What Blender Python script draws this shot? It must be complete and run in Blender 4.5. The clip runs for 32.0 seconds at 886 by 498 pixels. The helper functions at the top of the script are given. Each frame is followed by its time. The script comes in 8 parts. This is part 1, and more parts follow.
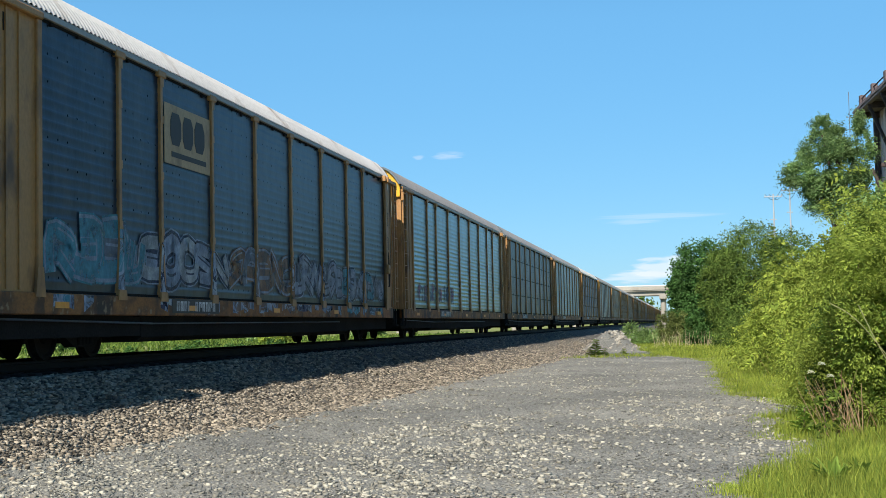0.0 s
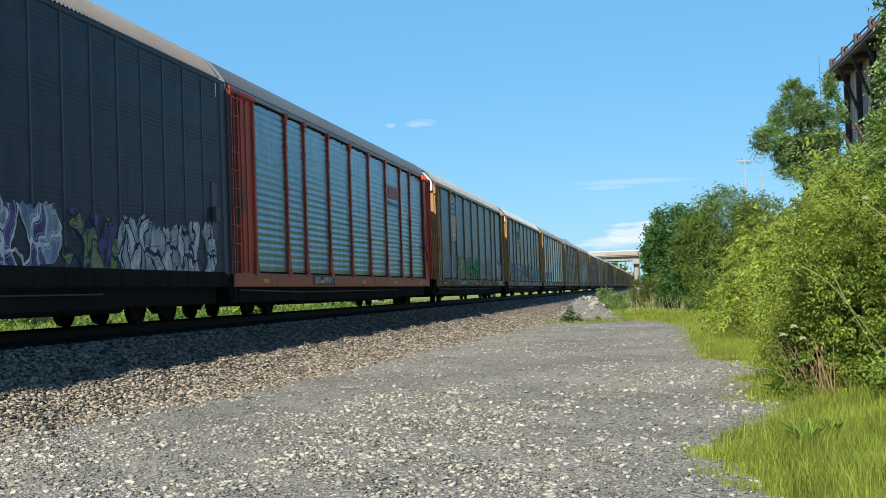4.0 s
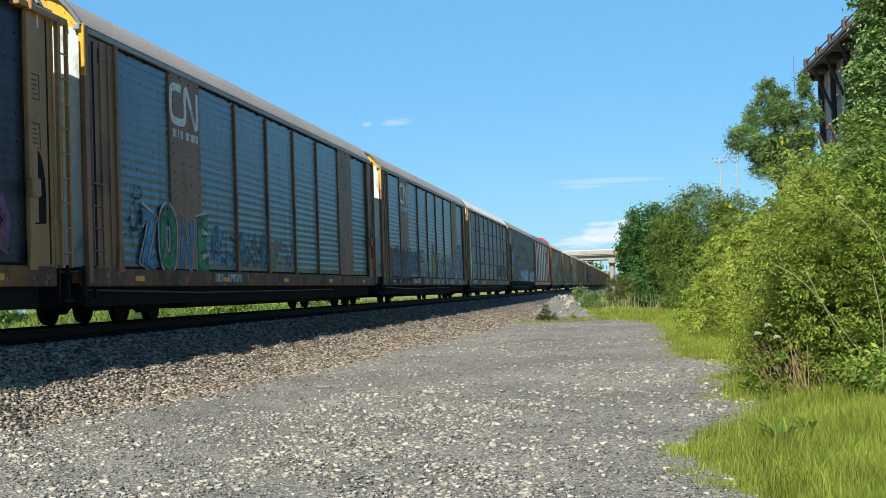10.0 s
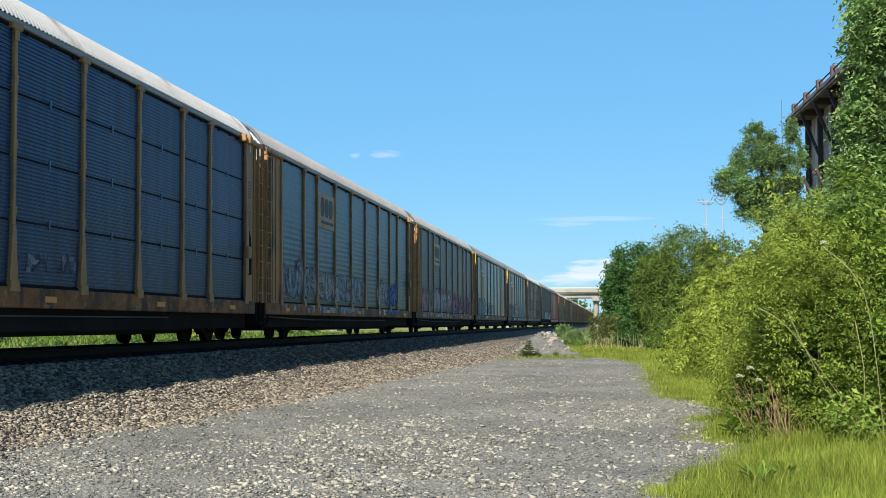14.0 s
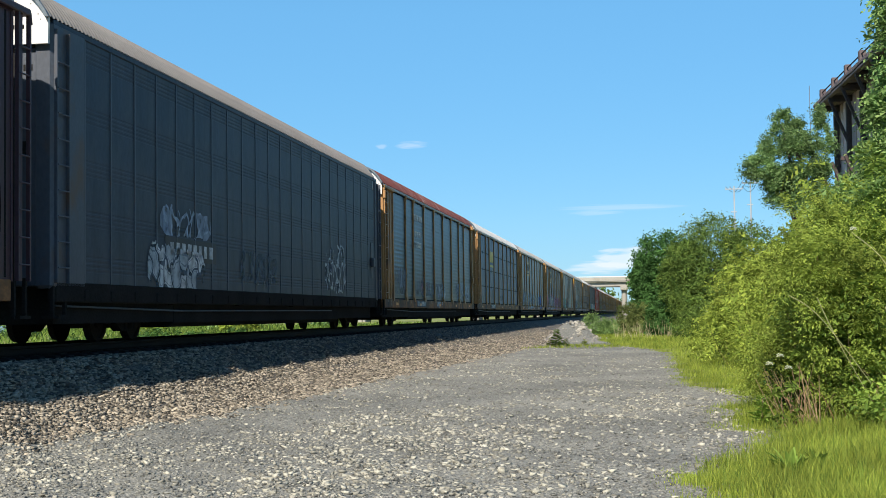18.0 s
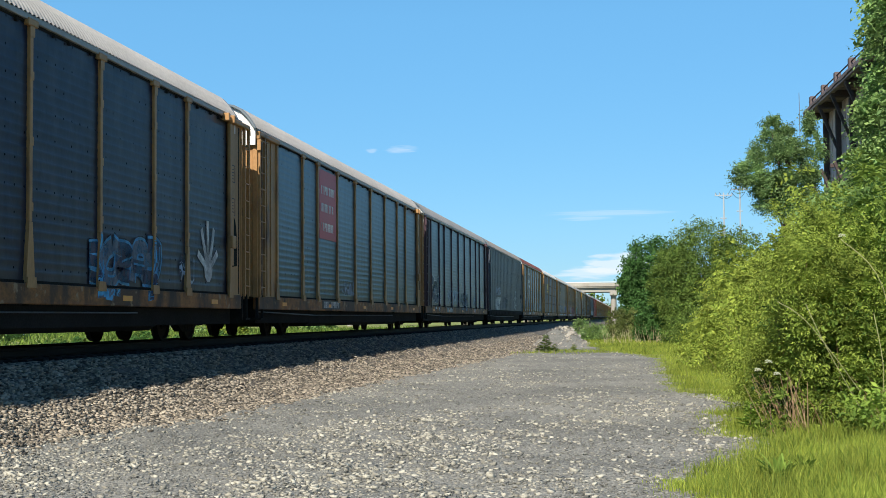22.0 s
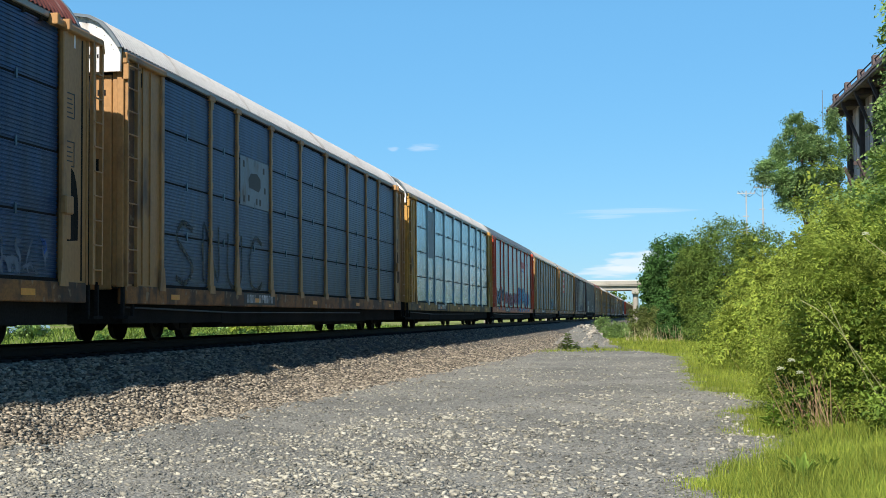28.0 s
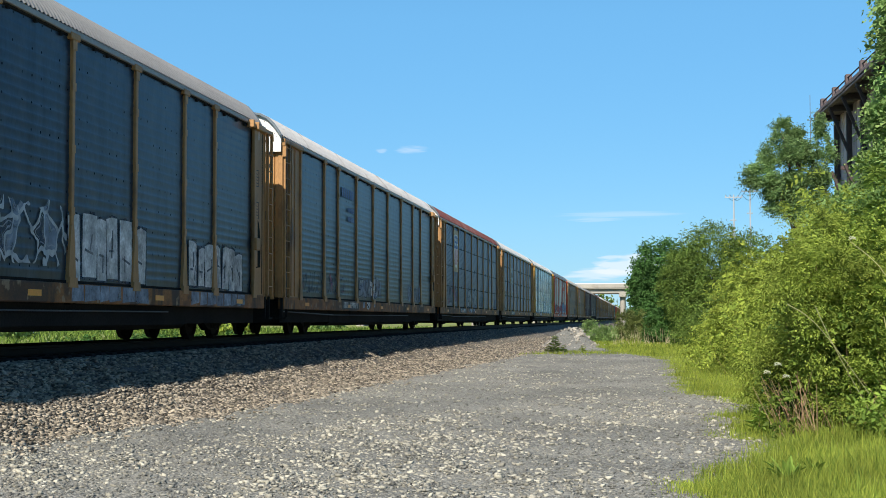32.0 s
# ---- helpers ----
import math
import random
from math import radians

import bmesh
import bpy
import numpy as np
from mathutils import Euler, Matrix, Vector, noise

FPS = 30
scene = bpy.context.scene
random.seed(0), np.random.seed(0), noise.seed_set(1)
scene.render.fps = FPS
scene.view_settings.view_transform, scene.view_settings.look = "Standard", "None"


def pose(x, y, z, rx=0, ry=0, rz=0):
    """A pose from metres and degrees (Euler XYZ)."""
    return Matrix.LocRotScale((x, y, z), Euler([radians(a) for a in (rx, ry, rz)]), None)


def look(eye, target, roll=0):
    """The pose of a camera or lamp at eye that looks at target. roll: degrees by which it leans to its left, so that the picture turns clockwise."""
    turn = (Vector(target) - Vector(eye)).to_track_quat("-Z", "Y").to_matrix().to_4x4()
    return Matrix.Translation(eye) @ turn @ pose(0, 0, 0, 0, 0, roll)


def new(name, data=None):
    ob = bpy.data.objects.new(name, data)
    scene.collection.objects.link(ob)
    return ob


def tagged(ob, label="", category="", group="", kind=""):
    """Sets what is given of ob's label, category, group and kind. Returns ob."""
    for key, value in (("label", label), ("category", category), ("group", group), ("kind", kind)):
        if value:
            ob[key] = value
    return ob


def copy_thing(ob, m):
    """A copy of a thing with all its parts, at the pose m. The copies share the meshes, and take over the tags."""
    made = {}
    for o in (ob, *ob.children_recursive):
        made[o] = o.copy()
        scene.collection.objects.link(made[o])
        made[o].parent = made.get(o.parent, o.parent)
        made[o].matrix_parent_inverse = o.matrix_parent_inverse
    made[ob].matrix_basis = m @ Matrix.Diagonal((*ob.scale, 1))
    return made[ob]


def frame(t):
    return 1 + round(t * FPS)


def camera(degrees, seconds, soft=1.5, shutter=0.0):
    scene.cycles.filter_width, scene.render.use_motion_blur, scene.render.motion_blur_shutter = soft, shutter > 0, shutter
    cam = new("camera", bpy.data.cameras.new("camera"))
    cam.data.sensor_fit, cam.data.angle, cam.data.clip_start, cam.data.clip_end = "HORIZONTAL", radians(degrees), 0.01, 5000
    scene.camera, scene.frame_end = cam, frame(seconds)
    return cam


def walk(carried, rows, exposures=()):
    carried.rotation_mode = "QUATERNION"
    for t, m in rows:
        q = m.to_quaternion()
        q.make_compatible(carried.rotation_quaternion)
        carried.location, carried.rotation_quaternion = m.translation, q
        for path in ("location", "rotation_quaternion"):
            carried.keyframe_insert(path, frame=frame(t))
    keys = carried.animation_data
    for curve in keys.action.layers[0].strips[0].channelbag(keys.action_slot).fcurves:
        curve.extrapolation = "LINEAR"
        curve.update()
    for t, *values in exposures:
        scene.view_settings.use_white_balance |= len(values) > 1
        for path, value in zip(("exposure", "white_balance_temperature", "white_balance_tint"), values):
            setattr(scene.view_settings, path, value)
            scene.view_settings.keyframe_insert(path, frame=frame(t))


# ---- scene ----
cam = camera(36.2, 32.0, soft=0.72)
PATH = [
    (0, pose(0, 0, 1.5, 93.24, 1.17, 9.96)),
    (0.5, pose(0, 0, 1.5, 92.95, 1.35, 9.99)),
    (1, pose(0, 0, 1.5, 92.61, 1.41, 9.67)),
    (1.5, pose(0, 0, 1.5, 92.39, 1.60, 9.71)),
    (2, pose(0, 0, 1.5, 92.13, 1.81, 9.60)),
    (2.5, pose(0, 0, 1.5, 91.96, 1.94, 9.42)),
    (4.5, pose(0, 0, 1.5, 91.76, 1.90, 8.80)),
    (5, pose(0, 0, 1.5, 91.63, 1.96, 8.74)),
    (5.5, pose(0, 0, 1.5, 92.16, 1.80, 8.23)),
    (6, pose(0, 0, 1.5, 92.23, 1.60, 7.97)),
    (6.5, pose(0, 0, 1.5, 92.21, 1.57, 7.87)),
    (7, pose(0, 0, 1.5, 92.10, 1.66, 7.90)),
    (7.5, pose(0, 0, 1.5, 92.00, 1.74, 7.95)),
    (8, pose(0, 0, 1.5, 91.96, 1.74, 7.96)),
    (8.5, pose(0, 0, 1.5, 91.88, 1.74, 7.96)),
    (9, pose(0, 0, 1.5, 91.83, 1.81, 7.96)),
    (9.5, pose(0, 0, 1.5, 91.71, 1.88, 7.95)),
    (10, pose(0, 0, 1.5, 91.77, 1.93, 7.86)),
    (10.5, pose(0, 0, 1.5, 91.79, 1.90, 7.69)),
    (11, pose(0, 0, 1.5, 91.89, 1.74, 7.46)),
    (11.5, pose(0, 0, 1.5, 92.35, 1.29, 7.37)),
    (12, pose(0, 0, 1.5, 92.98, 0.69, 7.50)),
    (12.5, pose(0, 0, 1.5, 93.06, 0.36, 7.48)),
    (13, pose(0, 0, 1.5, 93.12, 0.37, 7.40)),
    (13.5, pose(0, 0, 1.5, 93.14, 0.27, 7.29)),
    (14, pose(0, 0, 1.5, 93.17, 0.25, 7.16)),
    (14.5, pose(0, 0, 1.5, 93.04, 0.44, 7.08)),
    (16.5, pose(0, 0, 1.5, 92.93, 0.53, 6.89)),
    (17, pose(0, 0, 1.5, 92.96, 0.51, 6.87)),
    (17.5, pose(0, 0, 1.5, 92.97, 0.48, 7.13)),
    (18, pose(0, 0, 1.5, 92.77, 0.78, 8.34)),
    (18.5, pose(0, 0, 1.5, 93.33, 0.46, 8.44)),
    (19, pose(0, 0, 1.5, 93.45, 0.33, 8.11)),
    (19.5, pose(0, 0, 1.5, 93.27, 0.25, 7.93)),
    (20, pose(0, 0, 1.5, 92.97, 0.45, 7.92)),
    (20.5, pose(0, 0, 1.5, 92.92, 0.51, 7.87)),
    (21, pose(0, 0, 1.5, 92.84, 0.48, 7.91)),
    (21.5, pose(0, 0, 1.5, 92.94, 0.45, 7.88)),
    (22, pose(0, 0, 1.5, 92.96, 0.48, 7.89)),
    (22.5, pose(0, 0, 1.5, 92.82, 0.95, 8.04)),
    (23, pose(0, 0, 1.5, 92.08, 1.54, 9.01)),
    (23.5, pose(0, 0, 1.5, 93.00, 1.07, 8.29)),
    (24, pose(0, 0, 1.5, 92.95, 0.66, 8.04)),
    (24.5, pose(0, 0, 1.5, 92.76, 0.62, 8.22)),
    (26.5, pose(0, 0, 1.5, 92.80, 0.35, 8.09)),
    (27, pose(0, 0, 1.5, 92.86, 0.40, 8.20)),
    (27.5, pose(0, 0, 1.5, 92.89, 0.42, 8.69)),
    (28, pose(0, 0, 1.5, 92.89, 0.43, 8.80)),
    (28.5, pose(0, 0, 1.5, 92.79, 0.58, 8.93)),
    (29, pose(0, 0, 1.5, 92.86, 0.47, 8.75)),
    (29.5, pose(0, 0, 1.5, 93.29, 0.27, 8.40)),
    (30, pose(0, 0, 1.5, 93.46, 0.02, 8.19)),
    (30.5, pose(0, 0, 1.5, 93.31, 0.10, 8.21)),
    (31, pose(0, 0, 1.5, 93.01, 0.10, 8.31)),
    (31.5, pose(0, 0, 1.5, 93.03, 0.18, 8.24)),
    (32, pose(0, 0, 1.5, 92.98, 0.14, 8.27)),
]
walk(cam, PATH)

# ---- world and sun ----
SUN_DIR = Vector((-0.215, -1.05, 0.95)).normalized()
world = bpy.data.worlds.new("sky")
scene.world = world
world.use_nodes = True
wn = world.node_tree.nodes
sky = wn.new("ShaderNodeTexSky")
sky.sky_type = "NISHITA"
sky.sun_disc = False
sky.sun_elevation = math.asin(SUN_DIR.z)
sky.sun_rotation = math.atan2(SUN_DIR.x, SUN_DIR.y)
sky.air_density, sky.dust_density, sky.ozone_density = 1.0, 0.0, 2.0
wn["Background"].inputs["Strength"].default_value = 0.077
clear = wn.new("ShaderNodeHueSaturation")
clear.inputs["Saturation"].default_value = 1.25
tint = wn.new("ShaderNodeMix")
tint.data_type, tint.blend_type = "RGBA", "MULTIPLY"
tint.inputs["Factor"].default_value = 1.0
tint.inputs[7].default_value = (0.78, 0.97, 1.12, 1)
world.node_tree.links.new(sky.outputs["Color"], clear.inputs["Color"])
world.node_tree.links.new(clear.outputs["Color"], tint.inputs[6])
even = wn.new("ShaderNodeMix")
even.data_type = "RGBA"
even.inputs["Factor"].default_value = 0.62
height = wn.new("ShaderNodeTexCoord")
upward = wn.new("ShaderNodeSeparateXYZ")
deepen = wn.new("ShaderNodeValToRGB")
deepen.color_ramp.elements[0].position, deepen.color_ramp.elements[0].color = 0.22, (1.98, 5.65, 9.6, 1)
deepen.color_ramp.elements[1].position, deepen.color_ramp.elements[1].color = 0.6, (0.22, 0.85, 2.2, 1)
world.node_tree.links.new(height.outputs["Generated"], upward.inputs[0])
world.node_tree.links.new(upward.outputs["Z"], deepen.inputs["Fac"])
world.node_tree.links.new(deepen.outputs["Color"], even.inputs[7])
world.node_tree.links.new(tint.outputs[2], even.inputs[6])
world.node_tree.links.new(even.outputs[2], wn["Background"].inputs["Color"])
sun_data = bpy.data.lights.new("sun", "SUN")
sun_data.energy, sun_data.angle, sun_data.color = 5.4, radians(0.55), (1.0, 0.93, 0.82)
sun = new("sun", sun_data)
sun.matrix_world = look(SUN_DIR * 50, (0, 0, 0))
scene.view_settings.exposure = 0.42

# ---- materials ----
MATS = {}


def material(name, colour, rough=0.7, metal=0.0, grain=0.15, scale=6.0, big=0.6, bump=0.15, stretch=(1, 1, 1), island=0.0, obrand=0.0, dirt=None, dirt_amount=0.0):
    """A surface with two scales of variation, a dirt tint and a fine bump."""
    if name in MATS:
        return MATS[name]
    m = bpy.data.materials.new(name)
    m.use_nodes = True
    n, l = m.node_tree.nodes, m.node_tree.links
    b = n["Principled BSDF"]
    tc = n.new("ShaderNodeTexCoord")
    mp = n.new("ShaderNodeMapping")
    mp.inputs["Scale"].default_value = stretch
    l.new(tc.outputs["Object"], mp.inputs["Vector"])

    def tex(s, detail):
        t = n.new("ShaderNodeTexNoise")
        t.inputs["Scale"].default_value, t.inputs["Detail"].default_value = s, detail
        l.new(mp.outputs["Vector"], t.inputs["Vector"])
        return t.outputs["Fac"]

    fine, broad = tex(scale * 6, 3), tex(big, 4)
    mixf = n.new("ShaderNodeMath")
    mixf.operation = "ADD"
    l.new(fine, mixf.inputs[0])
    l.new(broad, mixf.inputs[1])
    rmp = n.new("ShaderNodeMapRange")
    rmp.inputs["From Min"].default_value, rmp.inputs["From Max"].default_value = 0.6, 1.4
    rmp.inputs["To Min"].default_value, rmp.inputs["To Max"].default_value = 1 - grain * 1.5, 1 + grain * 1.5
    l.new(mixf.outputs[0], rmp.inputs["Value"])
    val = rmp.outputs["Result"]
    for amount, node, sock in ((island, "ShaderNodeNewGeometry", "Random Per Island"), (obrand, "ShaderNodeObjectInfo", "Random")):
        if amount:
            g = n.new(node)
            r2 = n.new("ShaderNodeMapRange")
            r2.inputs["To Min"].default_value, r2.inputs["To Max"].default_value = 1 - amount, 1 + amount
            l.new(g.outputs[sock], r2.inputs["Value"])
            mu = n.new("ShaderNodeMath")
            mu.operation = "MULTIPLY"
            l.new(val, mu.inputs[0])
            l.new(r2.outputs["Result"], mu.inputs[1])
            val = mu.outputs[0]
    vm = n.new("ShaderNodeVectorMath")
    vm.operation = "SCALE"
    vm.inputs[0].default_value = colour
    l.new(val, vm.inputs["Scale"])
    col = vm.outputs[0]
    if dirt:
        spots = tex(big * 3.1, 6)
        ra = n.new("ShaderNodeMapRange")
        ra.inputs["From Min"].default_value, ra.inputs["From Max"].default_value = 0.62 - dirt_amount * 0.3, 0.75
        l.new(spots, ra.inputs["Value"])
        mx = n.new("ShaderNodeMix")
        mx.data_type = "RGBA"
        l.new(ra.outputs["Result"], mx.inputs["Factor"])
        l.new(col, mx.inputs[6])
        mx.inputs[7].default_value = (*dirt, 1)
        col = mx.outputs[2]
    l.new(col, b.inputs["Base Color"])
    b.inputs["Roughness"].default_value, b.inputs["Metallic"].default_value = rough, metal
    if bump:
        bp = n.new("ShaderNodeBump")
        bp.inputs["Strength"].default_value, bp.inputs["Distance"].default_value = bump, 0.02
        l.new(fine, bp.inputs["Height"])
        l.new(bp.outputs["Normal"], b.inputs["Normal"])
    MATS[name] = m
    return m


def paint(name, colour, rust=0.12, rough=0.55):
    return material(name, colour, rough, 0.0, 0.16, 3.0, 0.5, 0.08, stretch=(1, 1, 0.6), dirt=(0.1, 0.056, 0.032), dirt_amount=rust)


def galvanised(name, colour, rough=0.38, metal=0.75, holes=True, gloss=0.5):
    """Aged zinc sheet with upright streaks and rows of small round holes."""
    if name in MATS:
        return MATS[name]
    m = material(name, colour, rough, metal, 0.2, 2.5, 0.8, 0.06, stretch=(1, 0.7, 0.45), obrand=0.14, dirt=tuple(0.55 * c + 0.03 for c in colour), dirt_amount=0.5)
    n, l = m.node_tree.nodes, m.node_tree.links
    b = n["Principled BSDF"]
    tc = n.new("ShaderNodeTexCoord")
    b.inputs["Specular IOR Level"].default_value = gloss
    who = n.new("ShaderNodeObjectInfo")
    run, drip, much, soot = n.new("ShaderNodeMapping"), n.new("ShaderNodeTexNoise"), n.new("ShaderNodeMapRange"), n.new("ShaderNodeMix")
    drip.noise_dimensions = "4D"
    run.inputs["Scale"].default_value = (0, 2.6, 0.22)
    drip.inputs["Scale"].default_value, drip.inputs["Detail"].default_value = 1.0, 5
    much.inputs["From Min"].default_value, much.inputs["From Max"].default_value, much.inputs["To Max"].default_value = 0.5, 0.68, 0.6
    soot.data_type = "RGBA"
    soot.inputs[7].default_value = (*(0.35 * c for c in colour), 1)
    l.new(tc.outputs["Object"], run.inputs["Vector"])
    l.new(run.outputs["Vector"], drip.inputs["Vector"])
    l.new(who.outputs["Random"], drip.inputs["W"])
    l.new(drip.outputs["Fac"], much.inputs["Value"])
    l.new(much.outputs["Result"], soot.inputs["Factor"])
    l.new(b.inputs["Base Color"].links[0].from_socket, soot.inputs[6])
    l.new(soot.outputs[2], b.inputs["Base Color"])
    dent, dented = n.new("ShaderNodeTexNoise"), n.new("ShaderNodeBump")
    dent.inputs["Scale"].default_value, dent.inputs["Detail"].default_value = 2.6, 3
    dented.inputs["Strength"].default_value, dented.inputs["Distance"].default_value = 0.2, 0.04
    l.new(tc.outputs["Object"], dent.inputs["Vector"])
    l.new(dent.outputs["Fac"], dented.inputs["Height"])
    l.new(dented.outputs["Normal"], b.inputs["Normal"])
    if not holes:
        return m
    sp = n.new("ShaderNodeSeparateXYZ")
    l.new(tc.outputs["Object"], sp.inputs[0])
    total = None
    for sock, step in (("Y", 0.34), ("Z", 0.43)):
        d = n.new("ShaderNodeMath")
        d.operation = "PINGPONG"
        d.inputs[1].default_value = step / 2
        l.new(sp.outputs[sock], d.inputs[0])
        q = n.new("ShaderNodeMath")
        q.operation = "POWER"
        q.inputs[1].default_value = 2
        l.new(d.outputs[0], q.inputs[0])
        if total is None:
            total = q.outputs[0]
        else:
            ad = n.new("ShaderNodeMath")
            l.new(total, ad.inputs[0])
            l.new(q.outputs[0], ad.inputs[1])
            total = ad.outputs[0]
    near = n.new("ShaderNodeMath")
    near.operation = "LESS_THAN"
    near.inputs[1].default_value = 0.021 ** 2
    l.new(total, near.inputs[0])
    cell = n.new("ShaderNodeVectorMath")
    cell.operation = "SNAP"
    cell.inputs[1].default_value = (50, 0.34, 0.43)
    moved = n.new("ShaderNodeVectorMath")
    moved.inputs[1].default_value = (20, 0.17, 0.215)
    l.new(tc.outputs["Object"], moved.inputs[0])
    l.new(moved.outputs[0], cell.inputs[0])
    chance = n.new("ShaderNodeTexWhiteNoise")
    chance.noise_dimensions = "4D"
    l.new(cell.outputs[0], chance.inputs["Vector"])
    l.new(who.outputs["Random"], chance.inputs["W"])
    kept = n.new("ShaderNodeMapRange")
    kept.inputs["From Min"].default_value, kept.inputs["From Max"].default_value = 0.35, 0.6
    kept.inputs["To Max"].default_value = 0.85
    l.new(chance.outputs["Value"], kept.inputs["Value"])
    lt = n.new("ShaderNodeMath")
    lt.operation = "MULTIPLY"
    l.new(near.outputs[0], lt.inputs[0])
    l.new(kept.outputs["Result"], lt.inputs[1])
    mx = n.new("ShaderNodeMix")
    mx.data_type = "RGBA"
    old = b.inputs["Base Color"].links[0].from_socket
    l.new(lt.outputs[0], mx.inputs["Factor"])
    l.new(old, mx.inputs[6])
    mx.inputs[7].default_value = (0.005, 0.005, 0.006, 1)
    l.new(mx.outputs[2], b.inputs["Base Color"])
    for sock, plain, inside in (("Roughness", rough, 1.0), ("Metallic", metal, 0.0), ("Specular IOR Level", gloss, 0.0)):
        mr = n.new("ShaderNodeMapRange")
        mr.inputs["To Min"].default_value, mr.inputs["To Max"].default_value = plain, inside
        l.new(lt.outputs[0], mr.inputs["Value"])
        l.new(mr.outputs["Result"], b.inputs[sock])
    return m


def leafy(name, colour, second, vary=0.45):
    if name in MATS:
        return MATS[name]
    m = bpy.data.materials.new(name)
    m.use_nodes = True
    n, l = m.node_tree.nodes, m.node_tree.links
    b = n["Principled BSDF"]
    g = n.new("ShaderNodeNewGeometry")
    mx = n.new("ShaderNodeMix")
    mx.data_type = "RGBA"
    mx.inputs[6].default_value, mx.inputs[7].default_value = (*colour, 1), (*second, 1)
    l.new(g.outputs["Random Per Island"], mx.inputs["Factor"])
    tc = n.new("ShaderNodeTexCoord")
    nz = n.new("ShaderNodeTexNoise")
    nz.inputs["Scale"].default_value, nz.inputs["Detail"].default_value = 1.3, 3
    l.new(tc.outputs["Object"], nz.inputs["Vector"])
    mr = n.new("ShaderNodeMapRange")
    mr.inputs["From Min"].default_value, mr.inputs["From Max"].default_value = 0.3, 0.7
    mr.inputs["To Min"].default_value, mr.inputs["To Max"].default_value = 1 - vary, 1 + vary
    l.new(nz.outputs["Fac"], mr.inputs["Value"])
    vm = n.new("ShaderNodeVectorMath")
    vm.operation = "SCALE"
    l.new(mx.outputs[2], vm.inputs[0])
    l.new(mr.outputs["Result"], vm.inputs["Scale"])
    l.new(vm.outputs[0], b.inputs["Base Color"])
    b.inputs["Roughness"].default_value = 0.7
    b.inputs["Specular IOR Level"].default_value = 0.14
    tr = n.new("ShaderNodeBsdfTranslucent")
    l.new(vm.outputs[0], tr.inputs["Color"])
    ms = n.new("ShaderNodeMixShader")
    ms.inputs["Fac"].default_value = 0.32
    l.new(b.outputs[0], ms.inputs[1])
    l.new(tr.outputs[0], ms.inputs[2])
    l.new(ms.outputs[0], n["Material Output"].inputs["Surface"])
    MATS[name] = m
    return m


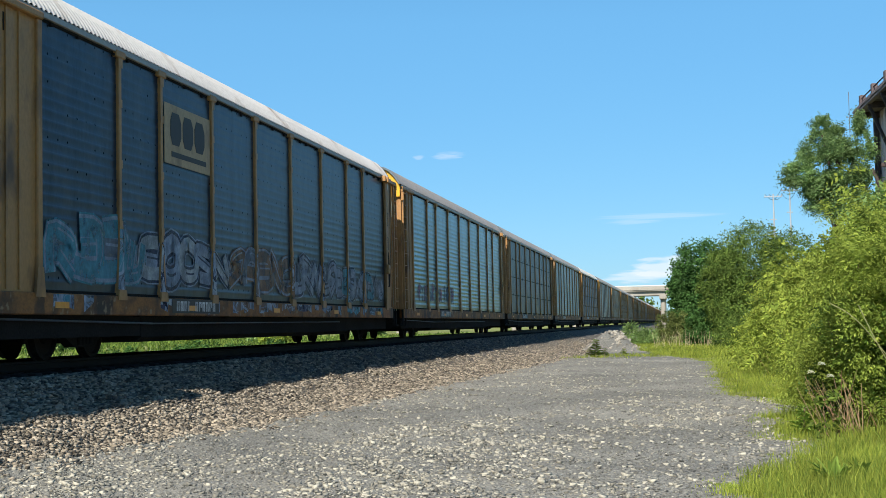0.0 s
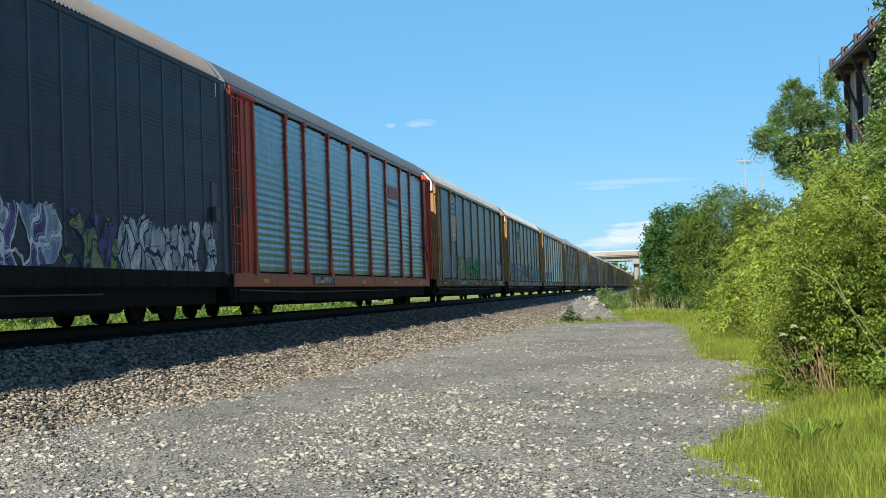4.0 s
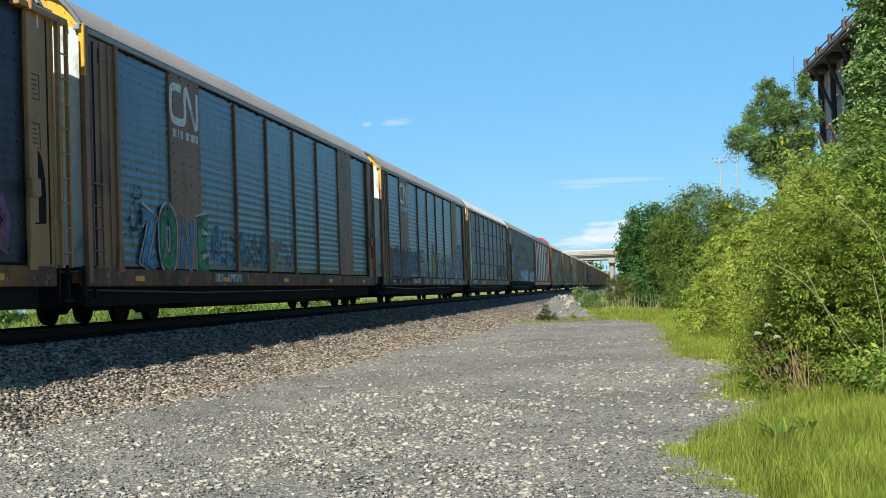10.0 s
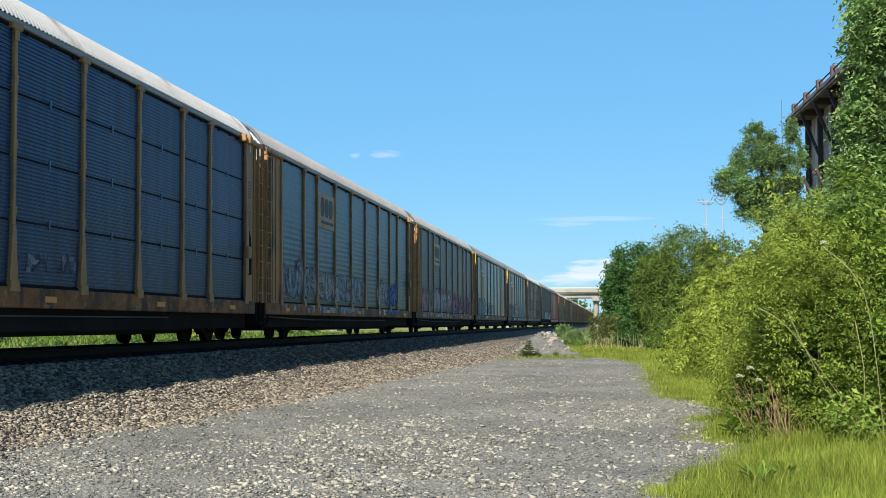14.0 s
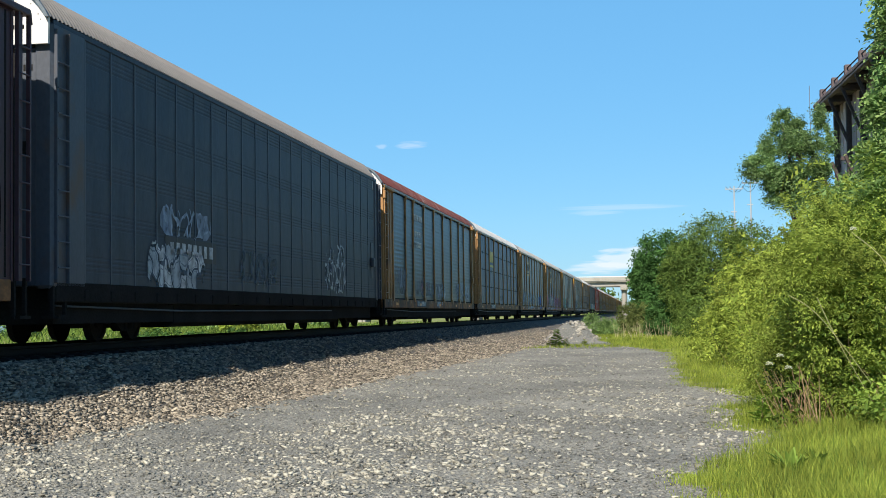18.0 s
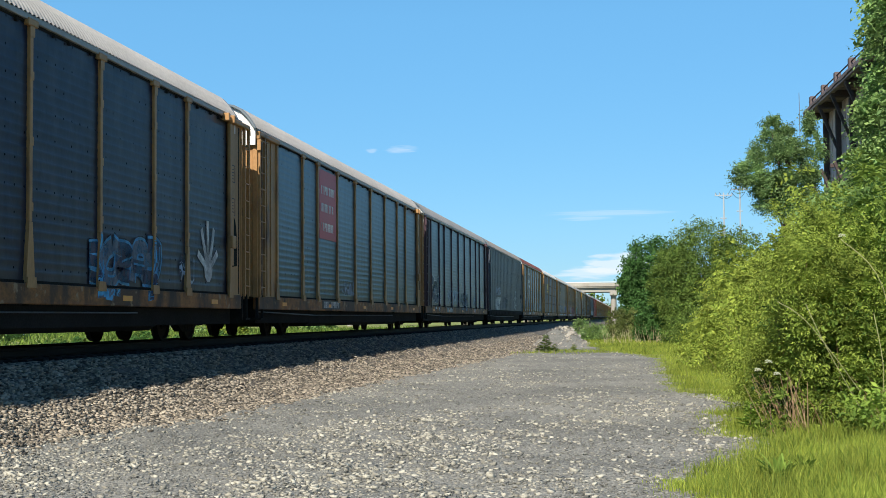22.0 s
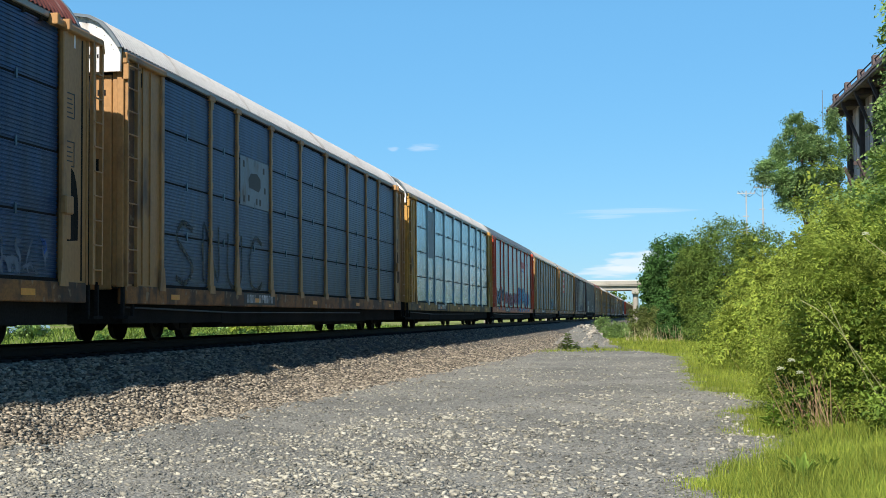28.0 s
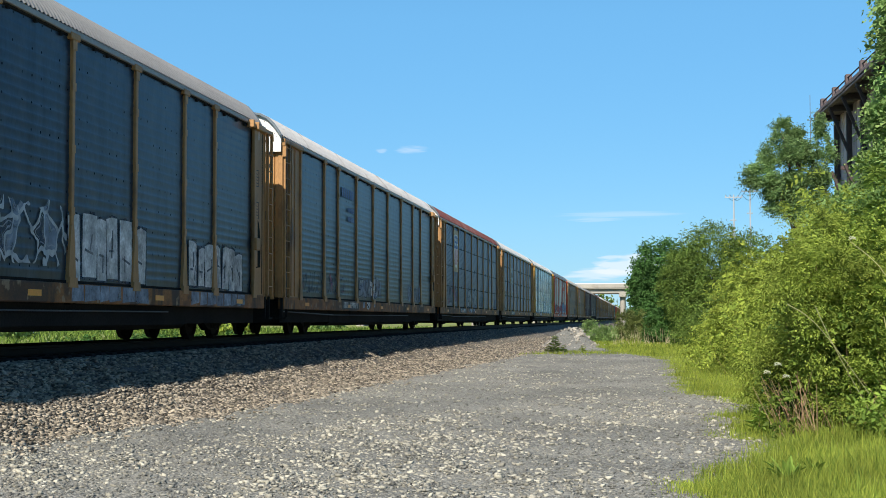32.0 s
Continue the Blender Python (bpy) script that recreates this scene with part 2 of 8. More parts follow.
# ---- mesh building ----
class Shape:
    """Vertices and faces of one mesh, added to piece by piece."""

    def __init__(self):
        self.v, self.f = [], []

    def box(self, x0, x1, y0, y1, z0, z1, bevel=0.0):
        k = len(self.v)
        if bevel <= 0:
            self.v += [(x, y, z) for z in (z0, z1) for y in (y0, y1) for x in (x0, x1)]
            self.f += [tuple(k + i for i in q) for q in ((0, 2, 3, 1), (4, 5, 7, 6), (0, 1, 5, 4), (2, 6, 7, 3), (0, 4, 6, 2), (1, 3, 7, 5))]
            return self
        c = bevel
        ring = [(x0 + c, y0), (x1 - c, y0), (x1, y0 + c), (x1, y1 - c), (x1 - c, y1), (x0 + c, y1), (x0, y1 - c), (x0, y0 + c)]
        mx, my = (x0 + x1) / 2, (y0 + y1) / 2
        for z, s in ((z0, c), (z0 + c, 0), (z1 - c, 0), (z1, c)):
            for x, y in ring:
                self.v.append((x + (s if x < mx else -s) * 0.7, y + (s if y < my else -s) * 0.7, z))
        for r in range(3):
            for i in range(8):
                j = (i + 1) % 8
                self.f.append((k + r * 8 + i, k + r * 8 + j, k + r * 8 + 8 + j, k + r * 8 + 8 + i))
        self.f += [tuple(k + i for i in range(7, -1, -1)), tuple(k + 24 + i for i in range(8))]
        return self

    def tube(self, a, b, r0, r1=None, sides=8, caps=True):
        a, b = Vector(a), Vector(b)
        r1 = r0 if r1 is None else r1
        d = (b - a).normalized()
        u = d.orthogonal().normalized()
        w = d.cross(u)
        k = len(self.v)
        for p, r in ((a, r0), (b, r1)):
            for i in range(sides):
                t = 2 * math.pi * i / sides
                self.v.append(tuple(p + (u * math.cos(t) + w * math.sin(t)) * r))
        for i in range(sides):
            j = (i + 1) % sides
            self.f.append((k + i, k + j, k + sides + j, k + sides + i))
        if caps:
            self.f += [tuple(k + i for i in range(sides - 1, -1, -1)), tuple(k + sides + i for i in range(sides))]
        return self

    def prism(self, outline, y0, y1):
        """An outline in x and z, drawn out along y."""
        k, n = len(self.v), len(outline)
        self.v += [(x, y, z) for y in (y0, y1) for x, z in outline]
        for i in range(n):
            j = (i + 1) % n
            self.f.append((k + i, k + j, k + n + j, k + n + i))
        self.f += [tuple(k + i for i in range(n - 1, -1, -1)), tuple(k + n + i for i in range(n))]
        return self

    def plate(self, outline, x0, x1):
        """An outline in y and z, drawn out along x."""
        k, n = len(self.v), len(outline)
        self.v += [(x, y, z) for x in (x0, x1) for y, z in outline]
        for i in range(n):
            j = (i + 1) % n
            self.f.append((k + i, k + j, k + n + j, k + n + i))
        self.f += [tuple(k + i for i in range(n - 1, -1, -1)), tuple(k + n + i for i in range(n))]
        return self

    def grid(self, rows):
        k, w = len(self.v), len(rows[0])
        for r in rows:
            self.v += r
        for i in range(len(rows) - 1):
            for j in range(w - 1):
                self.f.append((k + i * w + j, k + i * w + j + 1, k + (i + 1) * w + j + 1, k + (i + 1) * w + j))
        return self

    def mesh(self, name, mat, smooth=False):
        me = bpy.data.meshes.new(name)
        me.from_pydata(self.v, [], self.f)
        me.materials.append(mat)
        bm = bmesh.new()
        bm.from_mesh(me)
        bmesh.ops.recalc_face_normals(bm, faces=bm.faces)
        bm.to_mesh(me)
        bm.free()
        if smooth:
            me.polygons.foreach_set("use_smooth", [True] * len(me.polygons))
        return me


MESHES = {}


def shared(key, name, make, mat, smooth=False):
    """The mesh for this shape and material, built once."""
    full = (key, mat.name)
    if full not in MESHES:
        MESHES[full] = make().mesh(name, mat, smooth)
    return MESHES[full]


def part(name, me, parent, m=None, label=""):
    ob = new(name, me)
    ob.parent = parent
    if m is not None:
        ob.matrix_basis = m
    if label:
        ob["label"] = label
    if name == "lettering":
        ob["kind"] = "stuff"
    return ob


def thing(name, label, category, m=None, group="", kind=""):
    ob = new(name)
    ob.empty_display_size = 0.2
    if m is not None:
        ob.matrix_basis = m
    return tagged(ob, label, category, group, kind)


def raw_mesh(name, verts, faces, mat, smooth=False):
    """A mesh straight from number arrays, for large counts."""
    me = bpy.data.meshes.new(name)
    verts, faces = np.asarray(verts, np.float32), np.asarray(faces, np.int32)
    n, w = faces.shape
    me.vertices.add(len(verts))
    me.vertices.foreach_set("co", verts.ravel())
    me.loops.add(n * w)
    me.loops.foreach_set("vertex_index", faces.ravel())
    me.polygons.add(n)
    me.polygons.foreach_set("loop_start", np.arange(0, n * w, w, dtype=np.int32))
    me.polygons.foreach_set("loop_total", np.full(n, w, np.int32))
    if smooth:
        me.polygons.foreach_set("use_smooth", np.ones(n, bool))
    me.update(calc_edges=True)
    me.materials.append(mat)
    return me

# ---- ground ----
TRACK_X, RAIL_Z = -10.93, 1.07
CROWN_Z = 0.84
TOE = ((-400, -7.8), (0, -7.8), (15, -7.5), (24, -6.5), (34, -6.1), (60, -4.8), (100, -4.3), (300, -5.5), (3500, -5.5))
GRASS_EDGE = ((-400, 1.3), (9, 0.9), (9.9, 0.47), (10.8, 0.38), (12, 0.16), (13.1, 0.34), (14.1, 0.66), (15.8, 1.15), (17.2, 1.28), (17.9, 0.9), (21.5, 1.0), (22.3, 1.7), (24.1, 1.85), (24.9, 1.4),
              (28.4, 0.65), (41, 0.62), (48, 0.7), (54, 0.2), (62, -1.2), (70, -2.0), (80, -3.6), (100, -4.4), (3500, -6))


def along(table, y):
    ys, xs = zip(*table)
    return np.interp(y, ys, xs)


def ground_height(x, y):
    x, y = np.asarray(x, float), np.asarray(y, float)
    toe = along(TOE, y)
    near = np.interp(x, [-9.05, -7.35, -6.9], [CROWN_Z, 0.08, 0.0]) + 0.1 * np.clip((toe - x) / 1.2, 0, 1) * np.clip((x + 7.6) / 0.5, 0, 1)
    left = CROWN_Z - np.clip((-12.9 - x) / 2.6, 0, 1) * (CROWN_Z - 0.12)
    z = np.where(x > -11, near, left)
    bump = 0.025 * np.sin(x * 2.1 + 0.7 * np.sin(y * 0.9)) * np.sin(y * 1.3) + 0.02 * np.sin(x * 5.3 + y * 3.1)
    return z + np.where(np.abs(x - TRACK_X) < 2.2, 0, bump)


def wobble(x, y):
    return 0.35 * np.sin(y * 1.7 + 1.3 * np.sin(y * 0.61)) * np.clip(y / 30, 0.25, 1) + 0.12 * np.sin(y * 6.1 + x * 2)


def stony(name, colours, cell, bump=1.0, patch=0.4):
    """Crushed stone: cells of random tone at two sizes, in broad patches."""
    m = bpy.data.materials.new(name)
    m.use_nodes = True
    n, l = m.node_tree.nodes, m.node_tree.links
    b = n["Principled BSDF"]
    b.inputs["Roughness"].default_value = 0.95
    tc = n.new("ShaderNodeTexCoord")
    cells = []
    for k in (1.0, 2.3):
        v = n.new("ShaderNodeTexVoronoi")
        v.inputs["Scale"].default_value = cell * k
        l.new(tc.outputs["Object"], v.inputs["Vector"])
        cells.append(v)
    tone = n.new("ShaderNodeMix")
    tone.data_type = "RGBA"
    tone.inputs["Factor"].default_value = 0.5
    l.new(cells[0].outputs["Color"], tone.inputs[6])
    l.new(cells[1].outputs["Color"], tone.inputs[7])
    bw = n.new("ShaderNodeRGBToBW")
    l.new(tone.outputs[2], bw.inputs[0])
    nz = n.new("ShaderNodeTexNoise")
    nz.inputs["Scale"].default_value, nz.inputs["Detail"].default_value = patch, 5
    l.new(tc.outputs["Object"], nz.inputs["Vector"])
    add = n.new("ShaderNodeMath")
    add.operation = "MULTIPLY_ADD"
    l.new(nz.outputs["Fac"], add.inputs[0])
    add.inputs[1].default_value = 0.9
    l.new(bw.outputs[0], add.inputs[2])
    mr = n.new("ShaderNodeMapRange")
    mr.inputs["From Min"].default_value, mr.inputs["From Max"].default_value = 0.55, 1.35
    l.new(add.outputs[0], mr.inputs["Value"])
    ramp = n.new("ShaderNodeValToRGB")
    ramp.color_ramp.elements[0].color = (*colours[0], 1)
    ramp.color_ramp.elements[1].color = (*colours[2], 1)
    e = ramp.color_ramp.elements.new(0.55)
    e.color = (*colours[1], 1)
    l.new(mr.outputs["Result"], ramp.inputs["Fac"])
    l.new(ramp.outputs["Color"], b.inputs["Base Color"])
    bp = n.new("ShaderNodeBump")
    bp.inputs["Strength"].default_value, bp.inputs["Distance"].default_value = bump, 0.03
    l.new(cells[0].outputs["Distance"], bp.inputs["Height"])
    bp.invert = True
    l.new(bp.outputs["Normal"], b.inputs["Normal"])
    return m


gravel_mat = stony("grey_gravel", ((0.085, 0.085, 0.078), (0.196, 0.2, 0.182), (0.35, 0.34, 0.295)), 30.0, 0.75, 0.3)
ballast_mat = stony("ballast_bed", ((0.035, 0.032, 0.028), (0.11, 0.098, 0.08), (0.24, 0.212, 0.168)), 17.0, 1.0, 0.6)
soil_mat = material("grassy_soil", (0.19, 0.22, 0.05), 0.95, 0, 0.35, 3.0, 0.3, 0.8)


def build_ground():
    xs = np.unique(np.round(np.concatenate([[-3000, -1200, -500, -250, -120, -70, -45, -30, -22], np.arange(-18, -13, 0.5), np.arange(-13, -8, 0.25), np.arange(-8, -3.5, 0.16), np.arange(-3.5, -1, 0.3), np.arange(-1, 2.4, 0.1), np.arange(2.4, 6.01, 0.4),
                                            [7, 8.5, 11, 15, 22, 35, 60, 120, 300, 800, 2500]]), 3))
    ys = np.unique(np.round(np.concatenate([[-900, -300, -100, -40, -15, -5, 0, 4, 7], np.arange(8, 30, 0.15), np.arange(30, 50, 0.25), np.arange(50, 80, 0.6), np.arange(80, 130, 2.5),
                                            [140, 160, 190, 230, 280, 340, 420, 550, 750, 1100, 1700, 3500]]), 3))
    X, Y = np.meshgrid(xs, ys)
    V = np.stack([X, Y, ground_height(X, Y)], -1).reshape(-1, 3)
    w = len(xs)
    i, j = np.meshgrid(np.arange(len(ys) - 1), np.arange(w - 1), indexing="ij")
    k = (i * w + j).ravel()
    F = np.stack([k, k + 1, k + w + 1, k + w], -1)
    me = raw_mesh("ground", V, F, gravel_mat, True)
    me.materials.append(ballast_mat)
    me.materials.append(soil_mat)
    c = V[F].mean(1)
    slot = np.zeros(len(F), np.int32)
    slot[(c[:, 0] < along(TOE, c[:, 1]) + 0.4 * wobble(c[:, 0], c[:, 1] * 2)) & (c[:, 0] > -15.2)] = 1
    slot[(c[:, 0] > along(GRASS_EDGE, c[:, 1]) + wobble(c[:, 0], c[:, 1]) * 0.3 + 0.3) | (c[:, 0] < -15.2)] = 2
    me.polygons.foreach_set("material_index", slot)
    tagged(new("ground", me), "grey gravel yard with grassy verges and a raised ballast bed", "ground", kind="structure")


build_ground()

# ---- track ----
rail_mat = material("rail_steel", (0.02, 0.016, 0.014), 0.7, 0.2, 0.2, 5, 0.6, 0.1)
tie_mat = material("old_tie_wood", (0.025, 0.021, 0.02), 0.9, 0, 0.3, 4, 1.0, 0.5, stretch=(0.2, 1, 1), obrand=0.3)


def build_track():
    track = thing("railway_track", "single railway track with rusty steel rails on dark wooden ties", "railway track", pose(TRACK_X, 0, 0), kind="structure")
    prof = [(-0.07, 0), (0.07, 0), (0.07, 0.015), (0.012, 0.035), (0.012, 0.125), (0.036, 0.135), (0.036, 0.17), (-0.036, 0.17), (-0.036, 0.135), (-0.012, 0.125), (-0.012, 0.035), (-0.07, 0.015)]
    for x in (-0.755, 0.755):
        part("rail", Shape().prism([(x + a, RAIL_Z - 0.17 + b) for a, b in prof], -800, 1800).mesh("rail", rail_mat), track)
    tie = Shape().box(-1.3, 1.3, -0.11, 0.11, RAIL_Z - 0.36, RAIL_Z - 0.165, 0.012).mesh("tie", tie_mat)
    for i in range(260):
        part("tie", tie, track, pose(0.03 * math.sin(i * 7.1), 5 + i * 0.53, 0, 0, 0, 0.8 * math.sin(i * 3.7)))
    plates = Shape()
    for i in range(120):
        for x in (-0.755, 0.755):
            plates.box(x - 0.17, x + 0.17, 5 + i * 0.53 - 0.09, 5 + i * 0.53 + 0.09, RAIL_Z - 0.172, RAIL_Z - 0.155)
    tagged(part("tie_plates", plates.mesh("tie_plates", rail_mat), track), kind="stuff")


build_track()

# ---- plants ----
def curve_points(ctrl, steps=5):
    out = []
    for i in range(len(ctrl) - 1):
        p0, p1, p2, p3 = ctrl[max(0, i - 1)], ctrl[i], ctrl[i + 1], ctrl[min(len(ctrl) - 1, i + 2)]
        for j in range(steps):
            t = j / steps
            out.append(tuple(0.5 * (2 * b + (c - a) * t + (2 * a - 5 * b + 4 * c - d) * t * t + (3 * b - a - 3 * c + d) * t ** 3) for a, b, c, d in zip(p0, p1, p2, p3)))
    return out + [ctrl[-1]]


rng = np.random.default_rng(7)


def leaf_cloud(name, blobs, size, count, mat, clump=0.35, flat=0.35, slim=0.5, shell=0.55, lift=0.4, bend=0.25):
    """Leaves in many clumps on and in ellipsoids. A blob: centre, radii, share of the leaves."""
    total = sum(b[2] for b in blobs)
    P, O = [], []
    for c, r, share in blobs:
        n = max(8, int(count * share / total))
        nc = max(6, n // 45)
        d = rng.normal(size=(nc, 3))
        d /= np.linalg.norm(d, axis=1)[:, None]
        rad = shell + (1.05 - shell) * rng.random(nc) ** 0.6
        cent = d * rad[:, None] * np.array(r)
        which = rng.integers(0, nc, n)
        spread = np.array([min(r) * clump] * 3)
        p = cent[which] + rng.normal(size=(n, 3)) * spread * (0.35 + rng.random((n, 1)) * 0.5)
        P.append(p + np.array(c))
        O.append(d[which])
    P, O = np.concatenate(P), np.concatenate(O)
    n = len(P)
    nrm = O * flat + rng.normal(size=(n, 3)) * 0.6 + np.array([0, 0, lift])
    nrm /= np.linalg.norm(nrm, axis=1)[:, None]
    u = np.cross(nrm, rng.normal(size=(n, 3)))
    u /= np.linalg.norm(u, axis=1)[:, None] + 1e-9
    w = np.cross(nrm, u)
    s = size * (0.55 + 0.9 * rng.random((n, 1)))
    tip = P + u * s * 0.5 - nrm * s * bend * 0.5
    tail = P - u * s * 0.5
    a, b = P + w * s * 0.5 * slim + nrm * s * 0.06, P - w * s * 0.5 * slim + nrm * s * 0.06
    V = np.stack([tail, a, tip, b], 1).reshape(-1, 3)
    V[:, 2] = np.maximum(V[:, 2], 0.01)
    k = np.arange(n) * 4
    F = np.stack([k, k + 1, k + 2, k + 3], -1)
    return raw_mesh(name, V, F, mat)


def spray_cloud(name, blobs, count, length, leaflet, mat, pairs=5, droop=0.6, slim=0.32, shell=0.72, floor=0.02, up=0.25, gap=0.35):
    """Feathery sprays, each a row of paired leaflets along a drooping stalk, on the shells of lumpy ellipsoids; gap: the share of each shell left open."""
    total = sum(b[2] for b in blobs)
    P, D = [], []
    for c, r, share in blobs:
        n = max(6, int(count * share / total))
        d = rng.normal(size=(n * 2, 3))
        d /= np.linalg.norm(d, axis=1)[:, None]
        ph = rng.random(3) * 6.28
        lump = np.sin(d[:, 0] * 5 + ph[0]) * np.sin(d[:, 1] * 5 + ph[1]) + np.sin(d[:, 2] * 6 + ph[2]) * 0.7
        d = d[np.argsort(-lump)[: int(len(d) * (1 - gap))]]
        d = d[rng.integers(0, len(d), n)]
        rad = shell + (1.08 - shell) * rng.random(n)
        P.append(np.array(c) + d * rad[:, None] * np.array(r))
        D.append(d)
    P, D = np.concatenate(P), np.concatenate(D)
    n = len(P)
    axis = D * 0.8 + rng.normal(size=(n, 3)) * 0.5 + np.array([0, -0.12, up])
    axis /= np.linalg.norm(axis, axis=1)[:, None]
    side = np.cross(axis, np.array([0, 0, 1.0]) + 0.45 * rng.normal(size=(n, 3)))
    side /= np.linalg.norm(side, axis=1)[:, None] + 1e-9
    L = length * (0.6 + 0.8 * rng.random((n, 1)))
    quads = []
    for i in range(pairs):
        f = (i + 0.7) / pairs
        at = P + axis * L * f - np.array([0, 0, 1.0]) * L * droop * f * f
        size = leaflet * (1.15 - 0.65 * f) * (0.75 + 0.5 * rng.random((n, 1)))
        for sgn in (-1, 1):
            way = side * sgn + axis * 0.55 + rng.normal(size=(n, 3)) * 0.22 - np.array([0, 0, 0.3])
            way /= np.linalg.norm(way, axis=1)[:, None]
            flat = np.cross(way, axis)
            flat /= np.linalg.norm(flat, axis=1)[:, None] + 1e-9
            wide = np.cross(way, flat) + 0.35 * rng.normal(size=(n, 3))
            mid = at + way * size * 0.5
            quads.append(np.stack([at, mid + wide * size * slim * 0.5, at + way * size - np.array([0, 0, 0.15]) * size, mid - wide * size * slim * 0.5], 1))
    V = np.concatenate(quads, 0).reshape(-1, 3)
    V[:, 2] = np.maximum(V[:, 2], floor)
    k = np.arange(len(V) // 4) * 4
    return raw_mesh(name, V, np.stack([k, k + 1, k + 2, k + 3], -1), mat)


bark_mat = material("grey_brown_bark", (0.14, 0.1, 0.07), 0.9, 0, 0.3, 6, 1.5, 0.6, stretch=(1, 1, 0.3))
stem_mat = material("dry_stems", (0.3, 0.2, 0.115), 0.8, 0, 0.3, 6, 1.5, 0.2, island=0.35)
red_stem = material("reddish_brown_canes", (0.27, 0.16, 0.08), 0.7, 0, 0.25, 6, 2, 0.1)
pale_stem = material("pale_green_stems", (0.3, 0.3, 0.13), 0.7, 0, 0.2, 6, 2, 0.1)
blossom = material("white_blossom", (0.5, 0.52, 0.36), 0.8, 0, 0.1, 6, 2, 0.0)
straw = material("pale_straw", (0.42, 0.36, 0.22), 0.8, 0, 0.2, 6, 2, 0.0, island=0.3)
olive_leaf = leafy("olive_green_leaves", (0.2, 0.23, 0.075), (0.11, 0.15, 0.04))
bush_leaf = leafy("yellow_green_leaves", (0.335, 0.4, 0.066), (0.19, 0.275, 0.046), 0.5)
pale_leaf = leafy("pale_feathery_leaves", (0.325, 0.395, 0.07), (0.185, 0.265, 0.046), 0.4)
hedge_leaf = leafy("mid_green_leaves", (0.24, 0.33, 0.058), (0.115, 0.195, 0.037), 0.5)
poplar_leaf = leafy("grey_green_leaves", (0.25, 0.37, 0.14), (0.12, 0.21, 0.08))
tree_leaf = leafy("fresh_green_leaves", (0.3, 0.42, 0.14), (0.14, 0.25, 0.085))
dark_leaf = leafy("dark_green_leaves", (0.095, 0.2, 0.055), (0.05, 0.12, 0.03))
willow_leaf = leafy("willow_leaves", (0.19, 0.27, 0.058), (0.085, 0.15, 0.033))
grass_blade = leafy("grass_blades", (0.35, 0.395, 0.065), (0.11, 0.18, 0.028), 0.45)
meadow_blade = leafy("meadow_blades", (0.19, 0.27, 0.05), (0.05, 0.1, 0.02), 0.5)
dock_leaf = leafy("dock_leaves", (0.3, 0.42, 0.08), (0.22, 0.34, 0.06), 0.15)


def limbs(trunk_base, height, targets, r0):
    s = Shape()
    b = Vector(trunk_base)
    top = b + Vector((0.1, 0, height))
    s.tube(b - Vector((0, 0, 0.1)), b + Vector((0.05, 0.02, height * 0.5)), r0, r0 * 0.75, 9)
    s.tube(b + Vector((0.05, 0.02, height * 0.5)), top, r0 * 0.75, r0 * 0.45, 9)
    for i, t in enumerate(targets):
        a = b.lerp(top, 0.45 + 0.5 * ((i * 0.37) % 1))
        mid = a.lerp(Vector(t), 0.5) + Vector((0, 0, 0.15))
        s.tube(a, mid, r0 * 0.35, r0 * 0.22, 6)
        s.tube(mid, t, r0 * 0.22, r0 * 0.06, 6)
    return s


def tree(name, label, base, height, blobs, size, count, mat, r0=0.14, sprays=None, **kw):
    t = thing(name, label, "tree")
    targets = [(c[0] + r[0] * 0.5 * math.sin(i * 2.4), c[1] + r[1] * 0.3 * math.cos(i * 2.4), c[2] + r[2] * 0.3 * math.sin(i * 1.7)) for i, (c, r, _) in enumerate(blobs * 2)]
    part("trunk", limbs(base, height, targets, r0).mesh("trunk", bark_mat), t, label="grey-brown bark trunk and limbs")
    part("crown", spray_cloud("crown", blobs, count, sprays, size, mat, **kw) if sprays else leaf_cloud("crown", blobs, size, count, mat, **kw), t)
    return t


def thicket(x0, x1, y0, y1, top, n, seed, r=(0.3, 0.6), shoots=10, foot=0.0):
    """Blobs that fill a rough hedge down to the height foot, with upright shoots on top."""
    q = random.Random(seed)
    blobs = []
    for i in range(n):
        x, y, f = q.uniform(x0, x1), q.uniform(y0, y1), q.random() ** 0.8
        lean = 0.55 + 0.45 * min(1, (x - x0) / (0.35 * (x1 - x0)) + 0.25)
        rr = q.uniform(*r)
        blobs.append(((x, y, max(rr * 0.7 + foot, f * (top * lean - rr * 0.8))), (rr * 1.1, rr * 1.2, rr * 0.85), rr ** 2))
    for i in range(shoots):
        x, y = q.uniform(x0 + 0.3, x1), q.uniform(y0, y1)
        blobs.append(((x, y, top * q.uniform(0.85, 1.05)), (0.13, 0.13, q.uniform(0.3, 0.55)), 0.03))
    return blobs


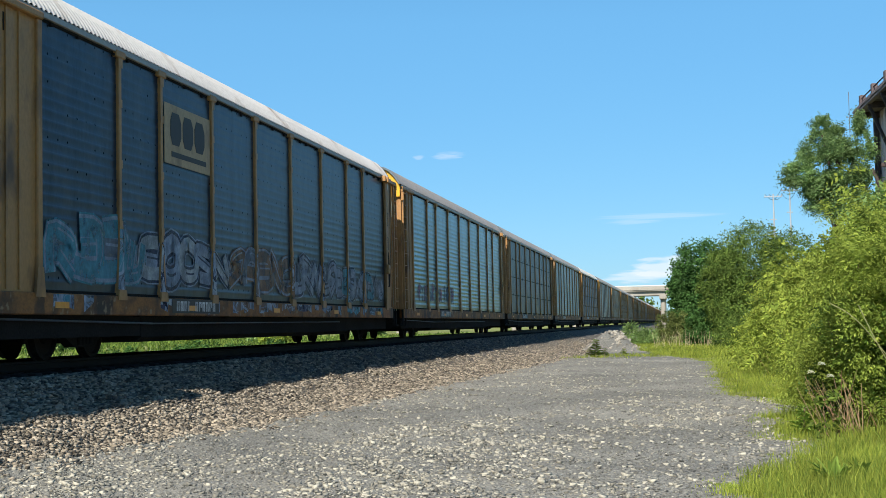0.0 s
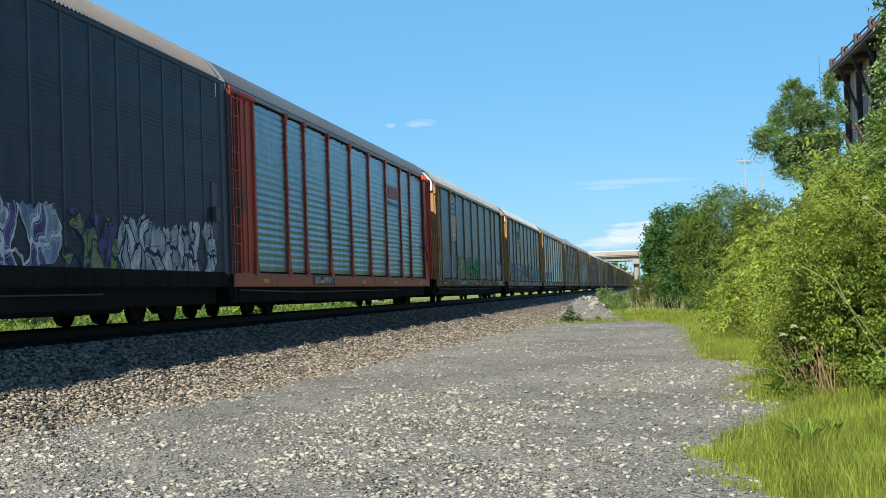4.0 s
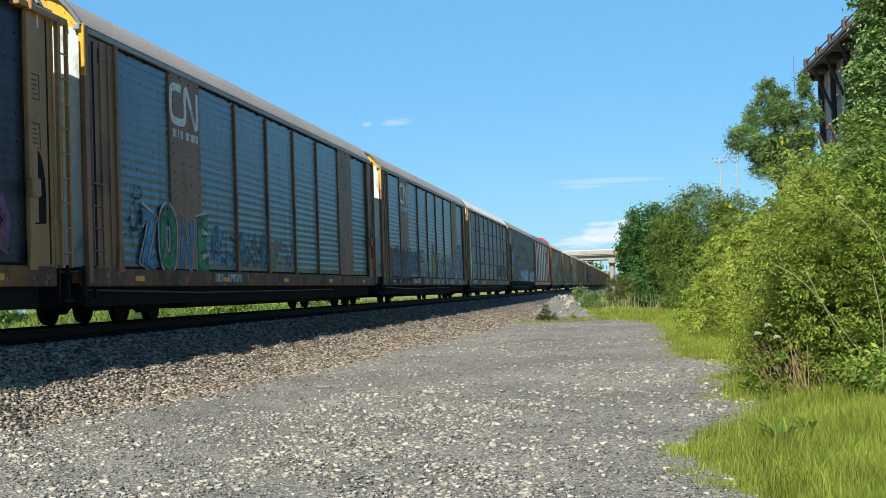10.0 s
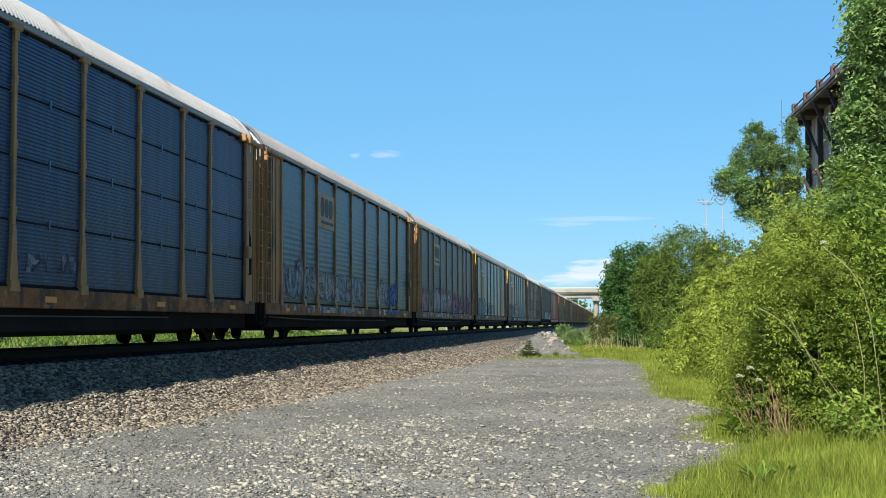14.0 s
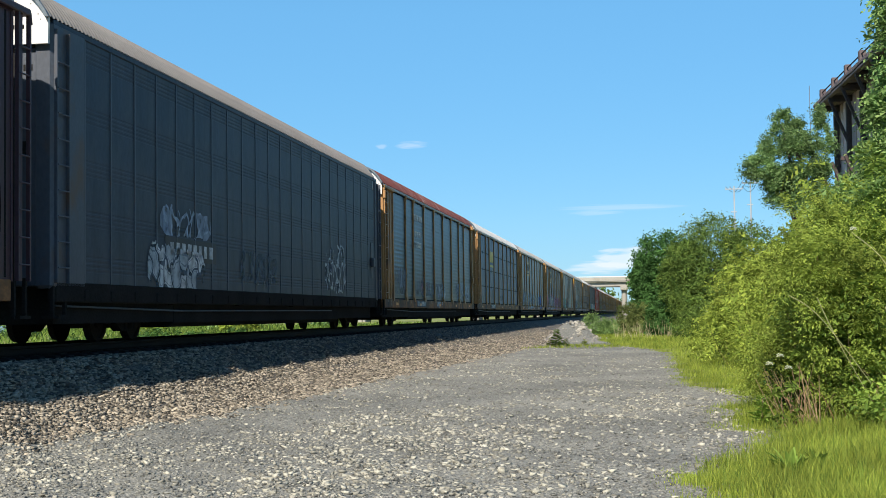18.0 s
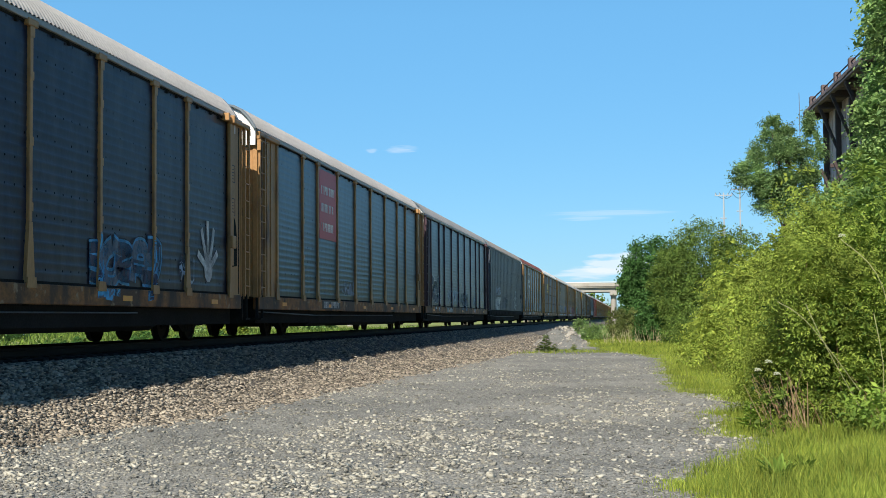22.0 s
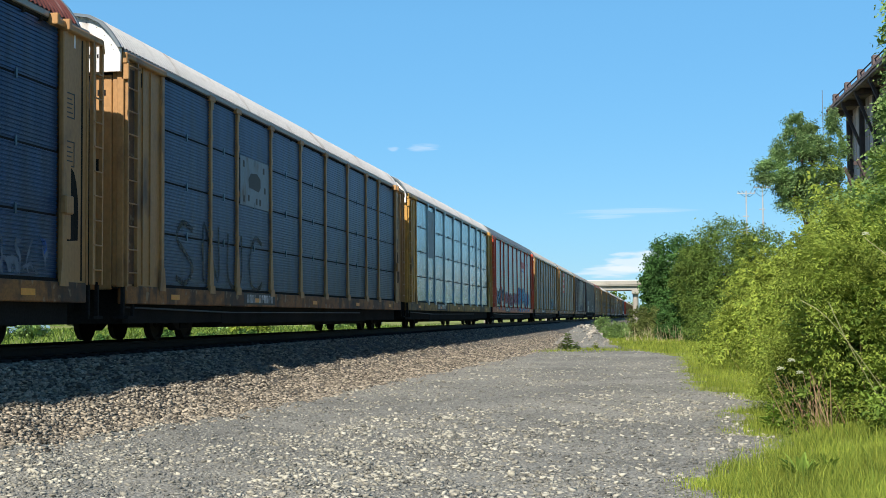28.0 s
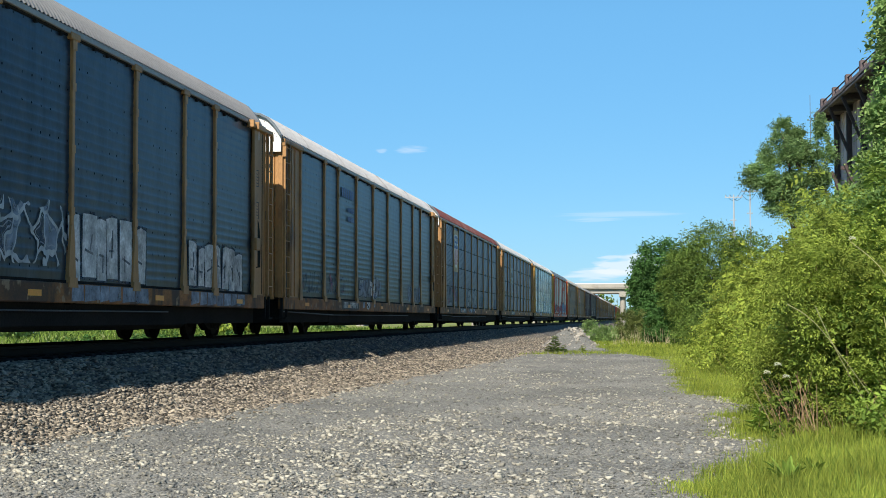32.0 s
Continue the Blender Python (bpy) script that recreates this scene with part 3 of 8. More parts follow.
def bush(name, label, stems, blobs, size, count, mat, sprays=None, **kw):
    t = thing(name, label, "bush")
    s = Shape()
    for i, (c, r, _) in enumerate(blobs):
        for j in range(stems if min(r) > 0.2 else 0):
            a = 2.4 * (i * stems + j)
            b = (c[0] + 0.35 * r[0] * math.cos(a) + 0.2, c[1] + 0.35 * r[1] * math.sin(a) + 0.35, 0.0)
            m = (c[0] + 0.5 * r[0] * math.cos(a) + 0.1, c[1] + 0.5 * r[1] * math.sin(a) + 0.2, c[2] * 0.6)
            e = (c[0] + 0.6 * r[0] * math.cos(a + 0.2), c[1] + 0.6 * r[1] * math.sin(a + 0.2), c[2] + 0.2 * r[2])
            s.tube(b, m, 0.005, 0.004, 5, False)
            s.tube(m, e, 0.004, 0.002, 5, False)
    tagged(part("stem_thicket", s.mesh("stem_thicket", stem_mat), t, label="thin brown bare stems"), kind="stuff")
    part("foliage", spray_cloud("foliage", blobs, count, sprays, size, mat, **kw) if sprays else leaf_cloud("foliage", blobs, size, count, mat, **kw), t)
    return t


def build_plants():
    near = bush("roadside_bush", "tall feathery yellow-green shrub with dry brown stems at its foot", 1,
                thicket(1.9, 3.2, 18.0, 20.8, 2.6, 34, 3, (0.26, 0.48), 16, 0.25), 0.06, 10500, pale_leaf, sprays=0.29, slim=0.36, droop=0.45, gap=0.45)
    bush("roadside_bush", "dark leafy shrub grown into the feathery one", 1,
         thicket(2.75, 5.0, 18.0, 20.4, 3.2, 40, 13, (0.3, 0.55), 16, 0.62), 0.115, 5600, hedge_leaf, sprays=0.4, slim=0.42, pairs=4, droop=0.7, gap=0.6)
    # Added filler shrub: its dark leaves stand in for shade within the thicket.
    bush("roadside_bush", "added dark-leaved shrub whose colour paints the shade inside the thicket", 1,
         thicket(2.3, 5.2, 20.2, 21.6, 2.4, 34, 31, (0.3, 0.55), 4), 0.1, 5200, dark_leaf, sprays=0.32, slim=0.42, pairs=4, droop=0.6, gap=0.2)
    q = random.Random(21)
    for k in range(46):
        bx, by = q.uniform(1.9, 3.6) if k < 30 else q.uniform(3.0, 4.6), q.uniform(17.6, 18.9)
        lean, hgt = q.uniform(-0.55, 0.2), q.uniform(0.35, 0.85)
        cane = Shape()
        pts = curve_points([(bx, by, -0.02), (bx + lean * 0.35, by - 0.1, hgt * 0.5), (bx + lean, by - q.uniform(0.1, 0.5), hgt)], 4)
        wide = q.uniform(0.005, 0.01)
        for i, (u, v) in enumerate(zip(pts[:-1], pts[1:])):
            cane.tube(u, v, wide * (1 - 0.08 * i), wide * (1 - 0.08 * (i + 1)), 5, False)
        part("cane", cane.mesh("cane", (stem_mat, red_stem, pale_stem)[k % 3]), near, label="bare cane at the foot")
    for k, pts in enumerate((((3.1, 17.5, 0.1), (2.2, 17.15, 1.35), (1.8, 17.2, 1.7)), ((2.9, 17.5, 0.1), (2.4, 17.2, 1.1), (2.15, 17.2, 1.65)), ((3.3, 17.4, 0.1), (3.1, 17.2, 1.8), (2.55, 17.3, 2.45)), ((3.0, 17.2, 0.1), (3.05, 17.1, 0.8), (2.96, 17.1, 1.5)))):
        pts = curve_points([tuple(v + 0.03 * math.sin(7 * v + k) for v in p) for p in pts], 6)
        arch = Shape()
        for a, b in zip(pts[:-1], pts[1:]):
            arch.tube(a, b, 0.006, 0.005, 5)
        part("arching_stem", arch.mesh("arching_stem", pale_stem), near, label="pale arching stem")
    for cx, cz in ((1.55, 0.85), (1.78, 0.8), (1.68, 0.95), (2.6, 2.5)):
        heads = Shape()
        for i in range(40):
            a, d = i * 2.4, 0.007 * math.sqrt(i)
            u = (cx + d * math.cos(a), 17.25 + d * math.sin(a), cz - 9 * d * d + 0.012 * math.sin(i * 5.1))
            heads.box(u[0] - 0.005, u[0] + 0.005, u[1] - 0.005, u[1] + 0.005, u[2], u[2] + 0.006)
        tagged(part("flower_head", heads.mesh("flower_head", blossom), near, label="flat white flower head"), kind="stuff")
    bush("roadside_bush", "dense yellow-green shrub beside the gravel", 1,
         thicket(2.45, 6.2, 22.8, 32, 3.5, 60, 4, (0.4, 0.8), 26), 0.1, 9000, bush_leaf, sprays=0.4, slim=0.38, gap=0.5)
    bush("roadside_bush", "broad light green shrub at the edge of the gravel", 1,
         thicket(2.4, 8.4, 34, 46, 3.9, 54, 5, (0.6, 1.1), 24), 0.12, 7600, bush_leaf, sprays=0.45, slim=0.38, gap=0.45)
    for i, (x, y, hh) in enumerate(((1.85, 17.5, 0.0), (2.1, 17.4, 0.1))):
        dry = Shape()
        q = random.Random(40 + i)
        for j in range(16):
            bx, by = x + q.uniform(-0.15, 0.15), y + q.uniform(-0.1, 0.2)
            dry.tube((bx, by, 0), (bx + q.uniform(-0.35, 0.05), by + q.uniform(-0.2, 0.1), q.uniform(0.35, 0.8)), 0.006, 0.0025, 5, False)
        tagged(new("dry_stalks", dry.mesh("dry_stalks", stem_mat)), "clump of dry reddish-brown stalks under the shrub", "stalks", kind="stuff")
    low = thing("broadleaf_plant", "low plant with broad green leaves under the shrub", "plant")
    part("foliage", leaf_cloud("foliage", [((2.55, 17.0, 0.28), (0.32, 0.3, 0.26), 1), ((2.95, 17.0, 0.3), (0.34, 0.3, 0.26), 1), ((2.75, 16.9, 0.45), (0.26, 0.25, 0.22), 0.7), ((1.75, 17.3, 0.3), (0.16, 0.2, 0.3), 0.6)], 0.085, 760, hedge_leaf, slim=0.42, clump=0.5, lift=0.5), low)
    tree("leafy_tree", "slender tree with large fresh green leaves before the trestle", (5.6, 26.0, 0), 6.4,
         [((5.15, 26, 5.0), (0.8, 1.0, 0.9), 1.1), ((5.4, 26, 6.5), (0.95, 1.1, 1.0), 1.1), ((4.75, 26, 3.9), (0.8, 0.9, 0.8), 0.9), ((5.5, 26.5, 8.2), (0.8, 0.8, 1.0), 0.9), ((6.3, 26, 5.8), (1.0, 1, 1.8), 1.0), ((5.0, 25.5, 7.3), (0.5, 0.5, 0.5), 0.4), ((6.2, 26, 3.6), (1.2, 1, 1.0), 0.8), ((3.9, 25.5, 3.1), (0.7, 0.6, 0.6), 0.7), ((4.5, 25.5, 3.3), (0.6, 0.6, 0.6), 0.6)],
         0.15, 10500, tree_leaf, sprays=0.42, slim=0.42, pairs=4, droop=0.8, gap=0.32, shell=0.5)
    tree("young_tree", "young grey-green tree with loose upright twigs", (5.2, 46, 0), 6.9,
         [((4.85, 46, 6.5), (0.8, 1.0, 1.0), 1.1), ((4.0, 46, 6.2), (0.5, 0.6, 0.35), 0.4), ((5.45, 46, 5.8), (0.75, 1.0, 0.8), 0.8), ((4.6, 46, 5.4), (0.4, 0.6, 0.4), 0.35), ((4.75, 46, 7.6), (0.26, 0.4, 0.45), 0.25), ((5.25, 46, 7.3), (0.25, 0.4, 0.4), 0.2), ((5.9, 46, 4.8), (1.1, 1.2, 1.0), 0.9), ((6.05, 46.4, 7.0), (0.3, 0.4, 1.2), 0.45)],
         0.11, 5600, poplar_leaf, sprays=0.34, slim=0.46, pairs=4, droop=0.3, gap=0.55, shell=0.45, up=0.6)
    tree("willow_tree", "rounded grey-green willow beyond the gravel", (4.2, 80, 0), 4.5,
         [((4.2, 80, 4.3), (2.3, 2.4, 2.6), 1.4), ((2.6, 81, 3.4), (1.6, 1.8, 2.2), 1.0), ((6.3, 79, 3.8), (2.0, 2, 2.6), 1.1), ((4.4, 79, 2.0), (2.6, 2, 1.8), 1.0)], 0.17, 60000, willow_leaf, slim=0.32, clump=0.15, shell=0.5)
    tree("broad_tree", "dark green broadleaf tree near the overpass", (1.2, 95, 0), 4.5,
         [((1.5, 95, 4.5), (2.0, 2, 2.4), 1.4), ((0.4, 95, 3.5), (1.2, 1.6, 1.8), 0.8), ((2.6, 95, 3.2), (1.2, 1.8, 2.2), 0.8), ((1.2, 94, 2), (2.0, 1.8, 1.3), 0.7)],
         0.19, 34000, dark_leaf, clump=0.17, shell=0.6)
    bush("scrub", "tangled olive-brown scrub with dry stalks", 8,
         [((-0.9, 88, 0.9), (0.8, 1.2, 1.2), 1), ((0.0, 88, 0.9), (0.7, 1.2, 1.1), 0.8)], 0.13, 7000, olive_leaf, slim=0.3, clump=0.2, shell=0.3)
    bush("scrub", "dense dark green shrub below the broad tree", 2,
         [((0.9, 82, 0.9), (0.8, 1.0, 1.0), 1), ((1.8, 82, 1.0), (0.9, 1.0, 1.2), 1), ((2.5, 81, 0.8), (0.8, 1.0, 1.0), 0.8)], 0.13, 12000, dark_leaf, slim=0.45, clump=0.2, shell=0.4)
    bush("scrub", "low bright green bush beside the rubble heap", 2, [((-2.9, 86, 0.55), (0.8, 1.0, 0.85), 1), ((-2.1, 86.5, 0.5), (0.7, 1.0, 0.7), 0.7)], 0.12, 6000, tree_leaf, slim=0.35, clump=0.25, shell=0.3)
    bush("scrub", "leafy green shrub at the grass edge", 2, [((3.3, 70, 0.8), (1.2, 1.5, 0.9), 1), ((4.6, 68, 0.9), (1.3, 1.5, 1.1), 1), ((2.6, 75, 0.7), (1.0, 1.4, 0.9), 0.8)], 0.12, 14000, willow_leaf, slim=0.35, clump=0.2, shell=0.4)
    stalks = Shape()
    q = random.Random(77)
    for i in range(70):
        x, y = q.uniform(-1.6, 2.2), q.uniform(75, 79)
        stalks.tube((x, y, 0), (x + q.uniform(-0.25, 0.25), y, q.uniform(0.3, 1.0)), 0.008, 0.004, 4, False)
    tagged(new("dry_stalks", stalks.mesh("dry_stalks", straw)), "pale dry grass stalks before the scrub", "stalks", kind="stuff")


build_plants()


def field_shrubs():
    """Low dark shrubs beyond the track."""
    q = random.Random(61)
    for k in range(7):
        y = 52 + 3.4 * k + q.uniform(-0.6, 0.6)
        x = -22.5 + q.uniform(-1.0, 1.0)
        blobs = [((x + q.uniform(-0.9, 0.9), y + q.uniform(-1.2, 1.2), q.uniform(0.3, 0.55)), (q.uniform(0.6, 1.0), q.uniform(0.8, 1.3), q.uniform(0.35, 0.5)), 1) for _ in range(4)]
        bush("field_shrub", "low dark green shrub in the meadow beyond the track", 1, blobs, 0.13, 1500, (dark_leaf, willow_leaf)[k % 2], slim=0.45, clump=0.3)


field_shrubs()

# ---- bridge ----
concrete = material("weathered_concrete", (0.34, 0.315, 0.275), 0.9, 0, 0.2, 1.2, 0.15, 0.2, dirt=(0.25, 0.22, 0.18), dirt_amount=0.2)
white_rail = material("pale_rail_paint", (0.7, 0.68, 0.63), 0.6, 0, 0.1, 2, 0.5, 0.05)
BRIDGE_Y, DECK_Z = 285.0, 8.15


def build_bridge():
    br = thing("road_overpass", "weathered concrete road overpass on round-edged piers", "bridge")
    part("deck", Shape().box(-220, 160, BRIDGE_Y, BRIDGE_Y + 12, DECK_Z - 0.35, DECK_Z, 0.03).mesh("deck", concrete), br)
    for y in (BRIDGE_Y - 0.15, BRIDGE_Y + 11.8):
        part("parapet", Shape().box(-220, 160, y, y + 0.35, DECK_Z - 0.12, DECK_Z + 0.66, 0.03).mesh("parapet", concrete), br)
        part("top_rail", Shape().box(-220, 160, y + 0.05, y + 0.25, DECK_Z + 0.72, DECK_Z + 0.86, 0.02).mesh("top_rail", white_rail), br, label="pale steel top rail")
    for i in range(5):
        part("girder", Shape().box(-220, 160, BRIDGE_Y + 0.6 + i * 2.55, BRIDGE_Y + 1.05 + i * 2.55, DECK_Z - 1.25, DECK_Z - 0.352, 0.02).mesh("girder", concrete), br)
    for x in (-60, -35, -22, -3.6, 15, 34, 52):
        part("pier_cap", Shape().box(x - 0.75, x + 0.75, BRIDGE_Y + 0.3, BRIDGE_Y + 11.6, DECK_Z - 2.0, DECK_Z - 1.253, 0.05).mesh("pier_cap", concrete), br)
        for y in (1.6, 6, 10.4):
            part("pier", Shape().tube((x, BRIDGE_Y + y, -0.2), (x, BRIDGE_Y + y, DECK_Z - 2.0), 0.55, 0.55, 14).mesh("pier", concrete), br)
    return br


build_bridge()

# ---- train ----
PITCH = 28.5
HALF = PITCH / 2
POSTS = (5.6, 7.5, 10.3, 13.2, 16.05, 18.95, 21.75, 23.8)
PLATED_POSTS = (10.15, 13.05, 15.95, 18.85)
PLATED_BAYS = ((2.42, 5.35), (7.4, 10.15), (10.15, 13.05), (13.05, 15.95), (15.95, 18.85), (18.85, 21.9), (24.05, 26.7))
PLATES = ((5.35, 7.4), (21.9, 24.05))
SHIFT = {0: -0.3, 1: -0.7, 2: 0.6, 3: 0.1, 4: -0.15, 5: -0.3, 6: 0.1, 7: -0.05, 8: 0.15, 11: -0.2, 13: 0.1, 14: -0.45, 19: -0.35}
BAYS = (2.65,) + POSTS + (26.75,)
SILL_Z, FLOOR_Z, EAVE_Z, CROWN = 0.72, 1.08, 5.33, 6.02
SIDE = 1.53

zinc = galvanised("galvanised_panel", (0.082, 0.138, 0.178), 0.34, 0.65, True, 0.3)
zinc_bright = galvanised("bright_galvanised_panel", (0.2, 0.29, 0.33), 0.3, 0.8)
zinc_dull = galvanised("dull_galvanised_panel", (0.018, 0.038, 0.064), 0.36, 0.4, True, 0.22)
zinc_shiny = galvanised("shining_galvanised_panel", (0.42, 0.52, 0.54), 0.26, 0.85, False)
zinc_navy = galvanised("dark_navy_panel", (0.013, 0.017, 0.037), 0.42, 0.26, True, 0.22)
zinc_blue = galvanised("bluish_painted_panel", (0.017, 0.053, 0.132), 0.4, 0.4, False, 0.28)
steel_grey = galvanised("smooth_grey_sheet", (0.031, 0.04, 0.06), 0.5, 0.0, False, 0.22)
FRAMES = {
    "tan": paint("tan_yellow_paint", (0.37, 0.195, 0.068), 0.25),
    "pale": paint("pale_tan_paint", (0.4, 0.275, 0.14), 0.2),
    "brown": paint("dark_brown_paint", (0.24, 0.118, 0.052), 0.35),
    "red": paint("orange_red_paint", (0.54, 0.055, 0.014), 0.15),
    "purple": paint("dark_maroon_paint", (0.055, 0.024, 0.034), 0.2),
    "yellow": paint("golden_yellow_paint", (0.48, 0.26, 0.05), 0.25),
    "grey": paint("slate_grey_paint", (0.06, 0.07, 0.09), 0.2),
}
def shaded_grime(name, colour):
    """Sill paint under sharp-edged dark and rusty stains of several sizes; its darkness also paints the shade low on
    the cars.
    """
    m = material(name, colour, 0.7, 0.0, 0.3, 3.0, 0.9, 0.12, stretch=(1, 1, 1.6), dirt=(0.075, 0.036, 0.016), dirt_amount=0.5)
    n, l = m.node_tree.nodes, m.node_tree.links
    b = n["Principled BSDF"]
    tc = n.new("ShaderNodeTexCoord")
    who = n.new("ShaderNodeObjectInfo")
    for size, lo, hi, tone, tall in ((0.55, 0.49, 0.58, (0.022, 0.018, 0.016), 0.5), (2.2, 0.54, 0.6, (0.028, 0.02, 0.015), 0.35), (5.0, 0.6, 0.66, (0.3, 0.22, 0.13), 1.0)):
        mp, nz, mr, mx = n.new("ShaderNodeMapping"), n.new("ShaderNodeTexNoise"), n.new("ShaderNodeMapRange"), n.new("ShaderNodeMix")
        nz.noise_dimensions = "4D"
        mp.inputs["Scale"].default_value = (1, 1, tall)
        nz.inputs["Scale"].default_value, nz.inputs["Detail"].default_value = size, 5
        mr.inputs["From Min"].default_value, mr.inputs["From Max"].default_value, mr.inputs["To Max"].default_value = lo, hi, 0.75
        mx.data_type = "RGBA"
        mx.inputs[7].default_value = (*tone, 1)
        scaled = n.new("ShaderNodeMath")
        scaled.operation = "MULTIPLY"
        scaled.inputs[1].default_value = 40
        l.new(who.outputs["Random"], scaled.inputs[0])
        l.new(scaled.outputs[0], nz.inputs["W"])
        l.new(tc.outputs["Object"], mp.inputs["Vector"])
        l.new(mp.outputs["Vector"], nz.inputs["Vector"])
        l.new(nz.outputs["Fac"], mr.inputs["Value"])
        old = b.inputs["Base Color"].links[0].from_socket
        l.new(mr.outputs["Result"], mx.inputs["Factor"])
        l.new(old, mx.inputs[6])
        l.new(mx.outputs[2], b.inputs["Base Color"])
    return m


# Sill paints: real stains, plus the shade along the cars' foot painted in.
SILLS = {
    "tan": shaded_grime("shaded_grimy_tan_sill", (0.27, 0.112, 0.025)), "pale": shaded_grime("shaded_grimy_pale_sill", (0.2, 0.11, 0.05)), "brown": shaded_grime("shaded_grimy_brown_sill", (0.15, 0.07, 0.03)),
    "red": paint("grimy_red_sill", (0.5, 0.1, 0.018), 0.25), "purple": shaded_grime("shaded_grimy_rust_sill", (0.26, 0.11, 0.032)), "yellow": shaded_grime("shaded_grimy_yellow_sill", (0.34, 0.2, 0.04)), "grey": shaded_grime("shaded_grimy_grey_sill", (0.07, 0.075, 0.085)),
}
ROOFS = {
    "white": material("white_roof_sheet", (0.6, 0.585, 0.555), 0.5, 0.1, 0.1, 2, 0.4, 0.05, dirt=(0.35, 0.3, 0.25), dirt_amount=0.05),
    "zinc": material("zinc_roof_sheet", (0.3, 0.29, 0.275), 0.5, 0.2, 0.12, 2, 0.3, 0.05),
    "dusty": material("dusty_pale_roof_sheet", (0.43, 0.41, 0.38), 0.6, 0.1, 0.12, 2, 0.3, 0.05),
    "steel": material("blue_grey_roof_sheet", (0.15, 0.18, 0.2), 0.45, 0.4, 0.12, 2, 0.3, 0.05),
    "ash": material("ash_brown_roof_sheet", (0.26, 0.235, 0.21), 0.6, 0.1, 0.12, 2, 0.3, 0.05),
    "rust": material("rusted_red_roof_sheet", (0.15, 0.042, 0.032), 0.7, 0.0, 0.25, 2, 0.9, 0.1, stretch=(0.25, 1, 0.25), dirt=(0.4, 0.33, 0.3), dirt_amount=0.22),
}
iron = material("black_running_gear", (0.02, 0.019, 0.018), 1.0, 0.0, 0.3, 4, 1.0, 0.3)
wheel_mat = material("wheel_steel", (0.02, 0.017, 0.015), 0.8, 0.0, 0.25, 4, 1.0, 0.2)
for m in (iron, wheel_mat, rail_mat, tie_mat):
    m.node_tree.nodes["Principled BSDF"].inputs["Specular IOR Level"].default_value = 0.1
white_end = paint("white_end_paint", (0.74, 0.72, 0.68), 0.22)
pale_green = paint("pale_green_end_paint", (0.55, 0.66, 0.62), 0.1)
yellow = paint("chrome_yellow_paint", (0.75, 0.4, 0.02), 0.1)
amber = material("amber_reflector", (0.75, 0.3, 0.025), 0.4, 0, 0.1, 3, 1, 0.02)
black_plate = material("black_stencil_plate", (0.03, 0.028, 0.028), 0.6, 0, 0.1, 3, 1, 0.02)


def rib_panel(width, fine, deep=1.0):
    """Pressed sheet with level ribs; fine: four stacked sections of close ribs with open joints."""
    rows = []
    lo, hi = FLOOR_Z + 0.02, EAVE_Z - 0.13
    if not fine:
        n = 25
        p = (hi - lo) / n
        for i in range(n):
            z = lo + i * p
            for dz, x in ((0, 0), (0.3, 0.001), (0.5, 0.004), (0.68, 0.0115), (0.86, 0.012), (0.95, 0.005)):
                rows.append([(x * deep, 0.02, z + dz * p), (x * deep, width - 0.02, z + dz * p)])
        rows.append([(0, 0.02, hi), (0, width - 0.02, hi)])
        return Shape().grid(rows)
    q = (hi - lo) / 4
    z0, z1 = lo + 0.012, lo + q - 0.026
    n = 15
    p = (z1 - z0) / n
    for i in range(n):
        for dz, x in ((0, 0), (0.45, 0), (0.55, 0.016), (0.9, 0.016)):
            rows.append([(x, 0.02, z0 + (i + dz) * p), (x, width - 0.02, z0 + (i + dz) * p)])
    rows.append([(0, 0.02, z1), (0, width - 0.02, z1)])
    return Shape().grid(rows)


def smooth_panel(width):
    """Plain sheet with five bands of fine level grooves."""
    lo, hi = 0.94, EAVE_Z - 0.03
    rows = [[(0, 0.005, lo), (0, width - 0.005, lo)]]
    for k in (0.1, 0.28, 0.48, 0.69, 0.93):
        for d in (-0.12, -0.04, 0.04, 0.12):
            z = lo + (hi - lo) * k + d
            for dz, x in ((-0.025, 0), (-0.012, -0.006), (0.012, -0.006), (0.025, 0)):
                rows.append([(x, 0.005, z + dz), (x, width - 0.005, z + dz)])
    rows.append([(0, 0.005, hi), (0, width - 0.005, hi)])
    return Shape().grid(rows)


def post_shape(wide):
    """A post with a T-shaped head, bolted splices and a foot that flares out over the sill."""
    w = 0.058 if not wide else 0.042
    knee, foot = (FLOOR_Z + 0.95, 0.16) if not wide else (FLOOR_Z + 0.3, 0.07)
    s = Shape().box(1.43, SIDE - 0.015, -w, w, knee, EAVE_Z - 0.16, 0.012)
    s.plate([(-w, knee), (w, knee), (foot, FLOOR_Z - 0.02), (-foot, FLOOR_Z - 0.02)], 1.43, SIDE - 0.012)
    if not wide:
        s.box(1.43, SIDE + 0.012, -0.19, 0.19, EAVE_Z - 0.17, EAVE_Z - 0.05, 0.015)
        s.box(SIDE - 0.016, SIDE - 0.003, -0.085, 0.085, EAVE_Z - 0.34, EAVE_Z - 0.17, 0.005)
        s.plate([(-0.19, FLOOR_Z - 0.1), (0.19, FLOOR_Z - 0.1), (0.15, FLOOR_Z + 0.07), (-0.15, FLOOR_Z + 0.07)], SIDE - 0.014, SIDE + 0.016)
        for z in (2.2, 3.25, 4.3):
            s.box(SIDE - 0.016, SIDE - 0.007, -0.072, 0.072, z, z + 0.14, 0.003)
    return s


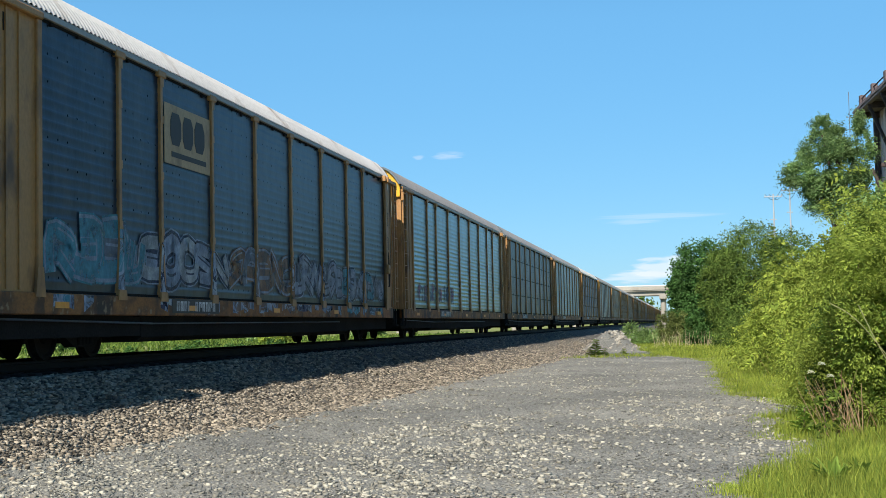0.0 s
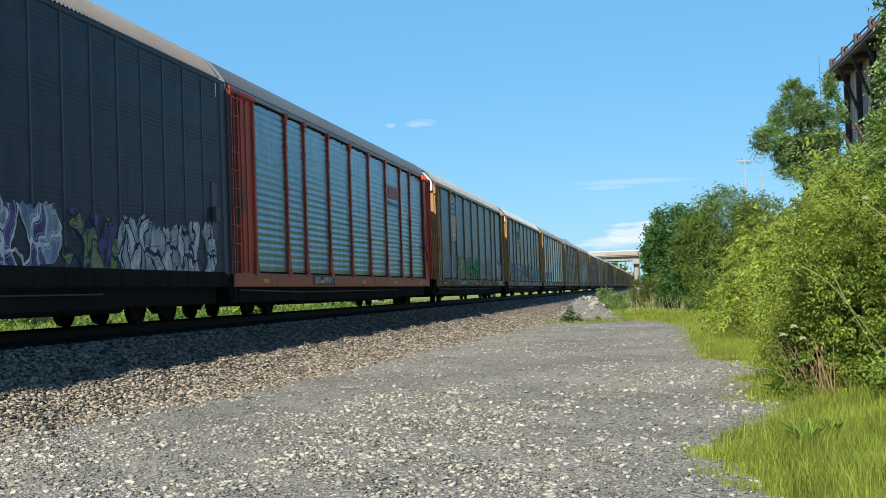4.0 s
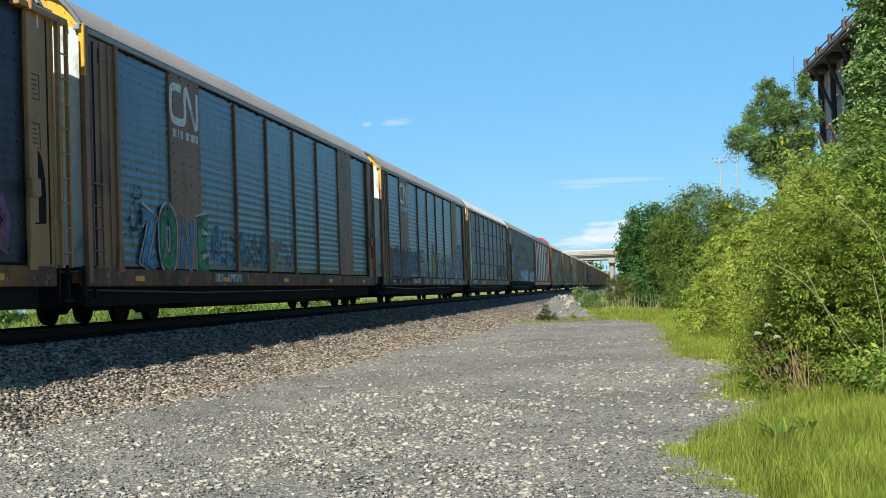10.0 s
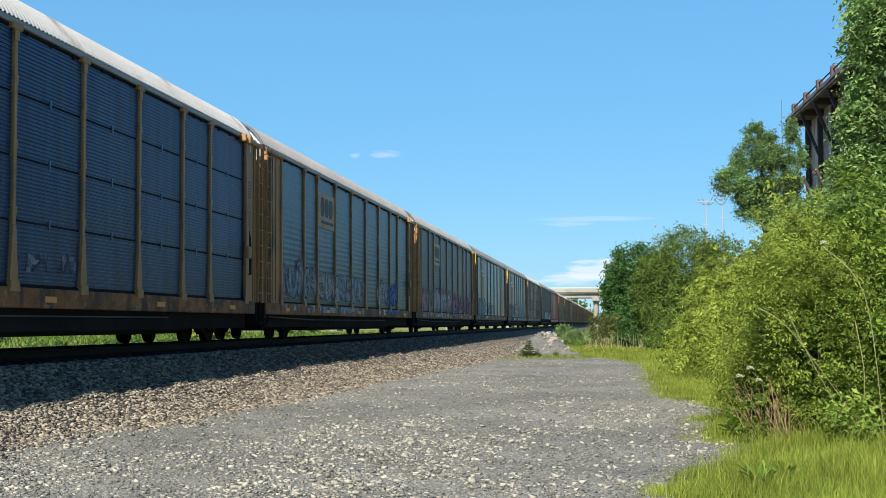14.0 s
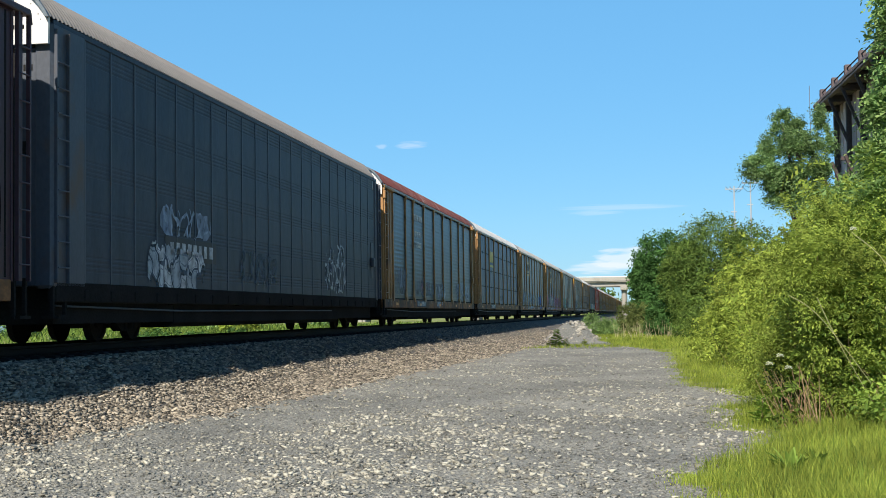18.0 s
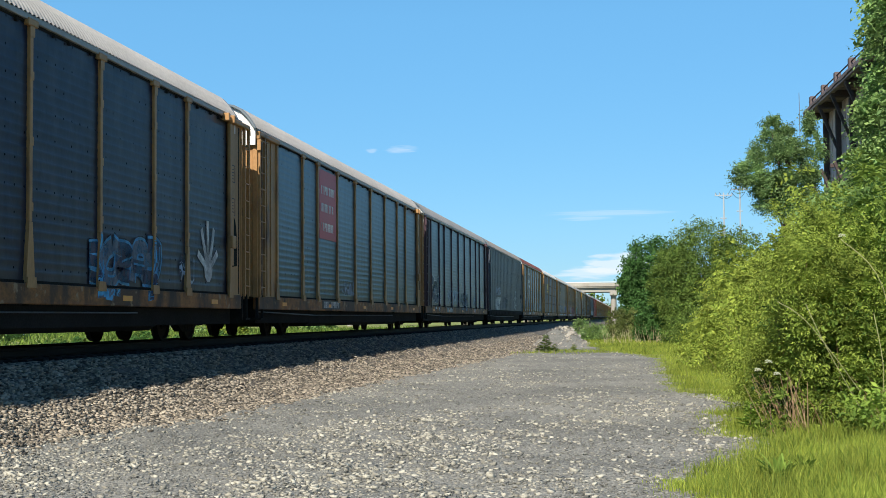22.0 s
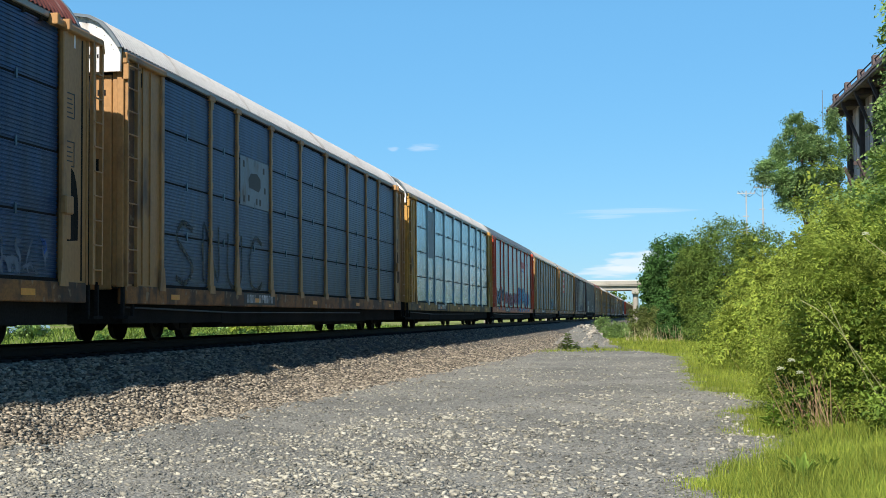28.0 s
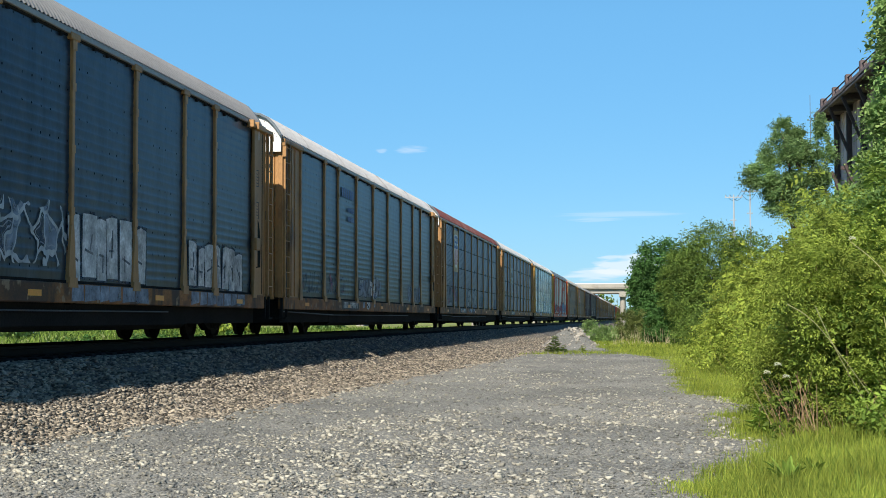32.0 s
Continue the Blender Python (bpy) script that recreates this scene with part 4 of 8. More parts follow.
def splice_pad():
    """Two upright rounded pads, one on each side of a post."""
    s = Shape()
    for d in (-0.1, 0.1):
        s.plate([(d - 0.035, -0.14), (d + 0.035, -0.14), (d + 0.05, -0.1), (d + 0.05, 0.1), (d + 0.035, 0.14), (d - 0.035, 0.14), (d - 0.05, 0.1), (d - 0.05, -0.1)], 0.0, 0.012)
    return s


def upright_stencil(p, z0, z1, x):
    """A column of small unreadable bars."""
    r, s = random.Random(int(p * 10)), Shape()
    z = z0
    while z < z1:
        w = r.uniform(0.05, 0.085)
        s.box(x, x + 0.003, p - HALF - w / 2, p - HALF + w / 2, z, z + 0.035)
        z += r.choice((0.055, 0.055, 0.075, 0.15))
    return s


def eave_shadow_and_lugs():
    """Short hangers along the gap between the panels and the eave, and a black strip for the shadow in it."""
    r, s = random.Random(8), Shape()
    # Full-length black box stands in for the shadow line under the eave.
    s.box(1.4, SIDE - 0.06, BAYS[0] - HALF, BAYS[-1] - HALF, EAVE_Z - 0.135, EAVE_Z - 0.085)
    p = BAYS[0] + 0.4
    while p < BAYS[-1] - 0.3:
        s.box(1.45, SIDE - 0.025, p - HALF - 0.03, p - HALF + 0.03, EAVE_Z - r.uniform(0.16, 0.2), EAVE_Z - 0.12)
        p += r.choice((0.6, 0.95, 1.4))
    return s


def rivets(p0, p1, x):
    """Rows of dark bolt heads and holes on a plate."""
    s = Shape()
    for c in range(4):
        y = p0 + (p1 - p0) * (0.1 + 0.267 * c) - HALF
        for i in range(20):
            if (i * 7 + c * 3) % 5 != 0:
                z = FLOOR_Z + 0.25 + i * 0.2
                s.box(x, x + 0.006, y - 0.016, y + 0.016, z - 0.016, z + 0.016)
    return s


def roof_outline(z0=0.0):
    """Half of a bowed roof with sloped shoulders, mirrored."""
    half = [(SIDE, 0.0), (SIDE - 0.05, 0.1), (1.34, 0.3), (1.17, 0.48), (0.95, 0.59), (0.5, 0.66), (0.0, CROWN - EAVE_Z)]
    return [(x, EAVE_Z + z0 + z) for x, z in half] + [(-x, EAVE_Z + z0 + z) for x, z in half[-2::-1]]


def roof_shape(start):
    """A bowed roof of sheets corrugated across the car."""
    out = roof_outline()
    rows, y, i = [], -HALF + start, 0
    while y < HALF - 1.1:
        lift = (0.0, 0.024)[(i // 2) % 2]
        rows.append([(x * (1 + lift * 0.3), y, z + lift) for x, z in out])
        y += (0.045, 0.035)[i % 2]
        i += 1
    return Shape().grid(rows)


def roof_edge(side):
    """The folded rim that closes the end of the roof."""
    out, y = roof_outline(), side * (HALF - (0.42 if side < 0 else 1.1))
    rows = [[(x * k, y + side * d, EAVE_Z + (z - EAVE_Z) * k2 - drop) for x, z in out] for k, k2, d, drop in ((1.0, 1.0, -0.06, 0.0), (1.012, 1.03, -0.05, 0.0), (1.012, 1.03, 0.03, 0.0), (0.968, 0.95, 0.03, 0.0), (0.968, 0.95, -0.05, 0.0))]
    return Shape().grid(rows)


def gable_marks(side):
    """Bolt heads round the roof end and a row of short bars."""
    y = side * (HALF - (0.489 if side < 0 else 1.169))
    s = Shape()
    a, b = sorted((y, y + side * 0.004))
    for x, z in roof_outline():
        s.box(x * 0.9 - 0.008, x * 0.9 + 0.008, a, b, EAVE_Z + (z - EAVE_Z) * 0.86 - 0.03, EAVE_Z + (z - EAVE_Z) * 0.86 - 0.014)
    for i in range(9):
        if i % 4 != 3:
            s.box(0.62 + i * 0.055, 0.65 + i * 0.055, a, b, EAVE_Z - 0.17, EAVE_Z - 0.1)
    return s


def end_door_marks(side):
    """Seams, a small opening and stencilled bars on the end doors."""
    a, b = sorted((side * (HALF - 0.622), side * (HALF - 0.612)))
    s = Shape()
    for x in (-0.72, 0.44, 0.86):
        s.box(x - 0.012, x + 0.012, a, b, FLOOR_Z - 0.05, EAVE_Z - 0.47)
    s.box(0.98, 1.14, a, b, 3.1, 3.34)
    for i in range(4):
        s.box(0.96 + i * 0.06, 0.995 + i * 0.06, a, b, 4.5, 4.6)
    return s


def gable_shape(side):
    out = roof_outline()
    y = side * (HALF - (0.52 if side < 0 else 1.2))
    return Shape().prism([(x * 0.985, z) for x, z in out] + [(-SIDE * 0.98, EAVE_Z - 0.42), (SIDE * 0.98, EAVE_Z - 0.42)], y - 0.03, y + 0.03)


def ladder_shape(x, y0, y1, z0, z1, broad=0.0):
    """Two stringers and round rungs; broad: the width of a flat outer stringer."""
    s = Shape()
    for y in (y0, y1):
        s.box(x - 0.04, x + 0.03, y - 0.026, y + 0.026, z0, z1, 0.006)
    if broad:
        s.box(x - 0.045, x - 0.02, y0 - 0.02, y0 + broad, z0, z1, 0.004)
    n = int((z1 - z0) / 0.42)
    for i in range(n):
        z = z0 + 0.25 + i * 0.42
        s.tube((x + 0.028, y0, z), (x + 0.028, y1, z), 0.015, None, 6)
    return s


def corner_reach(side, plated):
    """How far from the end of the car the corner bay begins and ends."""
    return (2.4 if plated else 2.63, 0.9 if plated else 0.62) if side < 0 else (1.78 if plated else 1.73, 0.7)


def corner_shape(side, plated):
    """The closed corner bay between the last panel and the end of the car."""
    y_in, y_out = corner_reach(side, plated)
    a, b = sorted((side * (HALF - y_out), side * (HALF - y_in)))
    return Shape().box(1.3, SIDE - 0.03, a, b, FLOOR_Z - 0.05, EAVE_Z - 0.12, 0.02)


def corner_strut(side, plated):
    """The post beside the last panel, with a flared foot."""
    y = side * (HALF - corner_reach(side, plated)[0] + 0.075)
    s = Shape().box(1.4, SIDE + 0.022, y - 0.075, y + 0.075, FLOOR_Z - 0.08, EAVE_Z - 0.1, 0.015)
    return s.plate([(y - 0.16, FLOOR_Z - 0.1), (y + 0.16, FLOOR_Z - 0.1), (y + 0.09, FLOOR_Z + 0.35), (y - 0.09, FLOOR_Z + 0.35)], SIDE - 0.02, SIDE + 0.026)


def corner_strip(side, plated):
    """The narrow edge strip at the end of the corner bay."""
    y = side * (HALF - corner_reach(side, plated)[1])
    return Shape().box(1.4, SIDE - 0.005, y - 0.03, y + 0.03, FLOOR_Z - 0.06, EAVE_Z - 0.12, 0.01)


def corner_header(side):
    """The beam over the corner bay, with two blocks at its inner end and a drooping tip that holds the ladder."""
    y_in, tip = (2.6, 0.62) if side < 0 else (2.15, 0.22)
    a, b = sorted((side * (HALF - tip), side * (HALF - y_in)))
    s = Shape().box(1.34, SIDE + 0.075, a, b, EAVE_Z - 0.17, EAVE_Z - 0.06, 0.02)
    if side > 0:
        for p in (2.17, 1.72):
            y = HALF - p
            s.box(SIDE - 0.02, SIDE + 0.14, y - 0.055, y + 0.055, EAVE_Z - 0.2, EAVE_Z - 0.02, 0.012)
        s.tube((SIDE + 0.04, HALF - 0.24, EAVE_Z - 0.12), (SIDE + 0.05, HALF - 0.2, EAVE_Z - 0.3), 0.04, 0.03, 8)
    else:
        y = -HALF + 0.62
        s.box(SIDE - 0.1, SIDE + 0.07, y - 0.05, y + 0.05, EAVE_Z - 0.26, EAVE_Z - 0.06, 0.015)
        s.box(SIDE - 0.05, SIDE + 0.09, y - 0.03, y + 0.03, EAVE_Z - 0.55, EAVE_Z - 0.26, 0.01)
        s.tube((SIDE + 0.09, y + 0.02, EAVE_Z - 0.3), (SIDE + 0.11, y + 0.5, EAVE_Z - 0.3), 0.018, None, 6)
    return s


def grab_iron(side):
    """One bent grab iron low on a plated corner."""
    a, b = sorted((side * (HALF - 0.72), side * (HALF - 1.2)))
    s = Shape().tube((SIDE + 0.05, a, 0), (SIDE + 0.05, b, 0), 0.016, None, 6)
    for y in (a, b):
        s.tube((SIDE - 0.04, y, 0), (SIDE + 0.05, y, 0), 0.014, None, 6)
    return s


def truck_frame():
    s = Shape()
    for x in (-0.98, 0.98):
        s.plate([(-1.35, 0.52), (-1.2, 0.62), (-0.5, 0.62), (-0.3, 0.78), (0.3, 0.78), (0.5, 0.62), (1.2, 0.62), (1.35, 0.52), (1.3, 0.38), (1.05, 0.34), (0.75, 0.4), (0.35, 0.2), (-0.35, 0.2), (-0.75, 0.4), (-1.05, 0.34), (-1.3, 0.38)], x - 0.09, x + 0.09)
        for y in (-0.2, -0.07, 0.07, 0.2):
            s.tube((x + 0.1, y, 0.24), (x + 0.1, y, 0.6), 0.05, None, 8)
    s.box(-1.0, 1.0, -0.25, 0.25, 0.55, 0.8, 0.03)
    return s


def wheel_shape(o):
    """A flanged wheel turned about the axle; o: which side."""
    prof = ((-0.065, 0.1), (-0.065, 0.45), (-0.04, 0.45), (-0.035, 0.42), (0.07, 0.412), (0.07, 0.36), (0.03, 0.33), (0.03, 0.16), (0.08, 0.14), (0.08, 0.0))
    rows = [[(o * (0.755 + x), r * math.cos(a), 0.42 + r * math.sin(a)) for a in [2 * math.pi * i / 18 for i in range(19)]] for x, r in prof]
    return Shape().grid(rows)


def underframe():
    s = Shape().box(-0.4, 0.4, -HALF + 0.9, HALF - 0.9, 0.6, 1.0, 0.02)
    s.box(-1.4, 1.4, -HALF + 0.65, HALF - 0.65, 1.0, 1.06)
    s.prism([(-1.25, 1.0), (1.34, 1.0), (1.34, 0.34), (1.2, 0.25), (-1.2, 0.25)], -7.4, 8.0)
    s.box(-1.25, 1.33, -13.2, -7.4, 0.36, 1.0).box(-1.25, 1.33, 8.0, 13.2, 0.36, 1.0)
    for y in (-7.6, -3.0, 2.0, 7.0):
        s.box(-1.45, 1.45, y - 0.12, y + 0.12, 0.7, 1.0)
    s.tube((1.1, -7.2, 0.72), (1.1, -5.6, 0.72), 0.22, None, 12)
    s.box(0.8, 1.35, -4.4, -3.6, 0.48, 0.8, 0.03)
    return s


def coupler_shape(side):
    y = side * (HALF - 0.02)
    s = Shape().box(-0.12, 0.12, min(y - side * 1.2, y), max(y - side * 1.2, y), 0.72, 0.98, 0.03)
    s.box(-0.24, 0.24, min(y - side * 0.32, y + side * 0.02), max(y - side * 0.32, y + side * 0.02), 0.66, 1.04, 0.05)
    s.tube((0.35, y - side * 0.9, 0.85), (0.3, y - side * 0.1, 0.45), 0.03, None, 6)
    return s


def rect(p0, p1, z0, z1, x, thick=0.004):
    return Shape().box(x, x + thick, p0 - HALF, p1 - HALF, z0, z1)


def plate_frame(y0, y1, z0, z1, x=SIDE - 0.0285):
    s = Shape()
    for a, b, c, d in ((y0, y1, z0, z0 + 0.02), (y0, y1, z1 - 0.02, z1), (y0, y0 + 0.02, z0 + 0.02, z1 - 0.02), (y1 - 0.02, y1, z0 + 0.02, z1 - 0.02)):
        s.box(x, x + 0.006, a, b, c, d)
    for i in range(4):
        s.box(x, x + 0.005, y0 + 0.06, y1 - 0.07 - 0.05 * (i % 2), z0 + 0.08 + i * 0.075, z0 + 0.1 + i * 0.075)
    return s


def bars(p0, p1, z0, z1, x, letters, seed=1):
    """Unreadable lettering: a row of short upright bars."""
    s = Shape()
    w = (p1 - p0) / letters
    r = random.Random(seed)
    for i in range(letters):
        a = p0 + i * w
        s.box(x, x + 0.004, a + 0.12 * w - HALF, a + (0.6 + 0.25 * r.random()) * w - HALF, z0, z1)
    return s


def ribbon(s, pts, width, x):
    """A flat brush stroke through points of y and z."""
    n = len(pts)
    k = len(s.v)
    for i in range(n):
        a, b = pts[max(0, i - 1)], pts[min(n - 1, i + 1)]
        dy, dz = b[0] - a[0], b[1] - a[1]
        l = math.hypot(dy, dz) or 1
        s.v += [(x, pts[i][0] - dz / l * width, pts[i][1] + dy / l * width), (x, pts[i][0] + dz / l * width, pts[i][1] - dy / l * width)]
    for i in range(n - 1):
        s.f.append((k + 2 * i, k + 2 * i + 1, k + 2 * i + 3, k + 2 * i + 2))


LETTERS = {
    "R": (((0.12, 0), (0.12, 1), (0.75, 0.95), (0.85, 0.7), (0.7, 0.5), (0.15, 0.46)), ((0.45, 0.46), (0.9, 0))),
    "A": (((0.05, 0), (0.48, 1), (0.95, 0)), ((0.25, 0.34), (0.75, 0.34))),
    "T": (((0.5, 0), (0.5, 1)), ((0.0, 0.96), (1.0, 0.96))),
    "S": (((0.88, 0.9), (0.4, 1), (0.12, 0.75), (0.5, 0.52), (0.88, 0.28), (0.55, 0.02), (0.08, 0.1)),),
    "U": (((0.1, 1), (0.1, 0.25), (0.5, 0.02), (0.9, 0.25), (0.9, 1)),),
    "E": (((0.9, 0.03), (0.12, 0.03), (0.12, 0.97), (0.9, 0.97)), ((0.12, 0.5), (0.75, 0.5))),
    "Z": (((0.08, 0.96), (0.9, 0.96), (0.12, 0.04), (0.95, 0.04)),),
    "O": (((0.5, 1), (0.15, 0.85), (0.08, 0.5), (0.18, 0.12), (0.5, 0), (0.82, 0.12), (0.92, 0.5), (0.85, 0.85), (0.5, 1)),),
    "N": (((0.1, 0), (0.12, 1), (0.85, 0.05), (0.9, 1)),),
    "I": (((0.5, 0), (0.5, 1)),),
    "C": (((0.9, 0.9), (0.45, 1), (0.1, 0.6), (0.2, 0.12), (0.6, 0), (0.92, 0.15)),)}


def block_letters(car, word, p0, p1, z0, z1, x=1.4765):
    """Sprayed block letters: white strokes over a wider black outline."""
    edge, body = Shape(), Shape()
    h, w, step = z1 - z0, (p1 - p0) / len(word), 0
    for i, c in enumerate(word):
        for line in LETTERS[c]:
            step += 1
            pts = [(p0 - HALF + w * (i + 0.12 + 0.76 * u), z0 + h * (0.1 + 0.8 * v)) for u, v in line]
            ribbon(edge, pts, 0.17 * h, x + 0.0001 * (step % 20))
            ribbon(body, pts, 0.115 * h, x + 0.0035 + 0.0001 * (step % 20))
    tagged(part("graffiti_stroke", edge.mesh("graffiti_stroke", fill_paint("black")), car, label="black outline of sprayed letters"), kind="stuff")
    tagged(part("graffiti_fill", body.mesh("graffiti_fill", fill_paint("pewter")), car, label="pale grey sprayed block letters"), kind="stuff")


def maze(car, p0, p1, z0, z1, seed, x=1.4765):
    """A dark sprayed field with a ragged top, covered with pale curling strands."""
    r = random.Random(seed)
    h, y0, y1 = z1 - z0, p0 - HALF, p1 - HALF
    field, strands = Shape(), Shape()
    n = max(3, round((p1 - p0) / 0.32))
    for i in range(n):
        a, b = y0 + (y1 - y0) * i / n, y0 + (y1 - y0) * (i + 1) / n
        top = z0 + h * r.uniform(0.78, 0.95)
        field.plate([(a, z0), (b, z0), (b, top - r.uniform(0, 0.1) * h), ((a + b) / 2 + 0.05, top + 0.06 * h), (a, top - r.uniform(0, 0.1) * h)], x, x + 0.001)
    for i in range(n * 11):
        a, v = r.uniform(y0 + 0.1, y1 - 0.1), z0 + h * r.uniform(0.02, 0.6)
        t, q = r.uniform(0, 6.3), [(a, v)]
        turn, k = r.choice((-1, 1)) * r.uniform(0.15, 0.9), r.uniform(0.06, 0.16)
        for _ in range(5):
            q.append((min(y1, max(y0, q[-1][0] + k * math.cos(t))), min(z1 - 0.12 * h, max(z0, q[-1][1] + k * 1.4 * math.sin(t)))))
            t += turn
        ribbon(strands, curve_points(q, 4), r.uniform(0.005, 0.014), x + 0.002 + 0.0001 * (i % 20))
    tagged(part("graffiti_fill", field.mesh("graffiti_fill", black_ink), car, label="dark blue-black sprayed field"), kind="stuff")
    tagged(part("graffiti_stroke", strands.mesh("graffiti_stroke", fill_paint("faded")), car, label="pale curling sprayed strands"), kind="stuff")


def upright_blot(car, p, z0, z1, x=1.4765):
    """A tall yellow sprayed shape with a dark outline."""
    h, y = z1 - z0, p - HALF
    half = ((0.2, 0.0), (0.16, 0.3), (0.22, 0.5), (0.17, 0.66), (0.09, 0.76), (0.1, 0.9), (0.03, 1.0))
    out = [(y + a * h * 1.1, z0 + v * h) for a, v in half] + [(y - a * h * 1.1, z0 + v * h) for a, v in half[::-1]]
    body, edge = Shape(), Shape()
    body.plate(out, x + 0.006, x + 0.0068)
    ribbon(edge, out + out[:1], 0.035 * h, x + 0.0072)
    for v in (0.42, 0.58):
        ribbon(edge, curve_points([(y - 0.12 * h, z0 + v * h), (y, z0 + (v - 0.06) * h), (y + 0.12 * h, z0 + v * h)], 4), 0.02 * h, x + 0.0074)
    tagged(part("graffiti_fill", body.mesh("graffiti_fill", fill_paint("mustard")), car, label="tall yellow sprayed shape"), kind="stuff")
    tagged(part("graffiti_stroke", edge.mesh("graffiti_stroke", fill_paint("slate")), car, label="dark sprayed outline"), kind="stuff")


def orange_sill(car):
    """Orange spray running down over the sill below the green letters."""
    r, wash = random.Random(5), Shape()
    for i in range(16):
        a, b = 10.7 - HALF + i * 0.325, 10.7 - HALF + (i + 1) * 0.325
        wash.plate([(a, SILL_Z + r.uniform(0.02, 0.12)), (b, SILL_Z + r.uniform(0.02, 0.12)), (b, FLOOR_Z - 0.06), (a, FLOOR_Z - 0.06)], SIDE + 0.0003, SIDE + 0.0007)
    tagged(part("graffiti_sill", wash.mesh("graffiti_sill", fill_paint("orange")), car, label="orange spray paint over the sill"), kind="stuff")
    low = Shape().grid([[(1.4795, 10.9 - HALF + 0.1 * i, 1.1), (1.4795, 10.9 - HALF + 0.1 * i, 1.3 + 0.07 * math.sin(i * 0.7) + 0.04 * math.sin(i * 1.9))] for i in range(46)])
    tagged(part("graffiti_fill", low.mesh("graffiti_fill", fill_paint("orange")), car, label="orange spray paint under the green letters"), kind="stuff")


def ground_colours(car):
    """The painted lower side of the brown car: dark tangle, letters, a yellow shape and a blackened sill."""
    for a, b, x in ((2.95, 5.34, 1.4765), (5.38, 7.38, SIDE - 0.0295), (7.42, 8.0, 1.4765)):
        maze(car, a, b, 1.1, 2.4, int(a * 10), x)
    wild(car, 8.0, 10.4, 1.15, 2.3, "teal", "rusty", "navy", 5)
    block_letters(car, "RA", 10.35, 14.1, 1.0, 2.3)
    upright_blot(car, 14.8, 1.09, 2.75)
    block_letters(car, "TSUE", 15.4, 19.9, 1.02, 2.25)
    block_letters(car, "INO", 19.95, 21.88, 1.02, 2.25)
    block_letters(car, "NO", 21.95, 24.0, 1.0, 2.3, SIDE - 0.0285)
    blue_square(car, 24.1, 25.75, 1.2, 2.95)
    wild(car, 25.7, 26.5, 1.2, 2.4, "blue", "azure", "faded", 9)
    sill, spots, pale = Shape(), Shape(), Shape()
    for a, b in ((2.0, 4.2), (4.24, 6.2), (6.3, 8.4), (8.8, 10.9)):
        sill.plate([(a - HALF, SILL_Z + 0.03), (b - HALF, SILL_Z + 0.03), (b - HALF + 0.15, SILL_Z + 0.25), (b - HALF, FLOOR_Z - 0.06), (a - HALF, FLOOR_Z - 0.06), (a - HALF - 0.08, SILL_Z + 0.2)], SIDE + 0.0003, SIDE + 0.0007)
    for a in (4.6, 6.7, 8.3, 11.3, 13.4):
        spots.box(SIDE + 0.001, SIDE + 0.0024, a - HALF, a - HALF + 0.42, SILL_Z + 0.08, SILL_Z + 0.22)
    for a, b in ((11.9, 12.6), (14.3, 14.65), (15.0, 15.3), (15.6, 16.7), (17.1, 18.0), (19.0, 19.5), (20.6, 22.4), (24.2, 25.3)):
        pale.plate([(a - HALF, SILL_Z + 0.06), (b - HALF - 0.1, SILL_Z + 0.03), (b - HALF, FLOOR_Z - 0.06), (a - HALF - 0.06, FLOOR_Z - 0.06)], SIDE + 0.0003, SIDE + 0.0007)
    tagged(part("graffiti_sill", sill.mesh("graffiti_sill", fill_paint("soot")), car, label="blackened paint over the sill"), kind="stuff")
    tagged(part("graffiti_sill", pale.mesh("graffiti_sill", fill_paint("silver")), car, label="spray paint carried over the sill"), kind="stuff")
    tagged(part("reflector_patch", spots.mesh("reflector_patch", fill_paint("orange")), car, label="orange painted patches on the sill"), kind="stuff")


def stencil(p0, p1, z0, z1, x, letters, seed):
    """Unreadable stencilled signs: narrow upright bars of two widths, with a gap between groups."""
    s, r = Shape(), random.Random(seed)
    w = (p1 - p0) / letters
    for i in range(letters):
        if i == 4 and letters > 9:
            continue
        a = p0 + i * w - HALF
        s.box(x, x + 0.003, a + 0.08 * w, a + 0.36 * w, z0, z1)
        if r.random() < 0.75:
            s.box(x, x + 0.003, a + 0.54 * w, a + 0.82 * w, z0 + (0.4 * (z1 - z0) if r.random() < 0.3 else 0), z1)
        s.box(x, x + 0.003, a + 0.36 * w, a + 0.54 * w, z1 - 0.2 * (z1 - z0), z1)
    return s


WILD = {}


